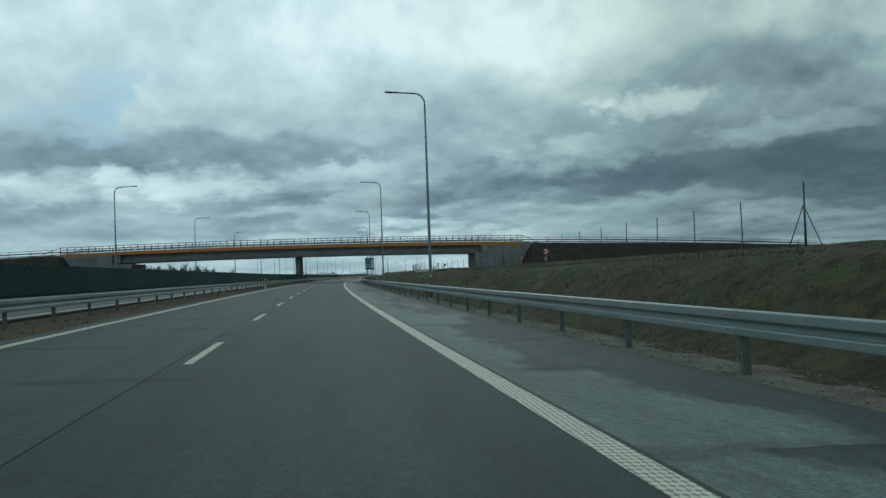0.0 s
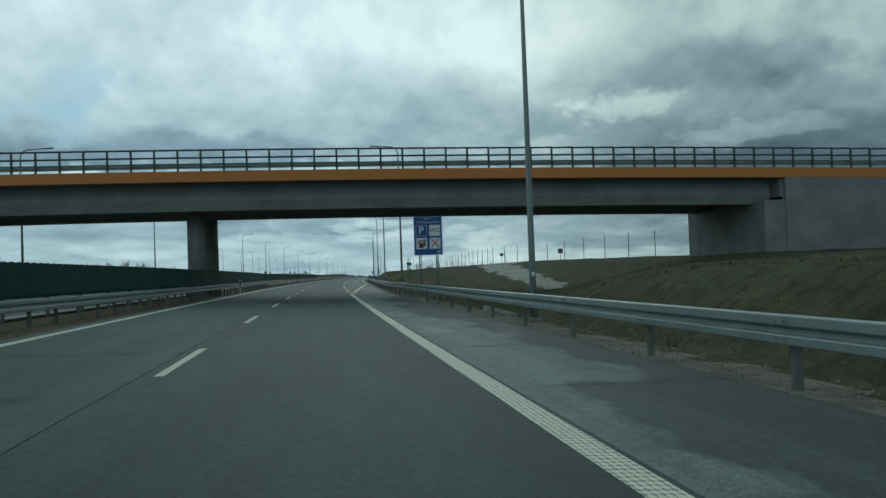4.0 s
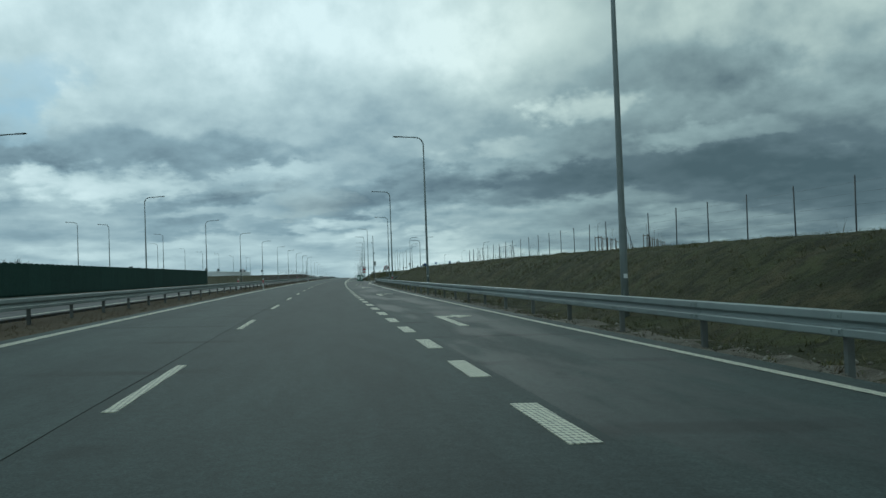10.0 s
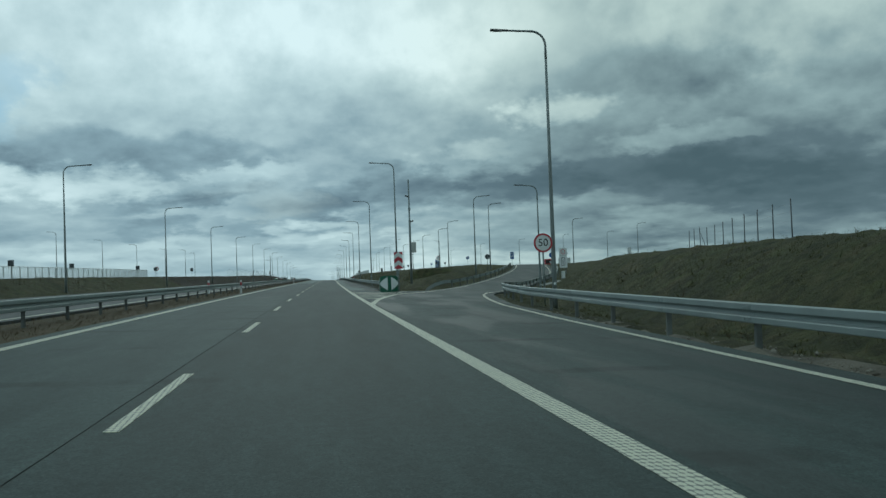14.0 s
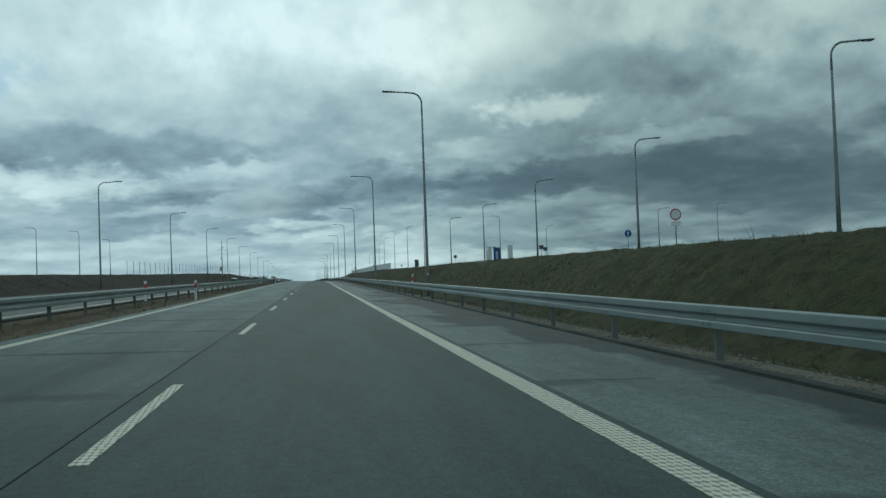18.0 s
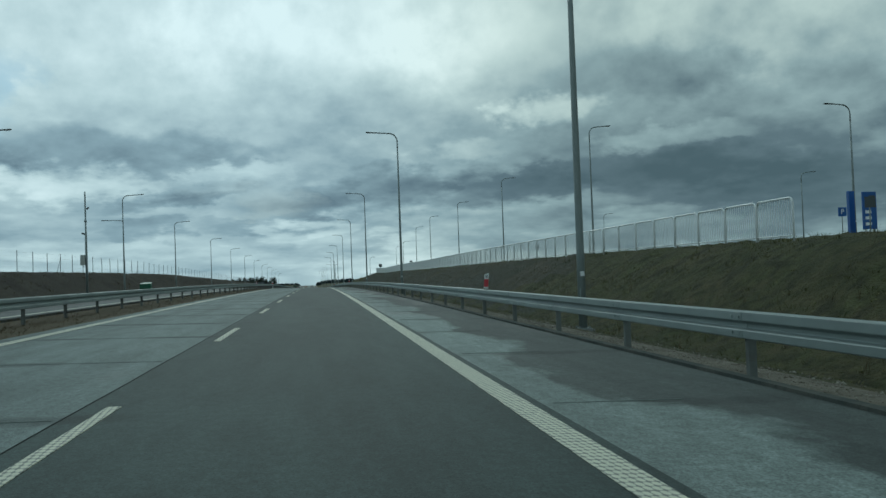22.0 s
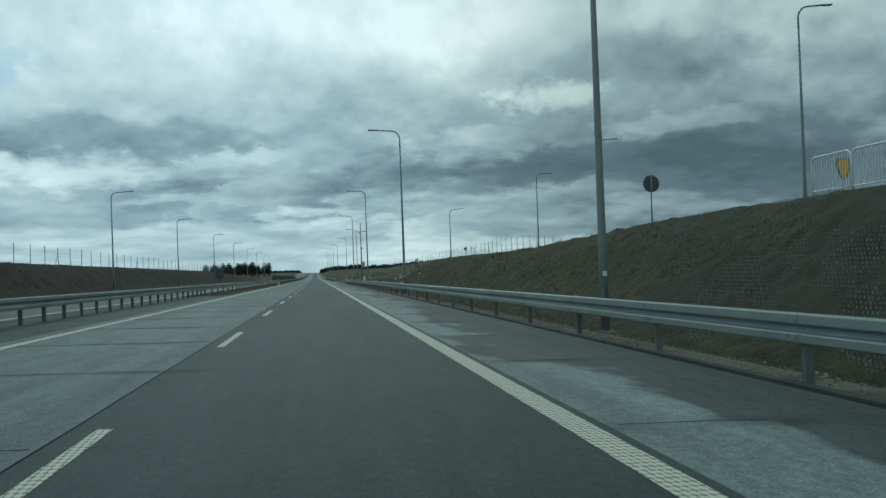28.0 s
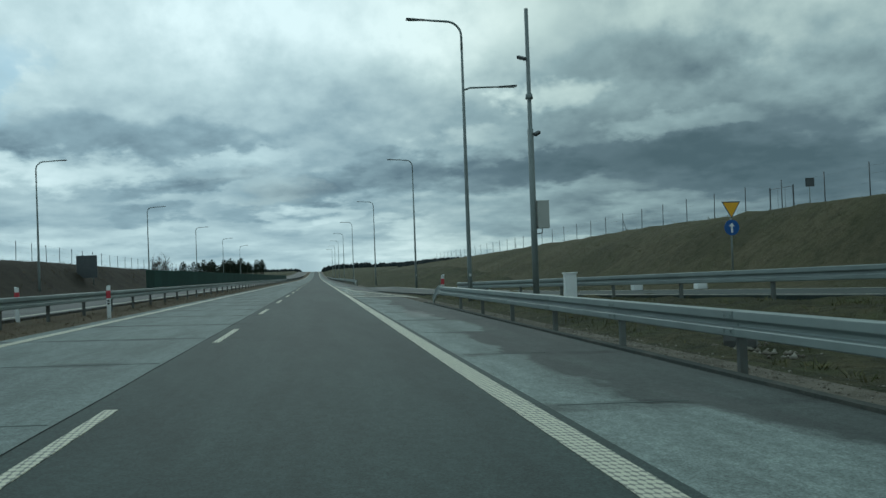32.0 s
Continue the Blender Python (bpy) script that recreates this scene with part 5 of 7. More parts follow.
# ---- bridge ----
def bridge():
    b = empty("road_bridge", on_road(179, 0, 0.12), "concrete road bridge with orange fascia and grey railing", "bridge")
    # local x along the deck, y along the road below
    slope = lambda x: 0.07 - 0.00026 * (x + 15) ** 2
    xl, xr = -50.0, 38.5
    n = 60
    def sweep(name, prof, mat, x0, x1, label="", parent=b):
        bm = bmesh.new()
        prev = None
        for i in range(n + 1):
            x = x0 + (x1 - x0) * i / n
            ring = [bm.verts.new((x, y, z + slope(x))) for y, z in prof]
            if prev:
                for k in range(len(prof)):
                    j = (k + 1) % len(prof)
                    bm.faces.new((prev[k], prev[j], ring[j], ring[k]))
            else:
                bm.faces.new(ring)
            prev = ring
        bm.faces.new(list(reversed(prev)))
        bmesh.ops.recalc_face_normals(bm, faces=bm.faces)
        return part(name, bm, mat, parent, label)
    sweep("deck_slab", [(-5.7, 6.62), (5.7, 6.62), (5.7, 6.95), (-5.7, 6.95)], M_GIRDER, xl, xr)
    for y0, y1 in ((-4.6, -3.2), (3.2, 4.6)):
        sweep("girder", [(y0 + 0.25, 5.04), (y1 - 0.25, 5.04), (y1, 5.6), (y1, 6.61), (y0, 6.61), (y0, 5.6)], M_GIRDER, -39, 30.3, "dark concrete girder")
    sweep("deck_soffit", [(-3.19, 6.25), (3.19, 6.25), (3.19, 6.61), (-3.19, 6.61)], M_GIRDER, -39, 30.3)
    sweep("fascia", [(-6.02, 6.60), (-5.71, 6.60), (-5.71, 7.22), (-6.02, 7.22)], M_ORANGE, xl, xr, "orange painted fascia beam")
    sweep("fascia", [(5.71, 6.60), (6.02, 6.60), (6.02, 7.22), (5.71, 7.22)], M_ORANGE, xl, xr, "orange painted fascia beam")
    sweep("road_surface", [(-5.7, 6.96), (5.7, 6.96), (5.7, 7.0), (-5.7, 7.0)], M_RIGHT_LANE, xl, xr)
    # railings with posts every 1.29 m
    bm = bmesh.new()
    box(bm, -0.055, 0.055, -0.05, 0.05, 0, 1.24)
    rp = mesh_of("railing_post", bm, M_RAILING)
    bm = bmesh.new()
    tube(bm, [(0, 0, 0), (1.29, 0, 0)], 0.055, 8)
    rb = mesh_of("railing_bar", bm, M_RAILING)
    beam = w_beam(1.30)
    for y, sg in ((-5.85, 1), (5.85, -1)):
        railing = empty("railing", on_road(179, 0, 0.12), "grey-green steel bridge railing with guard beam")
        railing.parent = b
        railing.matrix_parent_inverse = b.matrix_basis.inverted()
        k = 0
        x = xl
        while x < xr - 0.1:
            base = b.matrix_basis @ Matrix.Translation((x, y, 7.22 + slope(x)))
            piece("railing_post", rp, railing, base)
            piece("railing_bar", rb, railing, base @ Matrix.Translation((0, 0, 1.22)))
            piece("railing_bar", rb, railing, base @ Matrix.Translation((0, 0, 0.78)))
            piece("guard_beam", beam, railing, base @ Matrix.Translation((0, 0.12 * sg, 0.32)) @ Matrix.Rotation(-math.pi / 2, 4, "Z"))
            x += 1.29
    # sloping end bars
    for x, sg in ((xr, 1), (xl, -1)):
        for y in (-5.85, 5.85):
            bm = bmesh.new()
            tube(bm, [(x, y, 8.44 + slope(x)), (x + sg * 3.2, y, 7.35 + slope(x))], 0.05, 8)
            tube(bm, [*[(x + sg * u, y + 0.1, 8.12 + slope(x + sg * u)) for u in (1.2, 12, 24, 36, 48, 62)]], 0.04, 8)
            tube(bm, [*[(x + sg * u, y, 7.65 + slope(x + sg * u)) for u in (0, 12, 24, 36, 48, 62)]], 0.10, 8)
            for k in range(16):
                xx = x + sg * (1.5 + 4 * k)
                tube(bm, [(xx, y + 0.1, 6.6 + slope(xx)), (xx, y + 0.1, 8.12 + slope(xx))], 0.045, 6)
            part("end_bar", bm, M_RAILING, b)
    # piers in the median
    for y, top in ((-1.8, 6.4), (4.3, 5.6)):
        bm = bmesh.new()
        tube(bm, [(-5.8, y, -0.3), (-5.8, y, 3.2), (-5.8, y, 3.22), (-5.8, y, top)], [0.56, 0.56, 0.55, 0.55], 28)
        pr = part("pier", bm, M_CONC, b, "round concrete pier")
        bm = bmesh.new()
        box(bm, -6.3, -5.3, y - 0.5, y + 0.5, top - 0.01, top + 0.12, 0.02)
        part("bearing_block", bm, M_CONC, pr)
    # abutments with wing walls
    for x0, x1, wing in ((29.2, 30.6, 1), (-40.5, -37, -1)):
        bm = bmesh.new()
        box(bm, x0, x1, -5.9, 5.9, -0.3, 4.75)
        ab = part("abutment", bm, M_CONC, b, "grey concrete abutment")
        bm = bmesh.new()
        xx = x1 if wing > 0 else x0
        a, c = (30.35, 31.4) if wing > 0 else (-40.4, -39.05)
        box(bm, a, c, -5.68, 5.68, 4.96, 6.60)
        part("back_wall", bm, M_CONC, ab)
        bm = bmesh.new()
        plate(bm, [(xx, 4.96), (xx, 6.6), (xx + wing * 9.2, 6.6), (xx + wing * 9.8, 6.2), (xx + wing * 11.2, 1.0), (xx, 1.0)], -6.0, 0.5)
        part("wing_wall", bm, M_CONC, b, "slanted concrete wing wall")
        bm = bmesh.new()
        plate(bm, [(xx, 4.96), (xx, 6.6), (xx + wing * 9.2, 6.6), (xx + wing * 9.8, 6.2), (xx + wing * 11.2, 1.0), (xx, 1.0)], 5.5, 0.5)
        part("wing_wall", bm, M_CONC, b, "slanted concrete wing wall")
        # paved cone in front of the abutment across the road
        if wing > 0:
            continue
        bm = bmesh.new()
        pr = [bm.verts.new(v) for v in ((x0 if wing > 0 else x1, -5.8, 2.9), (x0 if wing > 0 else x1, 5.8, 2.9), ((x0 if wing > 0 else x1) - wing * 5.5, 6.4, 0.3), ((x0 if wing > 0 else x1) - wing * 5.5, -6.4, 0.3),
                                        (x0 if wing > 0 else x1, -5.8, -0.5), (x0 if wing > 0 else x1, 5.8, -0.5))]
        for f in ((0, 1, 2, 3), (0, 3, 4), (1, 5, 2), (2, 5, 4, 3), (0, 4, 5, 1)):
            bm.faces.new([pr[i] for i in f])
        bmesh.ops.recalc_face_normals(bm, faces=bm.faces)
        part("slope_paving", bm, M_CONC, b, "paved slope below the abutment")
    return b


bridge()


# ---- signs ----
STAND = Matrix.Rotation(math.pi / 2, 4, "X")


def text_at(name, text, size, x, z, mat, parent, y=-0.009):
    return lettering(name, text, size, mat, parent, Matrix.Translation((x, y, z)) @ STAND)


def steel_post(parent, x, z0, z1, r=0.035, y=0.06, name="post"):
    bm = bmesh.new()
    tube(bm, [(x, y, z0), (x, y, z1)], r, 10)
    return part(name, bm, M_POLE, parent)


def panel_part(parent, outline, mat, y=0.0, thick=0.012, name="panel", label=""):
    bm = bmesh.new()
    plate(bm, outline, y, thick)
    return part(name, bm, mat, parent, label)


def place_sign(ob, s, d, z=None, turn=0.0):
    ob.matrix_basis = on_road(s, d, gz(s, d) if z is None else z, turn)
    return ob


def rest_sign():
    """The large blue board for the rest area, on two lattice posts."""
    b = empty("rest_area_sign", None, "blue rest area board with white pictogram squares on two posts", "road sign")
    z0, w, h = 2.45, 1.74, 2.36
    board = panel_part(b, rect(-w / 2, w / 2, z0, z0 + h), M_BLUE, 0.0, 0.03, "board")
    def rim(x0, x1, za, zb, mat=M_WHITE, t=0.016, y=-0.006):
        for o in (rect(x0, x1, za, za + t), rect(x0, x1, zb - t, zb), rect(x0, x0 + t, za + t, zb - t), rect(x1 - t, x1, za + t, zb - t)):
            panel_part(board, o, mat, y, 0.005, "rim")
    rim(-w / 2 + 0.015, w / 2 - 0.015, z0 + 0.015, z0 + h - 0.015)
    text_at("lettering", "MOP II", 0.17, 0.0, z0 + h - 0.14, M_WHITE, board)
    text_at("lettering", "Chomentowo Wsch", 0.165, 0.0, z0 + h - 0.35, M_WHITE, board)
    q = 0.66
    cx = (-0.41, 0.41)
    cz = (z0 + 1.50, z0 + 0.72)
    rim(cx[0] - q / 2, cx[0] + q / 2, cz[0] - q / 2, cz[0] + q / 2)
    text_at("letter_p", "P", 0.66, cx[0], cz[0], M_WHITE, board)
    for x, z in ((cx[1], cz[0]), (cx[0], cz[1]), (cx[1], cz[1])):
        panel_part(board, rect(x - q / 2, x + q / 2, z - q / 2, z + q / 2), M_WHITE, -0.008, 0.007, "white_square")
    text_at("letters_wc", "WC", 0.36, cx[1], cz[0], M_BLACK, board, -0.013)
    # fuel pump
    x, z = cx[0], cz[1]
    panel_part(board, rect(x - 0.16, x + 0.10, z - 0.27, z + 0.20), M_BLACK, -0.014, 0.004, "pump_body")
    panel_part(board, rect(x - 0.11, x + 0.05, z + 0.02, z + 0.15), M_WHITE, -0.018, 0.003, "pump_window")
    panel_part(board, rect(x + 0.12, x + 0.24, z - 0.20, z + 0.26), M_CGREEN, -0.014, 0.004, "second_pump")
    panel_part(board, rect(x - 0.25, x - 0.21, z - 0.10, z + 0.18), M_BLACK, -0.014, 0.004, "hose")
    # knife and fork, and the strokes across both squares
    x2 = cx[1]
    def stroke(px, pz, ang, length, width, mat, y):
        c, s_ = math.cos(ang), math.sin(ang)
        pts = [(px + c * u - s_ * v, pz + s_ * u + c * v) for u, v in ((-length / 2, -width / 2), (length / 2, -width / 2), (length / 2, width / 2), (-length / 2, width / 2))]
        panel_part(board, pts, mat, y, 0.003, "stroke")
    stroke(x2, z, radians(48), 0.70, 0.055, M_BLACK, -0.0125)
    stroke(x2, z, radians(132), 0.70, 0.055, M_BLACK, -0.0165)
    for a, col in ((48, M_RED), (132, M_RED)):
        stroke(x2, z, radians(a), 0.42, 0.06, col, -0.0205 if a == 48 else -0.0245)
        stroke(x, z, radians(a), 0.36, 0.05, col, -0.0225 if a == 48 else -0.0265)
    panel_part(board, [(0.52, z0 + 0.17), (0.66, z0 + 0.17), (0.66, z0 + 0.12), (0.76, z0 + 0.2), (0.66, z0 + 0.28), (0.66, z0 + 0.23), (0.52, z0 + 0.23)], M_WHITE, -0.006, 0.005, "arrow")
    for x in (-0.52, 0.52):
        post = empty("lattice_post")
        post.parent = b
        for dx in (-0.055, 0.055):
            steel_post(post, x + dx, -0.4, z0 + h - 0.05, 0.03, 0.09, "tube")
        for k in range(8):
            bm = bmesh.new()
            za = 0.2 + k * 0.5
            tube(bm, [(x - 0.055, 0.09, za), (x + 0.055, 0.09, za + 0.25)], 0.012, 6)
            part("brace", bm, M_POLE, post)
    return b


place_sign(rest_sign(), 174.6, 8.28, -0.28)


def round_sign(label, r, zc, kind, text="", plate_below=False):
    g = empty("road_sign", None, label, "road sign")
    steel_post(g, 0, -0.4, zc + r * 0.8)
    if kind == "limit":
        pn = panel_part(g, disc_outline(0, zc, r), M_RED, 0.0, 0.012, "disc", "red-rimmed disc")
        panel_part(pn, disc_outline(0, zc, r * 0.80), M_WHITE, -0.005, 0.004, "face")
        if text:
            text_at("number", text, r * 1.08, 0, zc, M_BLACK, pn, -0.010)
    elif kind == "blue":
        pn = panel_part(g, disc_outline(0, zc, r), M_BLUE, 0.0, 0.012, "disc", "blue disc")
        a = r * 0.62
        panel_part(pn, [(-a * 0.16, zc - a), (a * 0.16, zc - a), (a * 0.16, zc + a * 0.25), (a * 0.55, zc + a * 0.25), (0, zc + a), (-a * 0.55, zc + a * 0.25), (-a * 0.16, zc + a * 0.25)], M_WHITE, -0.005, 0.004, "arrow")
    else:
        panel_part(g, disc_outline(0, zc, r), M_SIGNBACK, 0.0, 0.012, "disc", "grey back of a disc")
        bm = bmesh.new()
        box(bm, -0.04, 0.04, -0.03, 0.0, zc - r, zc + r)
        part("rib", bm, M_POLE, g)
    if plate_below:
        panel_part(g, rect(-r * 0.9, r * 0.9, zc - r - 0.36, zc - r - 0.06), M_WHITE, 0.0, 0.01, "plate")
    return g


place_sign(round_sign("round fifty limit sign with red rim beside the exit ramp", 0.40, 2.35, "limit", "50"), 460.8, 10.77, -0.17)
place_sign(round_sign("round blue straight-ahead sign at the rest area", 0.42, 2.1, "blue"), 562.7, 37.5)
place_sign(round_sign("round red-rimmed no-entry sign with plate on the bank", 0.36, 2.0, "limit", "", True), 597.7, 23.5)
place_sign(round_sign("grey back of a round sign on the embankment", 0.42, 2.25, "back"), 890.5, 18.1)
for s, d, r, zc, kind in ((547.3, 24.3, 0.36, 2.0, "back"), (600, 50, 0.36, 2.2, "back"), (640, 36, 0.4, 2.2, "blue"), (873, 24, 0.35, 2.0, "back"), (790, 33, 0.35, 2.0, "back")):
    place_sign(round_sign("small round sign on a thin post at the rest area", r, zc, kind), s, d)


def board_sign(label, w, h, zb, mat, posts=(0.0,), bars=(), square=None, thick=0.012, letter="", letter_z=0.0, name="road_sign", cat="road sign"):
    g = empty(name, None, label, cat)
    for x in posts:
        steel_post(g, x, -0.4, zb + h - 0.05, 0.03 if w < 1 else 0.045)
    pn = panel_part(g, rect(-w / 2, w / 2, zb, zb + h), mat, 0.0, thick, "board")
    for x0, x1, z0, z1, m in bars:
        panel_part(pn, rect(x0, x1, zb + z0, zb + z1), m, -0.006, 0.005, "bar")
    if letter:
        text_at("letter", letter, h * 0.5 if w < h * 0.8 else h * 0.8, 0, zb + letter_z, M_WHITE, pn)
    return g


twenty = board_sign("tall white board with a twenty limit at the ramp's end", 1.05, 2.6, 0.9, M_WHITE, (-0.35, 0.35), [(-0.26, -0.20, 0.25, 1.35, M_SIGNBACK), (-0.2, 0.24, 0.25, 0.31, M_SIGNBACK), (0.18, 0.24, 0.31, 1.35, M_SIGNBACK), (-0.2, 0.18, 1.29, 1.35, M_SIGNBACK), (-0.06, 0.02, 0.5, 1.1, M_SIGNBACK), (-0.5, 0.5, 1.62, 1.65, M_SIGNBACK)])
panel_part(twenty, disc_outline(0, 0.9 + 2.12, 0.33), M_RED, -0.007, 0.006, "ring")
panel_part(twenty, disc_outline(0, 0.9 + 2.12, 0.26), M_WHITE, -0.012, 0.004, "face")
text_at("number", "20", 0.32, 0, 0.9 + 2.12, M_BLACK, twenty, -0.016)
place_sign(twenty, 539, 33.0)
pk = board_sign("tall blue parking sign with white arrow on the bank", 0.66, 1.28, 1.3, M_BLUE, (0.0,), [], letter="P", letter_z=0.36)
panel_part(pk, [(-0.05, 2.05), (0.05, 2.05), (0.05, 2.28), (0.16, 2.28), (0, 2.48), (-0.16, 2.28), (-0.05, 2.28)], M_WHITE, -0.006, 0.005, "arrow")
place_sign(pk, 583.4, 35.4)
place_sign(board_sign("square blue parking sign at the rest area", 0.6, 0.6, 1.5, M_BLUE, (0.0,), [], letter="P", letter_z=0.3), 722, 36.5)
price = board_sign("tall blue board with rows of white figures at the rest area", 1.15, 2.5, 0.6, M_BLUE, (-0.4, 0.4), [(-0.42, 0.1, z, z + 0.2, M_WHITE) for z in (0.25, 0.65, 1.05, 1.45)] + [(-0.1, 0.45, 1.95, 2.25, M_SIGNBACK)], thick=0.12)
place_sign(price, 722, 38.5, turn=12)
place_sign(board_sign("narrow dark blue totem beside a board at the rest area", 0.4, 3.0, 0.3, M_BLUE, (0.0,), [], thick=0.3, name="totem", cat="totem"), 723.5, 38.2)
place_sign(board_sign("dark grey upright panel standing on the bank", 0.62, 1.1, 0.15, M_SIGNBACK, (0.0,), [(0.02, 0.2, 0.9, 1.0, M_WHITE)], thick=0.1), 682, 17.2)
place_sign(board_sign("large dark back of a road sign on posts", 1.95, 2.2, 0.35, M_SIGNBACK, (-0.6, 0.6), [], thick=0.03), 1058.6, -20.5)
place_sign(board_sign("small grey kilometre plate on a post by the rail", 0.36, 0.22, 2.0, M_CABINET, (0.0,), [(-0.13, -0.03, 0.07, 0.15, M_BLACK), (0.02, 0.12, 0.07, 0.15, M_BLACK)]), 184.1, 7.9)
for s, d in ((262, 28.9), (215, 27), (705, 27), (655, 30), (668, 34), (850, 32), (905, 31), (1015, 30)):
    place_sign(board_sign("small dark sign back near the fence", 0.55, 0.5, 1.2, M_SIGNBACK, (0.0,)), s, d)
for s, d in ((520, -30), (545, -31), (575, -29), (600, -31), (470, -34), (452, -31), (625, -28), (500, -36)):
    place_sign(board_sign("small dark sign back on the far bank", 0.6, 0.7, 1.3, M_SIGNBACK, (0.0,)), s, d)
ne = round_sign("round red no-entry disc on the far bank", 0.42, 1.9, "limit")
place_sign(ne, 612, -33)


def shield_sign():
    g = empty("road_sign", None, "yellow shield-shaped sign behind the white railing", "road sign")
    steel_post(g, 0, -0.4, 1.4)
    panel_part(g, [(-0.3, 1.75), (0.3, 1.75), (0.32, 1.45), (0.15, 1.05), (0, 0.95), (-0.15, 1.05), (-0.32, 1.45)], M_SIGNBACK, 0.0, 0.012, "border")
    panel_part(g, [(-0.2, 1.72), (0.2, 1.72), (0.22, 1.45), (0.1, 1.08), (0, 1.0), (-0.1, 1.08), (-0.22, 1.45)], M_YELLOW, -0.005, 0.004, "face")
    return g


place_sign(shield_sign(), 880, 21.6)


def yield_sign():
    g = empty("road_sign", None, "yellow give-way triangle above a blue ahead-only disc", "road sign")
    steel_post(g, 0, -0.4, 2.9)
    a = 0.42
    panel_part(g, [(-a, 3.05), (a, 3.05), (0, 3.05 - a * 1.72)], M_SIGNBACK, 0.0, 0.012, "border")
    panel_part(g, [(-a * 0.84, 3.0), (a * 0.84, 3.0), (0, 3.0 - a * 1.42)], M_YELLOW, -0.005, 0.004, "face")
    pn = panel_part(g, disc_outline(0, 1.95, 0.33), M_BLUE, 0.0, 0.012, "disc", "blue disc")
    panel_part(pn, [(-0.04, 1.74), (0.04, 1.74), (0.04, 2.0), (0.12, 2.0), (0, 2.16), (-0.12, 2.0), (-0.04, 2.0)], M_WHITE, -0.005, 0.004, "arrow")
    return g


place_sign(yield_sign(), 1003.0, 19.2, 0.55)


def chevron_board(label, w, h, zb, n):
    g = empty("chevron_board", None, label, "road sign")
    for x in (-w * 0.25, w * 0.25) if w > 1 else (0.0,):
        steel_post(g, x, -0.3, zb + h - 0.05, 0.03)
    pn = panel_part(g, rect(-w / 2, w / 2, zb, zb + h), M_WHITE, 0.0, 0.015, "board")
    step_z, band = h / n, h / n / 2
    for k in range(n + 1):
        z = zb + k * step_z - w / 2 * 0.75
        pts = []
        lo = lambda x: z + (w / 2 - abs(x)) * 0.75
        for x in (-w / 2, 0, w / 2):
            pts.append((x, min(max(lo(x), zb), zb + h)))
        for x in (w / 2, 0, -w / 2):
            pts.append((x, min(max(lo(x) + band, zb), zb + h)))
        clean = []
        for p in pts:
            if not clean or (abs(p[0] - clean[-1][0]) + abs(p[1] - clean[-1][1])) > 1e-4:
                clean.append(p)
        if len(clean) > 2 and max(p[1] for p in clean) - min(p[1] for p in clean) > 0.02:
            panel_part(pn, clean, M_RED, -0.006, 0.005, "red_chevron")
    return g


place_sign(chevron_board("red and white chevron board on a post in the gore", 0.66, 1.28, 1.65, 2), 492.0, 7.35, -0.15)


def arrow_board(size, z0):
    """A square red board with a white arrow head that points to the right."""
    g = empty("road_sign", None, "small red and white arrow board on the approach bank", "road sign", "arrow boards")
    h = size / 2
    steel_post(g, 0, -0.5, z0 + size * 0.8)
    pn = panel_part(g, rect(-h, h, z0, z0 + size), M_RED, 0.0, 0.014, "panel")
    a = size * 0.42
    zc = z0 + h
    panel_part(pn, [(-a, zc + a), (-a * 0.1, zc + a), (a, zc), (-a * 0.1, zc - a), (-a, zc - a), (a * 0.1, zc)], M_WHITE, -0.006, 0.005, "arrow")
    return g


for s, d, size, z0 in ((114, 30.2, 0.7, 1.2), (160, 36.0, 0.6, 1.6), (160, 40.5, 0.6, 1.4), (160, 62.0, 0.6, 0.8), (160, 82.0, 0.6, 0.8)):
    place_sign(arrow_board(size, z0), s, d)


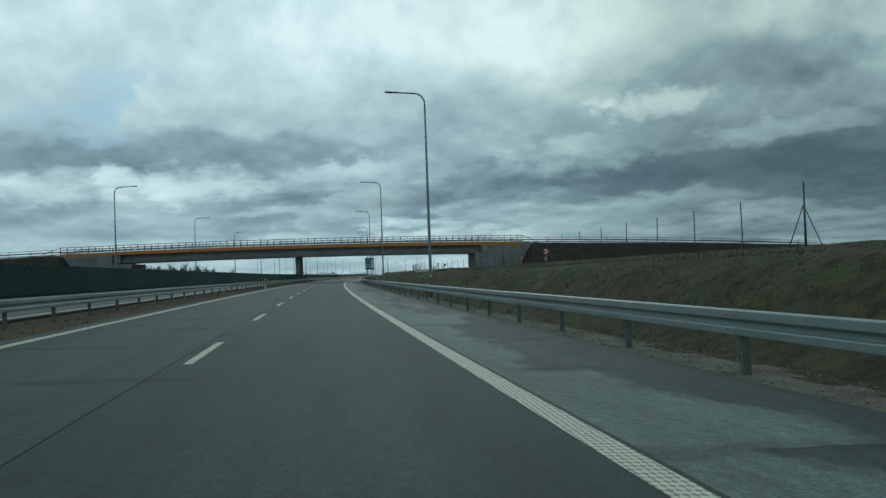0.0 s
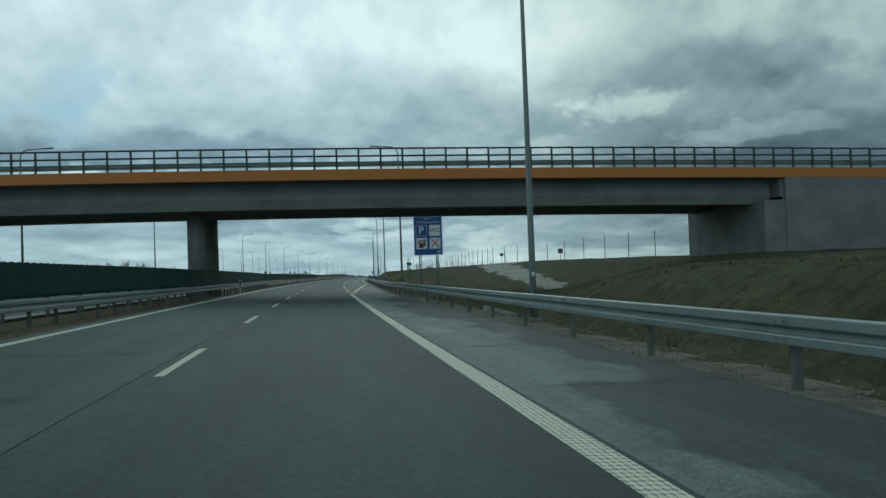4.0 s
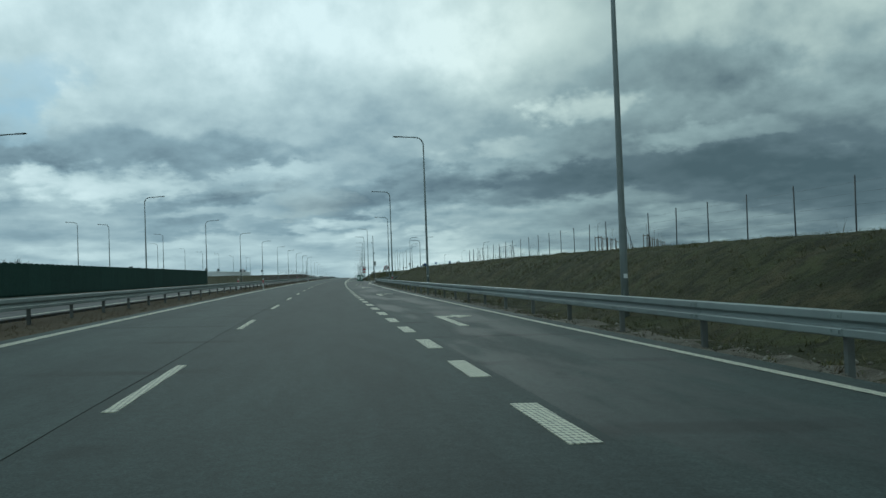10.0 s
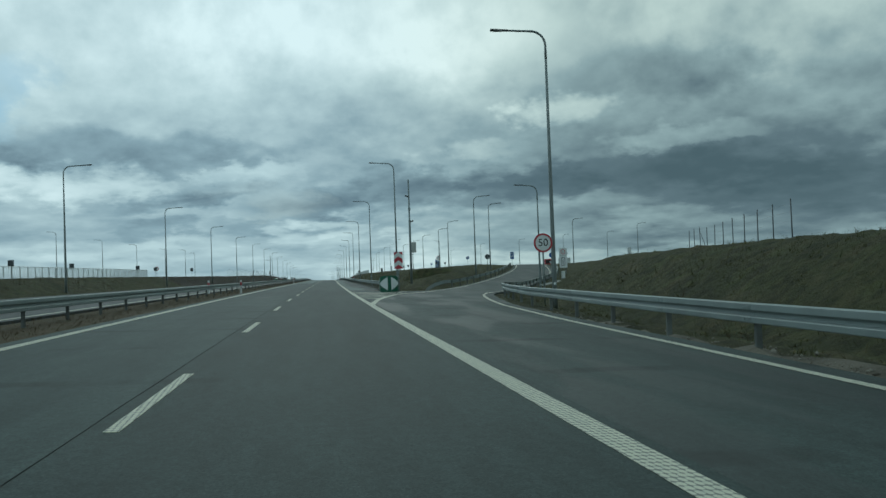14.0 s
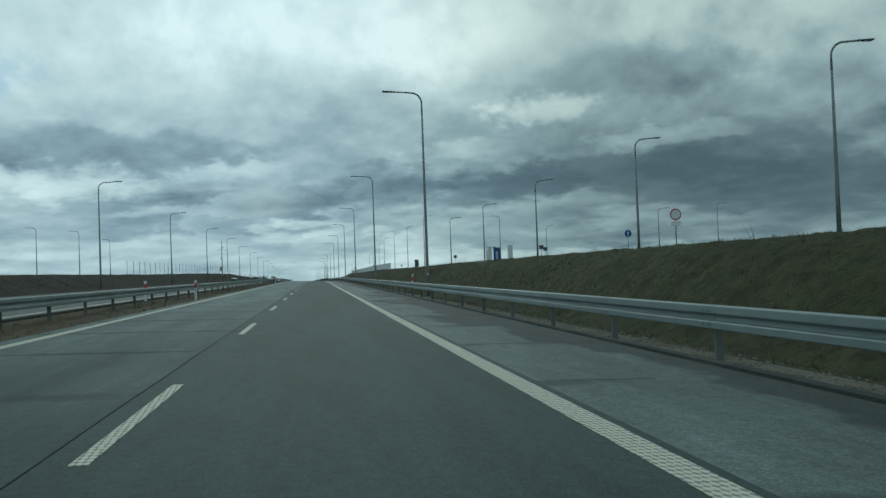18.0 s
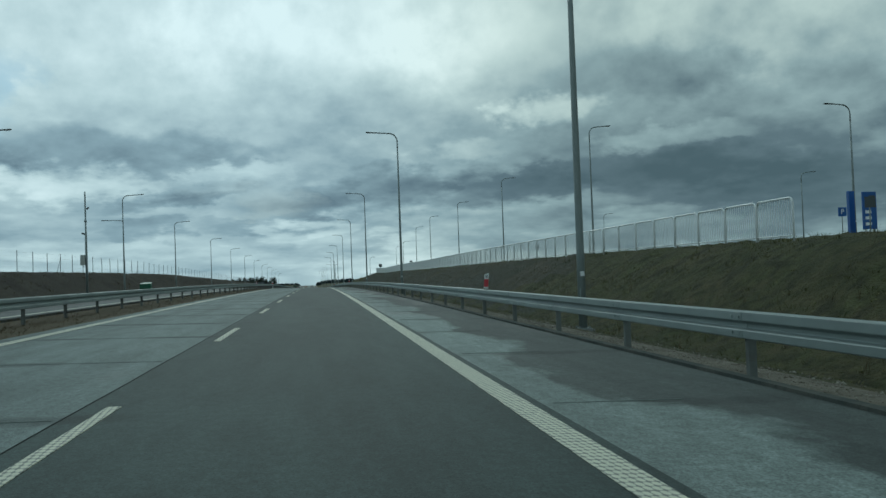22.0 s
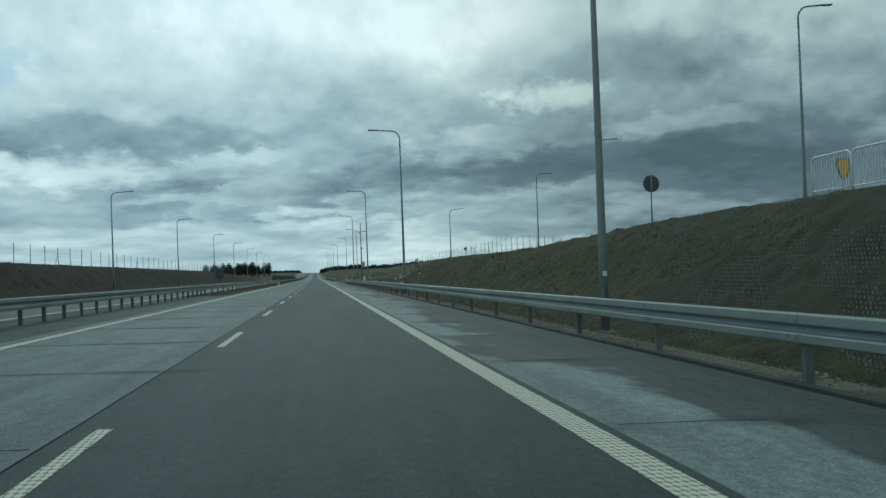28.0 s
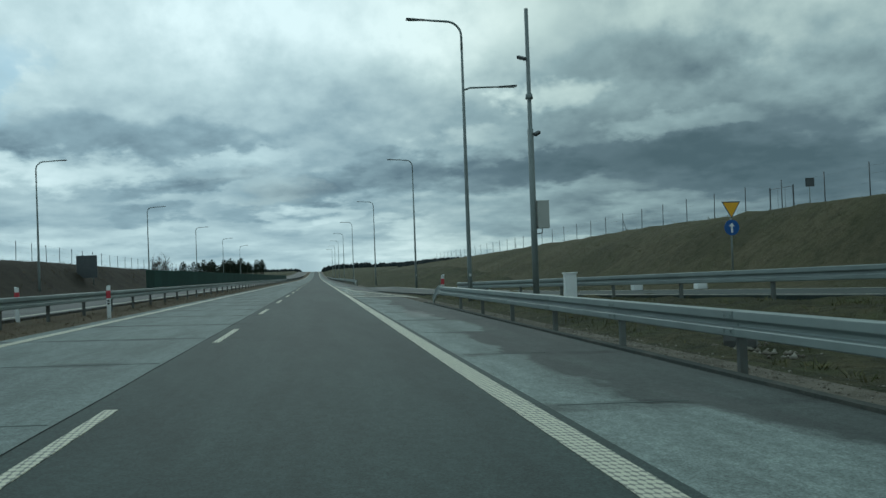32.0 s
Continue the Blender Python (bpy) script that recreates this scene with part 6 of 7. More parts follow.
def crash_cushion():
    """A green wrapped water-barrel cushion with two large white triangles on its rounded front."""
    g = empty("crash_cushion", None, "rounded green crash cushion with two white triangles", "crash cushion")
    def ring(a, r):
        return (r * math.sin(a), -r * math.cos(a) * 0.62)
    bm = bmesh.new()
    n, r = 24, 0.66
    def hgt(a):
        return 1.06 + 0.14 * math.cos(a * 0.95)
    outer_lo = [bm.verts.new((*ring(a, r), 0.02)) for a in (radians(-90 + 180 * i / n) for i in range(n + 1))]
    outer_hi = [bm.verts.new((*ring(a, r), hgt(a))) for a in (radians(-90 + 180 * i / n) for i in range(n + 1))]
    back_lo = [bm.verts.new((x, 0.75, 0.02)) for x in (-r, r)]
    back_hi = [bm.verts.new((x, 0.75, 1.0)) for x in (-r, r)]
    for i in range(n):
        bm.faces.new((outer_lo[i], outer_lo[i + 1], outer_hi[i + 1], outer_hi[i]))
    bm.faces.new((outer_lo[0], outer_hi[0], back_hi[0], back_lo[0]))
    bm.faces.new((outer_lo[-1], back_lo[1], back_hi[1], outer_hi[-1]))
    bm.faces.new((back_lo[0], back_hi[0], back_hi[1], back_lo[1]))
    bm.faces.new(outer_hi + [back_hi[1], back_hi[0]])
    bmesh.ops.recalc_face_normals(bm, faces=bm.faces)
    part("cover", bm, M_CGREEN, g)
    for sg in (-1, 1):
        bm = bmesh.new()
        vs = []
        for i in range(13):
            u = i / 12
            a = sg * radians(11 + 68 * u)
            z0, z1 = 0.14 + 0.46 * u, 1.10 - 0.46 * u
            x, y = ring(a, r + 0.006)
            vs.append((bm.verts.new((x, y, z0)), bm.verts.new((x, y, z1))))
        for p, q in zip(vs, vs[1:]):
            if (p[1].co.z - p[0].co.z) > 0.01:
                bm.faces.new((p[0], q[0], q[1], p[1]))
        bmesh.ops.recalc_face_normals(bm, faces=bm.faces)
        part("white_triangle", bm, M_WHITE, g)
    bm = bmesh.new()
    box(bm, -0.6, 0.6, -0.35, 0.7, -0.2, 0.019)
    part("base", bm, M_SIGNBACK, g)
    return g


place_sign(crash_cushion(), 489.2, 6.38, surf(6.38) - 0.02)


ob = copy_thing(bpy.data.objects["crash_cushion"], on_road(779.7, -18.85, 0.30, 180))
tagged(ob, "rounded green crash cushion beside the opposite carriageway")


# ---- masts, cabinets ----
def camera_mast(height, boxz):
    g = empty("camera_mast", None, "tall grey camera mast with a cabinet and two cameras", "mast")
    bm = bmesh.new()
    tube(bm, [(0, 0, -0.3), (0, 0, height * 0.6), (0, 0, height * 0.6 + 0.01), (0, 0, height)], [0.11, 0.10, 0.075, 0.065], 14)
    pole = part("pole", bm, M_POLE, g)
    bm = bmesh.new()
    tube(bm, [(0, 0, height * 0.70), (0, 0, height * 0.70 + 0.18)], [0.13, 0.11], 14)
    part("collar", bm, M_POLE, pole)
    bm = bmesh.new()
    box(bm, 0.12, 0.52, -0.16, 0.16, boxz, boxz + 0.95, 0.02)
    cab = part("cabinet", bm, M_CABINET, g, "pale grey cabinet")
    bm = bmesh.new()
    tube(bm, [(0.3, 0, boxz), (0.28, 0, boxz - 0.16), (0.12, 0, boxz - 0.18)], 0.018, 8)
    part("conduit", bm, M_BLACK, cab)
    for z, sg in ((height * 0.83, -1), (height * 0.58, 1)):
        bm = bmesh.new()
        tube(bm, [(0, 0, z), (sg * 0.16, 0, z + 0.03)], 0.02, 8)
        arm = part("bracket", bm, M_POLE, g)
        bm = bmesh.new()
        box(bm, -0.06, 0.06, -0.2, 0.14, -0.055, 0.055, 0.015)
        bmesh.ops.rotate(bm, verts=bm.verts, cent=(0, 0, 0), matrix=Matrix.Rotation(radians(28), 3, "X") @ Matrix.Rotation(radians(-40 * sg), 3, "Z"))
        bmesh.ops.translate(bm, verts=bm.verts, vec=(sg * 0.24, 0, z + 0.07))
        part("camera_housing", bm, M_HEAD, arm, "dark camera housing")
    return g


mast = camera_mast(9.4, 2.6)
place_sign(mast, 506.6, 9.7, 0.45)
place_sign(camera_mast(10.3, 2.8), 997.2, 9.2, -0.35)
copy_thing(mast, on_road(753, -19.2, gz(753, -19.2), 180))


def cabinet(w, dp, h, label, mat=M_CABINET):
    g = empty("roadside_cabinet", None, label, "cabinet")
    bm = bmesh.new()
    box(bm, -w / 2, w / 2, -dp / 2, dp / 2, 0.1, h, 0.015)
    body = part("body", bm, mat, g)
    bm = bmesh.new()
    box(bm, -w / 2 + 0.03, w / 2 - 0.03, -dp / 2 - 0.008, -dp / 2 - 0.001, 0.16, h - 0.06)
    part("door", bm, mat, body)
    bm = bmesh.new()
    box(bm, -w / 2 - 0.03, w / 2 + 0.03, -dp / 2 - 0.03, dp / 2 + 0.03, h + 0.001, h + 0.035, 0.008)
    part("lid", bm, mat, body)
    bm = bmesh.new()
    box(bm, -w / 2 - 0.02, w / 2 + 0.02, -dp / 2 - 0.02, dp / 2 + 0.02, -0.3, 0.099)
    part("plinth", bm, M_CONC, g)
    return g


place_sign(cabinet(0.36, 0.22, 0.98, "narrow white roadside cabinet behind the rail", M_WHITE), 993.8, 9.4)
for s, d in ((1004, 15.3), (1001, 16.8)):
    place_sign(cabinet(0.4, 0.4, 0.42, "low white marker block beside the ramp", M_WHITE), s, d)
for s, d in ((616.6, 17.3), (615.7, 15.4)):
    place_sign(cabinet(0.36, 0.36, 1.15, "white upright service pillar on the bank", M_WHITE), s, d)
for s, d in ((522.9, 28.6), (520.1, 35.5)):
    place_sign(cabinet(0.35, 0.3, 0.9, "white service box beside the exit ramp", M_WHITE), s, d)


# ---- delineators ----
def delineator(height, flat):
    g = empty("delineator", None, "white delineator post with red band", "delineator")
    bm = bmesh.new()
    box(bm, -0.06, 0.06, -0.02, 0.02, -0.2, height, 0.012)
    for v in bm.verts:
        if v.co.z > height - 0.03 and v.co.x < 0:
            v.co.z -= 0.03
    body = part("body", bm, M_WHITE, g)
    bm = bmesh.new()
    box(bm, -0.064, 0.064, -0.024, 0.024, height - 0.40, height - 0.16)
    part("red_band", bm, M_RED, body)
    for z in (0.16, 0.24):
        bm = bmesh.new()
        box(bm, -0.035, 0.035, -0.0245, -0.0205, height - 0.75 + z, height - 0.75 + z + 0.05)
        part("number_bar", bm, M_BLACK, body)
    return g


def rail_marker():
    """A short red and white marker that stands on the guard rail."""
    g = empty("rail_marker", None, "red and white marker standing on the guard rail", "delineator", "rail markers")
    bm = bmesh.new()
    box(bm, -0.062, 0.062, -0.018, 0.018, 0.045, 0.27, 0.008)
    part("red_part", bm, M_RED, g)
    bm = bmesh.new()
    box(bm, -0.062, 0.062, -0.018, 0.018, 0.0, 0.044, 0.006)
    part("foot", bm, M_WHITE, g)
    bm = bmesh.new()
    box(bm, -0.062, 0.062, -0.018, 0.018, 0.271, 0.42, 0.008)
    for v in bm.verts:
        if v.co.z > 0.38:
            v.co.z += 0.35 * v.co.x
    top = part("white_part", bm, M_WHITE, g)
    for z in (0.30, 0.335, 0.365):
        bm = bmesh.new()
        box(bm, -0.04, 0.04, -0.022, -0.0185, z, z + 0.016)
        part("number_bar", bm, M_SIGNBACK, top)
    bm = bmesh.new()
    box(bm, -0.02, 0.02, 0.0, 0.01, -0.10, -0.001)
    part("clip", bm, M_ZINC, g)
    return g


post0 = delineator(1.0, False)
tagged(post0, group="median delineators")
for i, s in enumerate((92.3, 190, 287.5, 391.5, 493.5, 593, 685.5, 798, 996.5)):
    m = on_road(s, -4.55, surf(-4.55) - 0.03)
    if i == 0:
        post0.matrix_basis = m
    else:
        copy_thing(post0, m)
    copy_thing(post0, on_road(s - 1.5, -6.75, surf(-6.75) - 0.03, 180))
mark0 = rail_marker()
for i, s in enumerate((-8, 93.4, 194.2, 292.5, 391, 592.9, 692.8, 801, 901.7, 1001.7)):
    d = exit_rail_d(s) if s < 430 else 6.6
    m = on_road(s, d + 0.03, surf(d) + 0.735) @ Matrix.Rotation(radians(5.0 * math.sin(s)), 4, "Y")
    if i == 0:
        mark0.matrix_basis = m
    else:
        copy_thing(mark0, m)
copy_thing(mark0, on_road(497.5, 7.3, surf(7.3) + 0.2))


# ---- white railing on the bank ----
def railing_panel_mesh():
    bm = bmesh.new()
    h, w, r = 1.08, 1.94, 0.16
    pts = [(0, 0, -0.25), (0, 0, h - r)] + [(0, r - r * math.cos(a), h - r + r * math.sin(a)) for a in (math.pi / 2 * i / 5 for i in range(1, 6))]
    pts += [(0, w - r + r * math.sin(a), h - r + r * math.cos(a)) for a in (math.pi / 2 * i / 5 for i in range(0, 6))] + [(0, w, -0.25)]
    tube(bm, pts, 0.028, 8)
    tube(bm, [(0, 0, 0.12), (0, w, 0.12)], 0.02, 8)
    return mesh_of("frame", bm, M_WHITE)


def railing_bars_mesh(every=range(1, 15)):
    bm = bmesh.new()
    for i in every:
        tube(bm, [(0, 1.94 * i / 15, 0.12), (0, 1.94 * i / 15, 1.06)], 0.009, 5, caps=False)
    return mesh_of("infill", bm, M_WHITE)


FRAME, BARS, BAR = railing_panel_mesh(), railing_bars_mesh(), railing_bars_mesh((0,))


def white_railing(label, s0, s1, dfun):
    thing = empty("railing", P(s0, dfun(s0), gz(s0, dfun(s0))), label, "railing")
    s = s0
    while s < s1:
        m = run_pose(s, dfun, lambda q: gz(q, dfun(q)), 2.0)
        fr = piece("panel", FRAME, thing, m)
        if 700 < s < 742:
            for i in range(1, 15):
                piece("bar", BAR, fr, m @ Matrix.Translation((0, 1.94 * i / 15, 0)))
        else:
            tagged(piece("infill", BARS, fr, m), kind="stuff")
        s += 2.0


RIGHT_EDGE = lambda s: float(np.interp(s, [r[0] for r in RIGHT_BANK], [r[1] for r in RIGHT_BANK])) + 0.35
white_railing("white tubular railing with upright bars along the bank's crest", 688.5, 871.5, RIGHT_EDGE)
white_railing("white tubular railing with upright bars across the road", 412, 560, const(-24.5))


# ---- wildlife fence posts ----
def fence(label, s0, s1, gap, dfun, height=2.35, brace_every=9, group="fence"):
    thing = empty("wire_fence", P(s0, dfun(s0), gz(s0, dfun(s0))), label, "fence")
    bm = bmesh.new()
    tube(bm, [(0, 0, -0.4), (0, 0, height)], 0.035, 6)
    me = mesh_of("fence_post", bm, M_SIGNBACK)
    bm = bmesh.new()
    tube(bm, [(0, 0, height * 0.75), (0, 1.6, -0.1)], 0.03, 6)
    br = mesh_of("brace", bm, M_SIGNBACK)
    bm = bmesh.new()
    tube(bm, [(0, 0, -0.4), (0, 0, height + 0.45)], 0.05, 6)
    tall = mesh_of("brace_post", bm, M_SIGNBACK)
    bm = bmesh.new()
    for z in (0.15, 0.7, 1.2, 1.7, 2.15):
        tube(bm, [(0, 0, z), (0, 1, z)], 0.0035, 3, caps=False)
    wi = mesh_of("wire_mesh", bm, M_SIGNBACK)
    k, s = 0, s0
    while s < s1:
        d = dfun(s)
        a, b = P(s, d, gz(s, d)), P(s + gap, dfun(s + gap), gz(s + gap, dfun(s + gap)))
        m = Matrix.Translation(a) @ Matrix.Rotation(-heading(s), 4, "Z")
        lean = Matrix.Rotation(radians(random.uniform(-1.2, 1.2)), 4, "X") @ Matrix.Rotation(radians(random.uniform(-1, 1)), 4, "Y")
        piece("fence_post", me, thing, m @ lean)
        v = b - a
        wm = Matrix.Translation(a) @ Matrix.Rotation(math.atan2(-v.x, v.y), 4, "Z") @ Matrix.Rotation(math.atan2(v.z, math.hypot(v.x, v.y)), 4, "X") @ Matrix.Diagonal((1, v.length, 1, 1))
        tagged(piece("wire_mesh", wi, thing, wm), kind="stuff")
        if k % brace_every == brace_every - 1:
            piece("brace", br, thing, m @ FLIP if s0 > 0 else m)
            if s0 < 0:
                piece("brace", br, thing, m @ FLIP)
                piece("brace_post", tall, thing, m @ Matrix.Translation((0.05, 0, 0)))
        s += gap
        k += 1


fence("grey steel wildlife fence posts with thin wires above the bank", -31.8, 150, 6.6, const(25.5), 2.75, 12)
def fence_end(s, d, d2):
    """Two end posts of the fence beside the bridge, each with a slanting brace."""
    g = empty("fence_end", P(s, d, gz(s, d)), "grey steel fence end posts with slanting braces beside the bridge", "fence")
    for x, foot in ((d, d - 0.75), (d2, d2 + 0.7)):
        bm = bmesh.new()
        tube(bm, [P(s, x, gz(s, x) - 0.3), P(s, x, gz(s, x) + 2.4)], 0.05, 8)
        post = part("fence_post", bm, M_POLE, g)
        bm = bmesh.new()
        tube(bm, [P(s, x, gz(s, x) + 2.05), P(s - 0.3, foot, gz(s, foot) - 0.1)], 0.028, 6)
        part("brace", bm, M_POLE, post)


fence_end(169.8, 20.2, 20.85)
fence("grey steel wildlife fence posts with thin wires above the exit lane", 196.6, 452, 4.9, lambda s: float(np.interp(s, [196, 240, 300, 452], [31, 24, 24, 24.5])), 2.45)
fence("grey steel wildlife fence posts with thin wires beyond the entry", 925, 1180, 5.0, lambda s: float(np.interp(s, [925, 960, 1020, 1180], [29, 31, 34, 30])), 2.4)
fence("grey steel wildlife fence posts with thin wires across the road", 690, 1190, 5.0, const(-27.5), 2.3)
fence("grey steel wildlife fence posts beside the rest area ramp", 470, 520, 4.6, lambda s: float(np.interp(s, [470, 520], [27, 42])), 2.4)


def wire_gate(s, d, w, leaves=1):
    """A gate of tube frames with thin bars between two square posts, w metres along the road."""
    g = empty("fence_gate", on_road(s, d, gz(s, d)), "closed steel mesh gate between fence posts", "gate")
    for y in (0, w):
        bm = bmesh.new()
        box(bm, -0.035, 0.035, y - 0.035, y + 0.035, -0.3, 1.85, 0.008)
        part("gate_post", bm, M_SIGNBACK, g)
    for k in range(leaves):
        y0, y1 = 0.08 + k * w / leaves, (k + 1) * w / leaves - 0.08
        bm = bmesh.new()
        tube(bm, [(0, y0, 0.15), (0, y0, 1.75), (0, y1, 1.75), (0, y1, 0.15), (0, y0, 0.16)], 0.018, 6)
        leaf = part("gate_leaf", bm, M_SIGNBACK, g)
        for i in range(1, 3):
            bm = bmesh.new()
            y = y0 + (y1 - y0) * i / 3
            tube(bm, [(0, y, 0.15), (0, y, 1.75)], 0.010, 5)
            part("bar", bm, M_SIGNBACK, leaf)


wire_gate(407.8, 23.3, 7.5, 2)
wire_gate(1022, 33, 3.0)


def litter(s, d, size, seed):
    """A crumpled bag caught in the grass."""
    rnd = random.Random(seed)
    bm = bmesh.new()
    bmesh.ops.create_icosphere(bm, subdivisions=2, radius=size)
    for v in bm.verts:
        v.co *= rnd.uniform(0.6, 1.15)
        v.co.z = v.co.z * 0.45 + size * 0.25
    ob = part("plastic_bag", bm, M_WHITE)
    ob.matrix_basis = on_road(s, d, gz(s, d) + 0.03, rnd.uniform(0, 180))
    return tagged(ob, "crumpled white plastic bag lying in the grass", "litter")


litter(938, 12.0, 0.16, 1)
litter(197.5, 8.6, 0.12, 2)


# ---- drainage chutes ----
def chute(s, d, turn, size=1.0):
    """A trough of concrete that lies on the slope; its length runs away from the road."""
    lean = math.atan2(gz(s, d + 0.5) - gz(s, d - 0.5), 1.0)
    g = empty("drain_chute", on_road(s, d, gz(s, d) + 0.05, turn) @ Matrix.Rotation(lean, 4, "X"), "pale concrete drain chute running down the verge", "drain")
    h, w = 0.55 * size, 0.24 * size
    for x0, x1 in ((-w, -w + 0.06), (w - 0.06, w)):
        bm = bmesh.new()
        box(bm, x0, x1, -h, h, -0.08, 0.10, 0.012)
        part("side", bm, M_PALE, g)
    bm = bmesh.new()
    box(bm, -w + 0.061, w - 0.061, -h, h, -0.08, 0.035)
    part("channel", bm, M_PALE, g)


for s, d in ((151.4, 8.0), (192.0, 8.0)):
    chute(s, d, -88)
chute(512, 24.2, -70, 3.0)


def culvert(s, d):
    """The mouth of a pipe under the ramp, facing the road, in a ring of concrete."""
    g = empty("culvert_mouth", on_road(s, d, gz(s, d) + 0.22, 60), "dark round culvert mouth ringed with field stones", "culvert")
    bm = bmesh.new()
    ring = [[bm.verts.new((r * math.cos(a), y, r * math.sin(a))) for a in (2 * math.pi * k / 18 for k in range(18))] for r, y in ((0.27, 0.5), (0.27, 0.0), (0.33, 0.0), (0.33, 0.5))]
    for a, b in zip(ring, ring[1:]):
        for k in range(18):
            bm.faces.new((a[k], a[(k + 1) % 18], b[(k + 1) % 18], b[k]))
    bmesh.ops.recalc_face_normals(bm, faces=bm.faces)
    pipe = part("pipe", bm, M_CONC, g)
    # a black disc closes the pipe, its colour standing in for the shade inside
    bm = bmesh.new()
    tube(bm, [(0, 0.42, 0), (0, 0.48, 0)], 0.268, 18)
    part("shade_disc", bm, M_BLACK, pipe)


culvert(981.4, 8.85)


# ---- the parked lorry at the rest area ----
def lorry(m, mat, label):
    g = empty("lorry", m, label, "lorry")
    def b(name, mt, *a, bevel=0.03, parent=g, lab=""):
        bm = bmesh.new()
        box(bm, *a, bevel)
        return part(name, bm, mt, parent, lab)
    b("trailer", mat, -4.0, 8.5, -1.25, 1.25, 1.1, 3.0)
    cab = b("cab", mat, -6.6, -4.4, -1.2, 1.2, 0.7, 3.0, bevel=0.12)
    b("windscreen", M_BLACK, -6.62, -6.605, -1.0, 1.0, 1.8, 2.7, bevel=0, parent=cab)
    b("chassis", M_BLACK, -6.4, 8.4, -0.5, 0.5, 0.6, 1.09)
    for x in (-5.6, -2.8, 4.4, 5.7, 7.0):
        for y in (-1.0, 1.0):
            bm = bmesh.new()
            tube(bm, [(x, y - 0.15, 0.5), (x, y + 0.15, 0.5)], 0.5, 18)
            wh = part("wheel", bm, M_BLACK, g)
            bm = bmesh.new()
            tube(bm, [(x, y - 0.16, 0.5), (x, y + 0.16, 0.5)], 0.24, 12)
            part("rim", bm, M_ZINC, wh)


lorry(on_road(652, 59.5, gz(652, 59.5) - 1.6, 78), M_RED, "red lorry with box trailer parked at the rest area")
lorry(on_road(690, 74, gz(690, 74) - 1.0, 70), M_WHITE, "white lorry with box trailer parked far off")


# ---- plants ----
def soup(name, verts, tris, mat):
    """A mesh of loose triangles from arrays."""
    me = bpy.data.meshes.new(name)
    nv, nf = len(verts), len(tris)
    me.vertices.add(nv)
    me.vertices.foreach_set("co", np.asarray(verts, dtype=np.float32).ravel())
    me.loops.add(3 * nf)
    me.loops.foreach_set("vertex_index", np.asarray(tris, dtype=np.int32).ravel())
    me.polygons.add(nf)
    me.polygons.foreach_set("loop_start", np.arange(0, 3 * nf, 3, dtype=np.int32))
    me.update(calc_edges=True)
    me.validate()
    me.materials.append(mat)
    return me


def to_world(s, d, z):
    h = np.interp(s, AX_S, AX_H)
    return np.stack([np.interp(s, AX_S, AX_X) + d * np.cos(h), np.interp(s, AX_S, AX_Y) - d * np.sin(h), np.interp(s, AX_S, AX_Z) + z], -1)


def blades(name, s, d, lo, hi, width, mat, label, rng, lean=0.6, per=3):
    """Thin bent blades in tufts at the places (s, d)."""
    base = to_world(s, d, ground_z(s, d))
    k = len(s) * per
    b = np.repeat(base, per, 0) + rng.normal(0, 0.035, (k, 3)) * (1, 1, 0.15)
    a = rng.uniform(0, 2 * np.pi, k)
    hgt = np.repeat(rng.uniform(lo, hi, len(s)), per) * rng.uniform(0.6, 1.2, k)
    side = np.stack([np.cos(a), np.sin(a), 0 * a], -1) * (width * rng.uniform(0.6, 1.4, k))[:, None]
    tip = b + np.stack([rng.normal(0, lean, k) * hgt, rng.normal(0, lean, k) * hgt, hgt], -1)
    v = np.empty((k, 3, 3))
    v[:, 0], v[:, 1], v[:, 2] = b - side, b + side, tip
    v[:, :2, 2] -= 0.03
    ob = new(name, soup(name, v.reshape(-1, 3), np.arange(3 * k).reshape(-1, 3), mat))
    return tagged(ob, label, "grass", kind="stuff")


rng = np.random.default_rng(11)


def scatter(n, s0, s1, d0, d1, keep=None):
    s, d = rng.uniform(s0, s1, n), d0 + (d1 - d0) * rng.beta(1.0, 1.15, n)
    if keep is not None:
        m = keep(s, d)
        s, d = s[m], d[m]
    return s, d


def patchy(s, d, scale=0.35, cut=0.42):
    v = 0.5 + 0.25 * np.sin(s * scale + 1.7 * np.sin(d * 0.9)) + 0.25 * np.sin(d * 1.9 + s * 0.23 + 2.1 * np.sin(s * 0.11))
    return v > cut * rng.uniform(0.4, 1.6, len(s))


def off_ramps(s, d):
    rd, _ = ramp_at(EXIT_RAMP, s)
    re, _ = ramp_at(ENTRY_RAMP, s)
    er = np.interp(s, [176, 245, 432, 458, 475, 486, 498], [6.4, 8.2, 8.2, 9.6, 12.0, 14.7, 18.6])
    ok = ~((s > 485) & (np.abs(d - rd) < 4.0)) & ~((s > 900) & (s < 1060) & (np.abs(d - re) < 3.4)) & ~((s < 498) & (s > 432) & (d < er))
    tr = np.interp(s, [150, 186, 205, 230, 255, 300], [40, 27, 22.5, 21.5, 24, 30])
    return ok & ~((np.abs(d - tr) < 1.8) & (s > 186) & (s < 262))


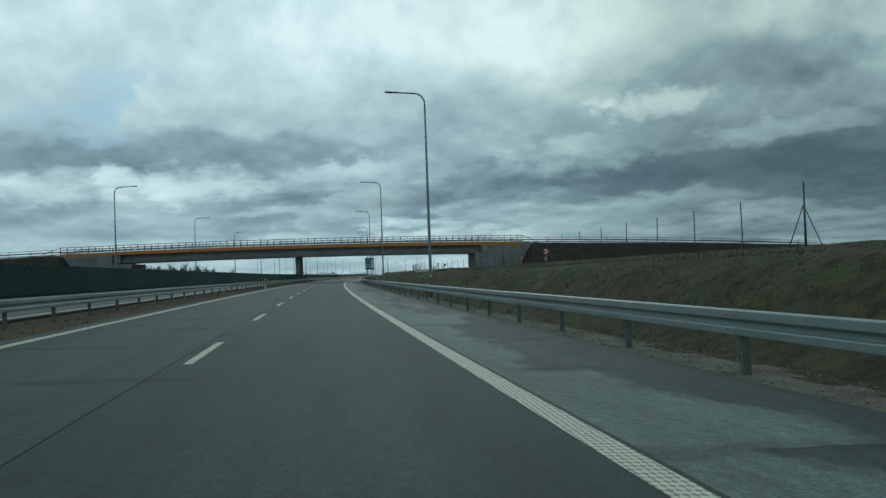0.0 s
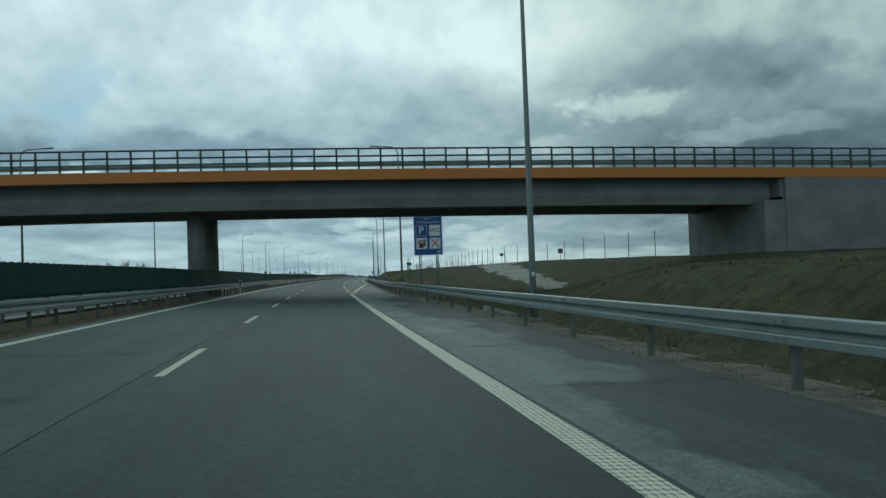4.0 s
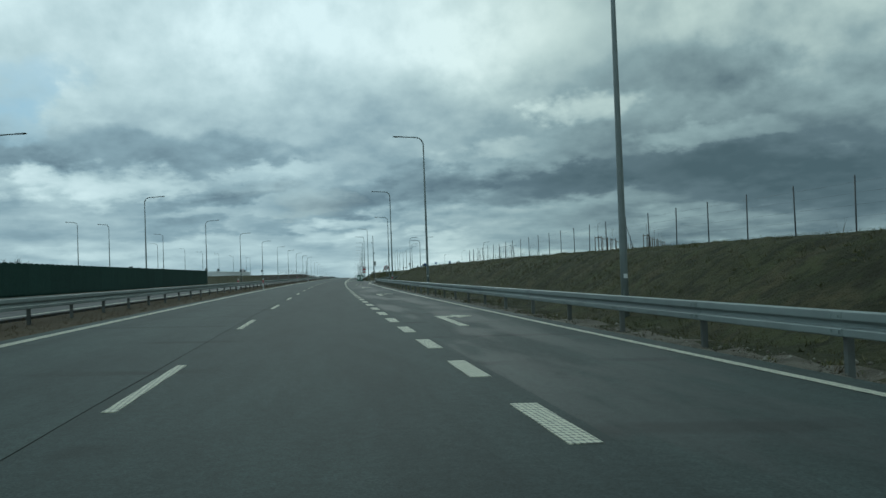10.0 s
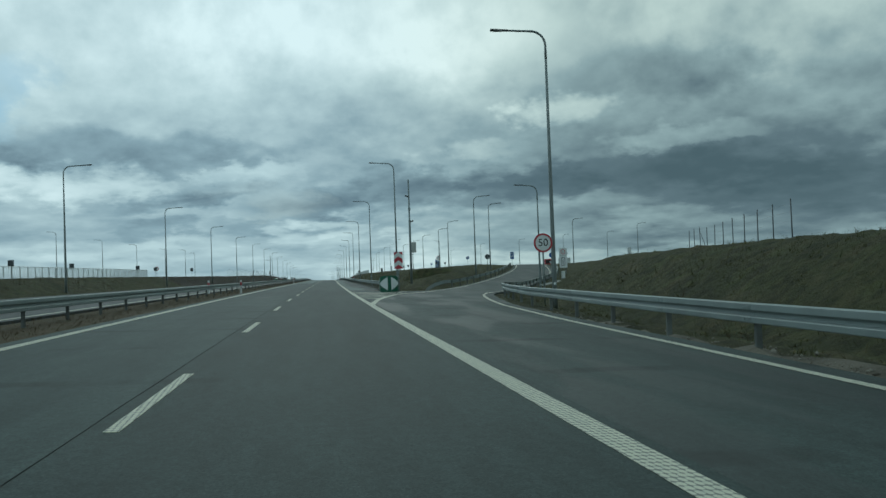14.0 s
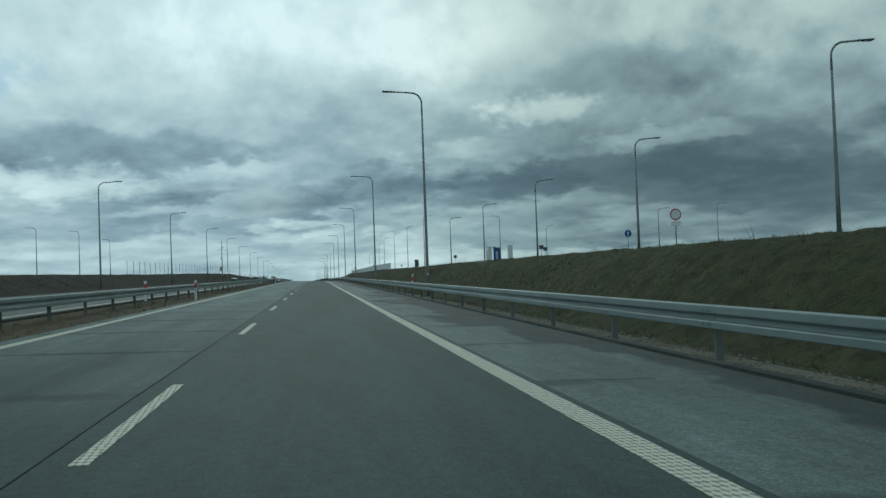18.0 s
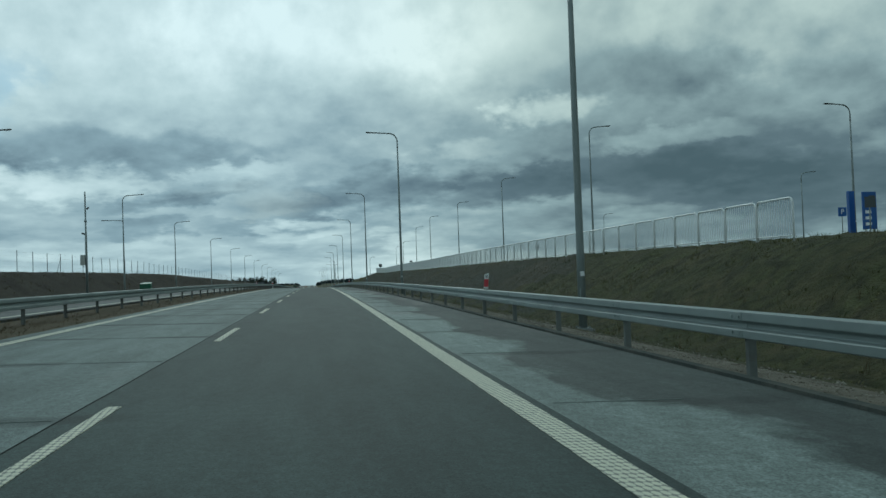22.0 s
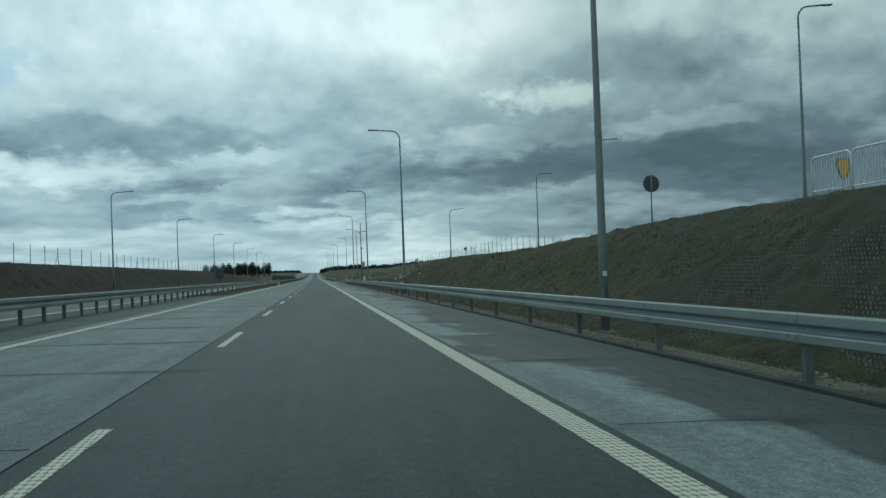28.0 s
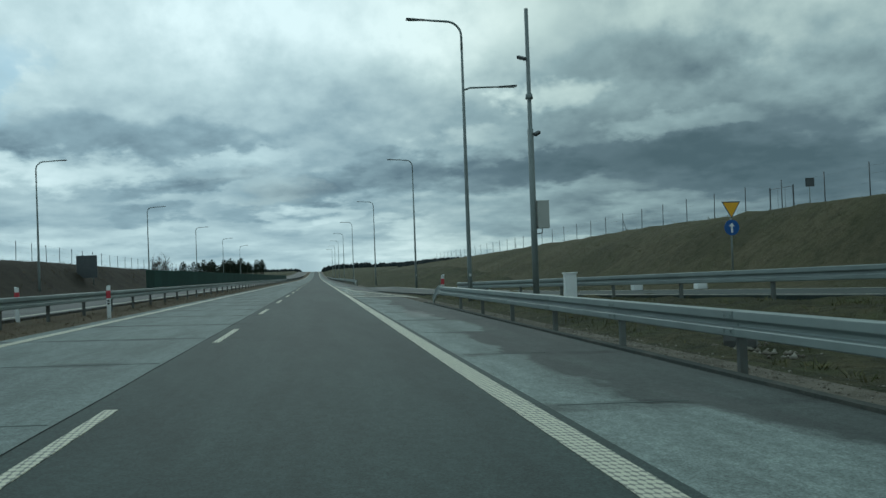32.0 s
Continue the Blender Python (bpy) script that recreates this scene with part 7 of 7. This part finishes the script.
blades("bank_grass", *scatter(78000, -10, 1015, 7.7, 15.5, lambda s, d: off_ramps(s, d) & patchy(s, d) & ~((s > 705) & (s < 872) & (d > 9.4) & (d < 14.6) & (rng.uniform(0, 1, len(s)) > np.where((d > 10.6) & (s < 800), 0.6, 0.10)))), 0.05, 0.17, 0.008, M_BLADE, "short mossy winter grass on the cut bank", rng)
def tussocks(n, s0, s1, d0, d1, per, label):
    """Matted clumps of longer grass that hang down the slope."""
    s, d = scatter(n, s0, s1, d0, d1, lambda a, b: off_ramps(a, b) & patchy(a, b, 0.5, 0.5) & ~((a > 700) & (a < 872) & (b > 9.3)))
    c = to_world(s, d, ground_z(s, d))
    size = np.repeat(rng.uniform(0.06, 0.17, len(s)), per)
    k = len(size)
    a, r = rng.uniform(0, 2 * np.pi, k), size * np.sqrt(rng.uniform(0, 1, k))
    b = np.repeat(c, per, 0) + np.stack([r * np.cos(a), r * np.sin(a), 0.5 * (size - r)], -1)
    t = a + rng.normal(0, 0.5, k)
    tip = b + np.stack([size * 0.6 * np.cos(t), size * 0.6 * np.sin(t), size * rng.uniform(-0.05, 0.3, k)], -1)
    w = rng.uniform(0.006, 0.014, k)[:, None] * np.stack([-np.sin(t), np.cos(t), 0 * t], -1)
    v = np.stack([b - w, b + w, tip], 1)
    v[:, :2, 2] -= 0.04
    tagged(new("tussocks", soup("tussocks", v.reshape(-1, 3), np.arange(3 * k).reshape(-1, 3), M_TUFT)), label, "grass", kind="stuff")


tussocks(20000, -10, 1015, 7.9, 16, 14, "matted tussocks of winter grass on the cut bank")
blades("plateau_grass", *scatter(30000, 0, 1040, 13.5, 32, lambda s, d: off_ramps(s, d) & patchy(s, d, 0.2)), 0.06, 0.22, 0.012, M_BLADE, "short winter grass on top of the bank", rng)
blades("median_grass", *scatter(26000, -10, 1050, -7.1, -4.2, lambda s, d: (s < 812) | (s > 909)), 0.03, 0.10, 0.008, M_DRY, "short dry brown grass in the median", rng)
blades("far_bank_grass", *scatter(22000, 330, 1150, -26, -18.2, lambda s, d: patchy(s, d)), 0.06, 0.20, 0.016, M_DRY, "dry grass on the bank across the road", rng)
blades("tall_weeds", *scatter(2600, 0, 1010, 7.6, 14.5, lambda s, d: off_ramps(s, d) & patchy(s, d, 0.5, 0.7)), 0.25, 0.5, 0.006, M_DRY, "thin dry weed stalks on the verge", rng, 0.35, 5)


# ---- gravel chips on the verge ----
def chips(n, s0, s1, dlo, dhi, smin, smax, name, label):
    s = rng.uniform(s0, s1, n)
    lo, hi = dlo(s), dhi(s)
    d = lo + (hi - lo) * rng.beta(1.2, 1.6, n)
    c = to_world(s, d, ground_z(s, d))
    r = smin + (smax - smin) * rng.beta(1, 3.5, n)
    octa = np.array([(1, 0, 0), (0, 1, 0), (-1, 0, 0), (0, -1, 0), (0, 0, 1), (0, 0, -1)], float)
    v = octa[None] * rng.uniform(0.6, 1.3, (n, 6, 1)) * r[:, None, None]
    a = rng.uniform(0, 6.28, n)
    x, y = v[..., 0] * np.cos(a)[:, None] - v[..., 1] * np.sin(a)[:, None], v[..., 0] * np.sin(a)[:, None] + v[..., 1] * np.cos(a)[:, None]
    v = np.stack([x, y, v[..., 2] * 0.7], -1) + c[:, None] + (0, 0, 0.004)
    f = np.array([(0, 1, 4), (1, 2, 4), (2, 3, 4), (3, 0, 4), (1, 0, 5), (2, 1, 5), (3, 2, 5), (0, 3, 5)])
    t = (f[None] + 6 * np.arange(n)[:, None, None]).reshape(-1, 3)
    tagged(new(name, soup(name, v.reshape(-1, 3), t, M_CHIPS)), label, "gravel", kind="stuff")


edge_at = lambda s: np.where(s > 498, 6.45, np.interp(s, [175, 250, 432, 498], [6.3, 7.3, 7.35, 7.35]))
chips(26000, -10, 440, edge_at, lambda s: edge_at(s) + 1.5, 0.008, 0.05, "verge_gravel", "brown gravel and soil crumbs along the road edge")
chips(34000, 500, 1012, edge_at, lambda s: edge_at(s) + 1.3, 0.008, 0.05, "verge_gravel", "pale gravel and soil crumbs below the guard rail")
chips(700, 176, 460, lambda s: edge_at(s) + 0.2, lambda s: edge_at(s) + 1.9, 0.04, 0.12, "loose_stones", "loose stones and broken concrete on the verge")
chips(60, 979.5, 982.0, lambda s: 8.1 + 0 * s, lambda s: 9.1 + 0 * s, 0.04, 0.10, "loose_stones", "field stones around the ditch")


# ---- geocell blocks on the steep bank ----
def geocells(s0, s1):
    us, vs = np.arange(s0, s1, 0.135), np.arange(0.02, 1.0, 0.0205)
    S, V = np.meshgrid(us, vs, indexing="ij")
    S = S + (np.arange(len(vs)) % 2)[None, :] * 0.0675
    dc = np.interp(S, [r[0] for r in RIGHT_BANK], [r[1] for r in RIGHT_BANK])
    D = 9.35 + (dc - 9.35) * V
    S, D, V = S.ravel(), D.ravel(), V.ravel()
    ragged = 0.5 + 0.3 * np.sin(S * 0.21 + 1.3 * np.sin(D * 1.1)) + 0.2 * np.sin(D * 2.3 + S * 0.07)
    bare = ragged > np.interp(S, [s0, s0 + 25, s1 - 10, s1], [0.75, 0.0, -0.1, 0.75]) + np.interp(S, [740, 830], [0.75, 0.0]) * np.clip(V - 0.30, 0, 0.5) / 0.3
    keep = bare & (rng.uniform(0, 1, len(S)) > 0.05)
    S, D = S[keep] + rng.normal(0, 0.008, keep.sum()), D[keep] + rng.normal(0, 0.006, keep.sum())
    n = len(S)
    z0, z1 = ground_z(S, D), ground_z(S, D + 0.1)
    sl = (z1 - z0) / 0.1
    # an upright lip with a wedge of earth behind it
    w, dep, ht = 0.030, 0.030, rng.uniform(0.032, 0.052, n)
    pts = []
    for ds, dd, up in ((-w, 0, 0), (w, 0, 0), (w, 0.02, 1), (-w, 0.02, 1), (w * 0.8, dep, 0.9), (-w * 0.8, dep, 0.9)):
        pts.append(to_world(S + ds, D + dd, z0 + sl * dd - 0.012 + up * ht))
    v = np.stack(pts, 1)
    f = np.array([(0, 1, 2), (0, 2, 3), (3, 2, 4), (3, 4, 5), (1, 4, 2), (0, 3, 5)])
    t = (f[None] + 6 * np.arange(n)[:, None, None]).reshape(-1, 3)
    tagged(new("geocell_blocks", soup("geocell_blocks", v.reshape(-1, 3), t, M_CELLS)), "grey honeycomb blocks that hold the steep bank", "slope blocks", kind="stuff")


geocells(698, 884)


# ---- trees ----
def branch(bm, a, direction, length, r, depth, rnd):
    d = direction.normalized()
    mid = a + d * length * 0.5 + Vector((rnd.uniform(-1, 1), rnd.uniform(-1, 1), rnd.uniform(0, 1))) * length * 0.06
    b = a + d * length
    tube(bm, [a, mid, b], [r, r * 0.75, r * 0.4], 5 if r > 0.02 else 3, caps=False)
    return b, mid


def bare_tree(height, seed, spread=0.55):
    """A leafless tree or shrub: a forked trunk with limbs, and a crown of fine twigs."""
    rnd = random.Random(seed)
    g = empty("bare_tree", None, "leafless grey-brown tree with fine twigs", "tree", "bare trees")
    trunk, crown = bmesh.new(), bmesh.new()
    stems = []
    for _ in range(rnd.randint(2, 4)):
        dirn = Vector((rnd.uniform(-0.3, 0.3), rnd.uniform(-0.3, 0.3), 1))
        a = Vector((rnd.uniform(-0.15, 0.15), rnd.uniform(-0.15, 0.15), -0.2))
        tip, mid = branch(trunk, a, dirn, height * rnd.uniform(0.55, 0.8), 0.012 * height, 0, rnd)
        stems.append((a, tip))
    ends = []
    for a, b in stems:
        for k in range(9):
            u = rnd.uniform(0.25, 1.0)
            p = a.lerp(b, u)
            dirn = Vector((rnd.uniform(-1, 1), rnd.uniform(-1, 1), rnd.uniform(0.4, 1.4)))
            tip, mid = branch(trunk, p, dirn, height * spread * rnd.uniform(0.25, 0.55), 0.005 * height, 1, rnd)
            ends += [(p, tip)]
    for p, q in ends:
        for k in range(20):
            s = p.lerp(q, rnd.uniform(0.3, 1.0))
            dirn = Vector((rnd.uniform(-1, 1), rnd.uniform(-1, 1), rnd.uniform(0.1, 1.5)))
            branch(crown, s, dirn, height * rnd.uniform(0.06, 0.17), 0.0027 * height, 2, rnd)
    part("trunk", trunk, M_BARK, g)
    part("crown", crown, M_BARK, g, "fine bare twigs")
    return g


def scatter_trees(kinds, places):
    used = set()
    for i, (s, d, scale) in enumerate(places):
        k = kinds[i % len(kinds)]
        m = on_road(s, d, gz(s, d), random.uniform(0, 360))
        ob = k if id(k) not in used else copy_thing(k, m)
        used.add(id(k))
        ob.matrix_basis = m @ Matrix.Diagonal((scale, scale, scale, 1))


rt = random.Random(3)
shrubs = [bare_tree(5.5, 1, 0.8), bare_tree(6.5, 2, 0.7), bare_tree(4.5, 5, 0.9)]
places = []
for i in range(10):
    s = rt.uniform(300, 560)
    places.append((s, rt.uniform(-95, -66), rt.uniform(0.6, 1.15)))
for i in range(16):
    places.append((rt.uniform(230, 330), rt.uniform(-100, -72), rt.uniform(0.7, 1.2)))
for i in range(4):
    places.append((rt.uniform(1186, 1202), rt.uniform(-37, -34.5), rt.uniform(0.7, 1.0)))
scatter_trees(shrubs, places)
copse = [bare_tree(15, 41, 0.5), bare_tree(17, 42, 0.5), bare_tree(13, 43, 0.6)]
scatter_trees(copse, [(rt.uniform(715, 800), rt.uniform(-228, -156), rt.uniform(0.7, 1.05)) for i in range(46)])


def pine(height, seed):
    """A pine: a straight tapered trunk with whorls of branches that carry many small clumps of needles."""
    rnd = random.Random(seed)
    g = empty("pine_tree", None, "dark green pine at the edge of a wood", "tree", "pines of the wood")
    bm = bmesh.new()
    tube(bm, [(0, 0, -0.3), (0.05, 0, height * 0.5), (0, 0.05, height)], [0.02 * height, 0.014 * height, 0.004 * height], 7)
    part("trunk", bm, M_BARK, g)
    bm = bmesh.new()
    for i in range(170):
        u = rnd.uniform(0.22, 1.0)
        z = height * u
        reach = height * 0.30 * (1.12 - u) ** 0.45 * rnd.uniform(0.25, 1.0)
        a = rnd.uniform(0, 6.283)
        c = Vector((reach * math.cos(a), reach * math.sin(a), z + rnd.uniform(-0.2, 0.2)))
        r = height * rnd.uniform(0.025, 0.055)
        for _ in range(5):
            n1 = Vector((rnd.uniform(-1, 1), rnd.uniform(-1, 1), rnd.uniform(-0.5, 0.8))) * r
            n2 = Vector((rnd.uniform(-1, 1), rnd.uniform(-1, 1), rnd.uniform(-0.5, 0.8))) * r
            bm.faces.new([bm.verts.new(c + n1), bm.verts.new(c + n2), bm.verts.new(c - n1 * 0.4 - n2 * 0.4)])
    part("crown", bm, M_PINE, g, "clumps of dark needles")
    return g


pines = [pine(13, 21), pine(15, 22), pine(11.5, 23)]
places = []
for i in range(120):
    places.append((rt.uniform(1500, 1700), rt.uniform(-82, -37), rt.uniform(0.5, 0.8)))
scatter_trees(pines, places)


def far_wood(name, s, d0, d1, height, n, depth, label):
    """A wood on the horizon: very many narrow, uneven treetops standing behind one another."""
    k = n
    dd = rng.uniform(d0, d1, k)
    sv = s + rng.uniform(0, depth, k)
    base = to_world(sv, dd, ground_z(sv, dd)) - (0, 0, 3.0)
    h = height * (0.75 + 0.2 * np.sin(dd * 0.013) + 0.12 * np.sin(dd * 0.051)) * rng.uniform(0.75, 1.15, k) + 3
    w = rng.uniform(2.0, 5.0, k)
    m = 5
    v = np.empty((k, m + 1, 3))
    ang = np.linspace(0, 2 * np.pi, m, endpoint=False)
    for i, a in enumerate(ang):
        rr = w * rng.uniform(0.7, 1.2, k)
        v[:, i] = base + np.stack([rr * np.cos(a), rr * np.sin(a), h * rng.uniform(0.45, 0.75, k)], -1)
    v[:, m] = base + np.stack([0 * h, 0 * h, h], -1)
    low = v[:, :m].copy()
    low[:, :, 2] = base[:, None, 2]
    allv = np.concatenate([v, low], 1)
    f = [(i, (i + 1) % m, m) for i in range(m)]
    for i in range(m):
        j = (i + 1) % m
        f += [(m + 1 + i, m + 1 + j, j), (m + 1 + i, j, i)]
    f = np.array(f)
    t = (f[None] + (2 * m + 1) * np.arange(k)[:, None, None]).reshape(-1, 3)
    tagged(new(name, soup(name, allv.reshape(-1, 3), t, M_FAR)), label, "wood", kind="stuff")


far_wood("far_wood", 1960, -900, -19, 6, 1700, 140, "dark wood along the horizon ahead")
far_wood("far_wood", 1930, 9, 900, 6, 1700, 160, "dark wood along the horizon on the rise")
far_wood("far_wood", 1480, 62, 420, 5, 1300, 160, "dark wood behind the fields beyond the entry")


# ---- staked saplings at the rest area ----
def sapling(seed):
    rnd = random.Random(seed)
    g = empty("staked_sapling", None, "young bare tree tied between three timber stakes", "tree", "staked saplings")
    bm = bmesh.new()
    tube(bm, [(0, 0, -0.1), (0.02, 0, 1.4), (0, 0.03, 2.7)], [0.016, 0.012, 0.005], 6)
    tr = part("trunk", bm, M_BARK, g)
    bm = bmesh.new()
    for i in range(26):
        z = rnd.uniform(1.3, 2.9)
        branch(bm, Vector((0, 0, z)), Vector((rnd.uniform(-1, 1), rnd.uniform(-1, 1), 1.6)), rnd.uniform(0.25, 0.7), 0.003, 2, rnd)
    part("twigs", bm, M_BARK, g)
    for k in range(3):
        a = 2.094 * k
        bm = bmesh.new()
        tube(bm, [(0.35 * math.cos(a), 0.35 * math.sin(a), -0.3), (0.35 * math.cos(a), 0.35 * math.sin(a), 1.65)], 0.04, 7)
        part("stake", bm, M_TIMBER, g)
    for k in range(3):
        a, b = 2.094 * k, 2.094 * (k + 1)
        bm = bmesh.new()
        tube(bm, [(0.35 * math.cos(a), 0.35 * math.sin(a), 1.5), (0.35 * math.cos(b), 0.35 * math.sin(b), 1.5)], 0.03, 6)
        part("cross_bar", bm, M_TIMBER, g)
    return g


kinds = [sapling(31), sapling(32)]
places = [(384, 26.9, 0.95), (389.7, 29.4, 0.9), (395.4, 31.9, 0.9), (403.1, 35.1, 0.9), (410.9, 38.3, 0.95), (420.5, 42.3, 0.9), (388.2, 33.1, 0.95), (394, 35.5, 0.9), (400.7, 38.5, 0.9), (408.4, 41.8, 0.9), (418, 45.8, 0.95), (427.8, 49.7, 0.9)]
scatter_trees(kinds, places)
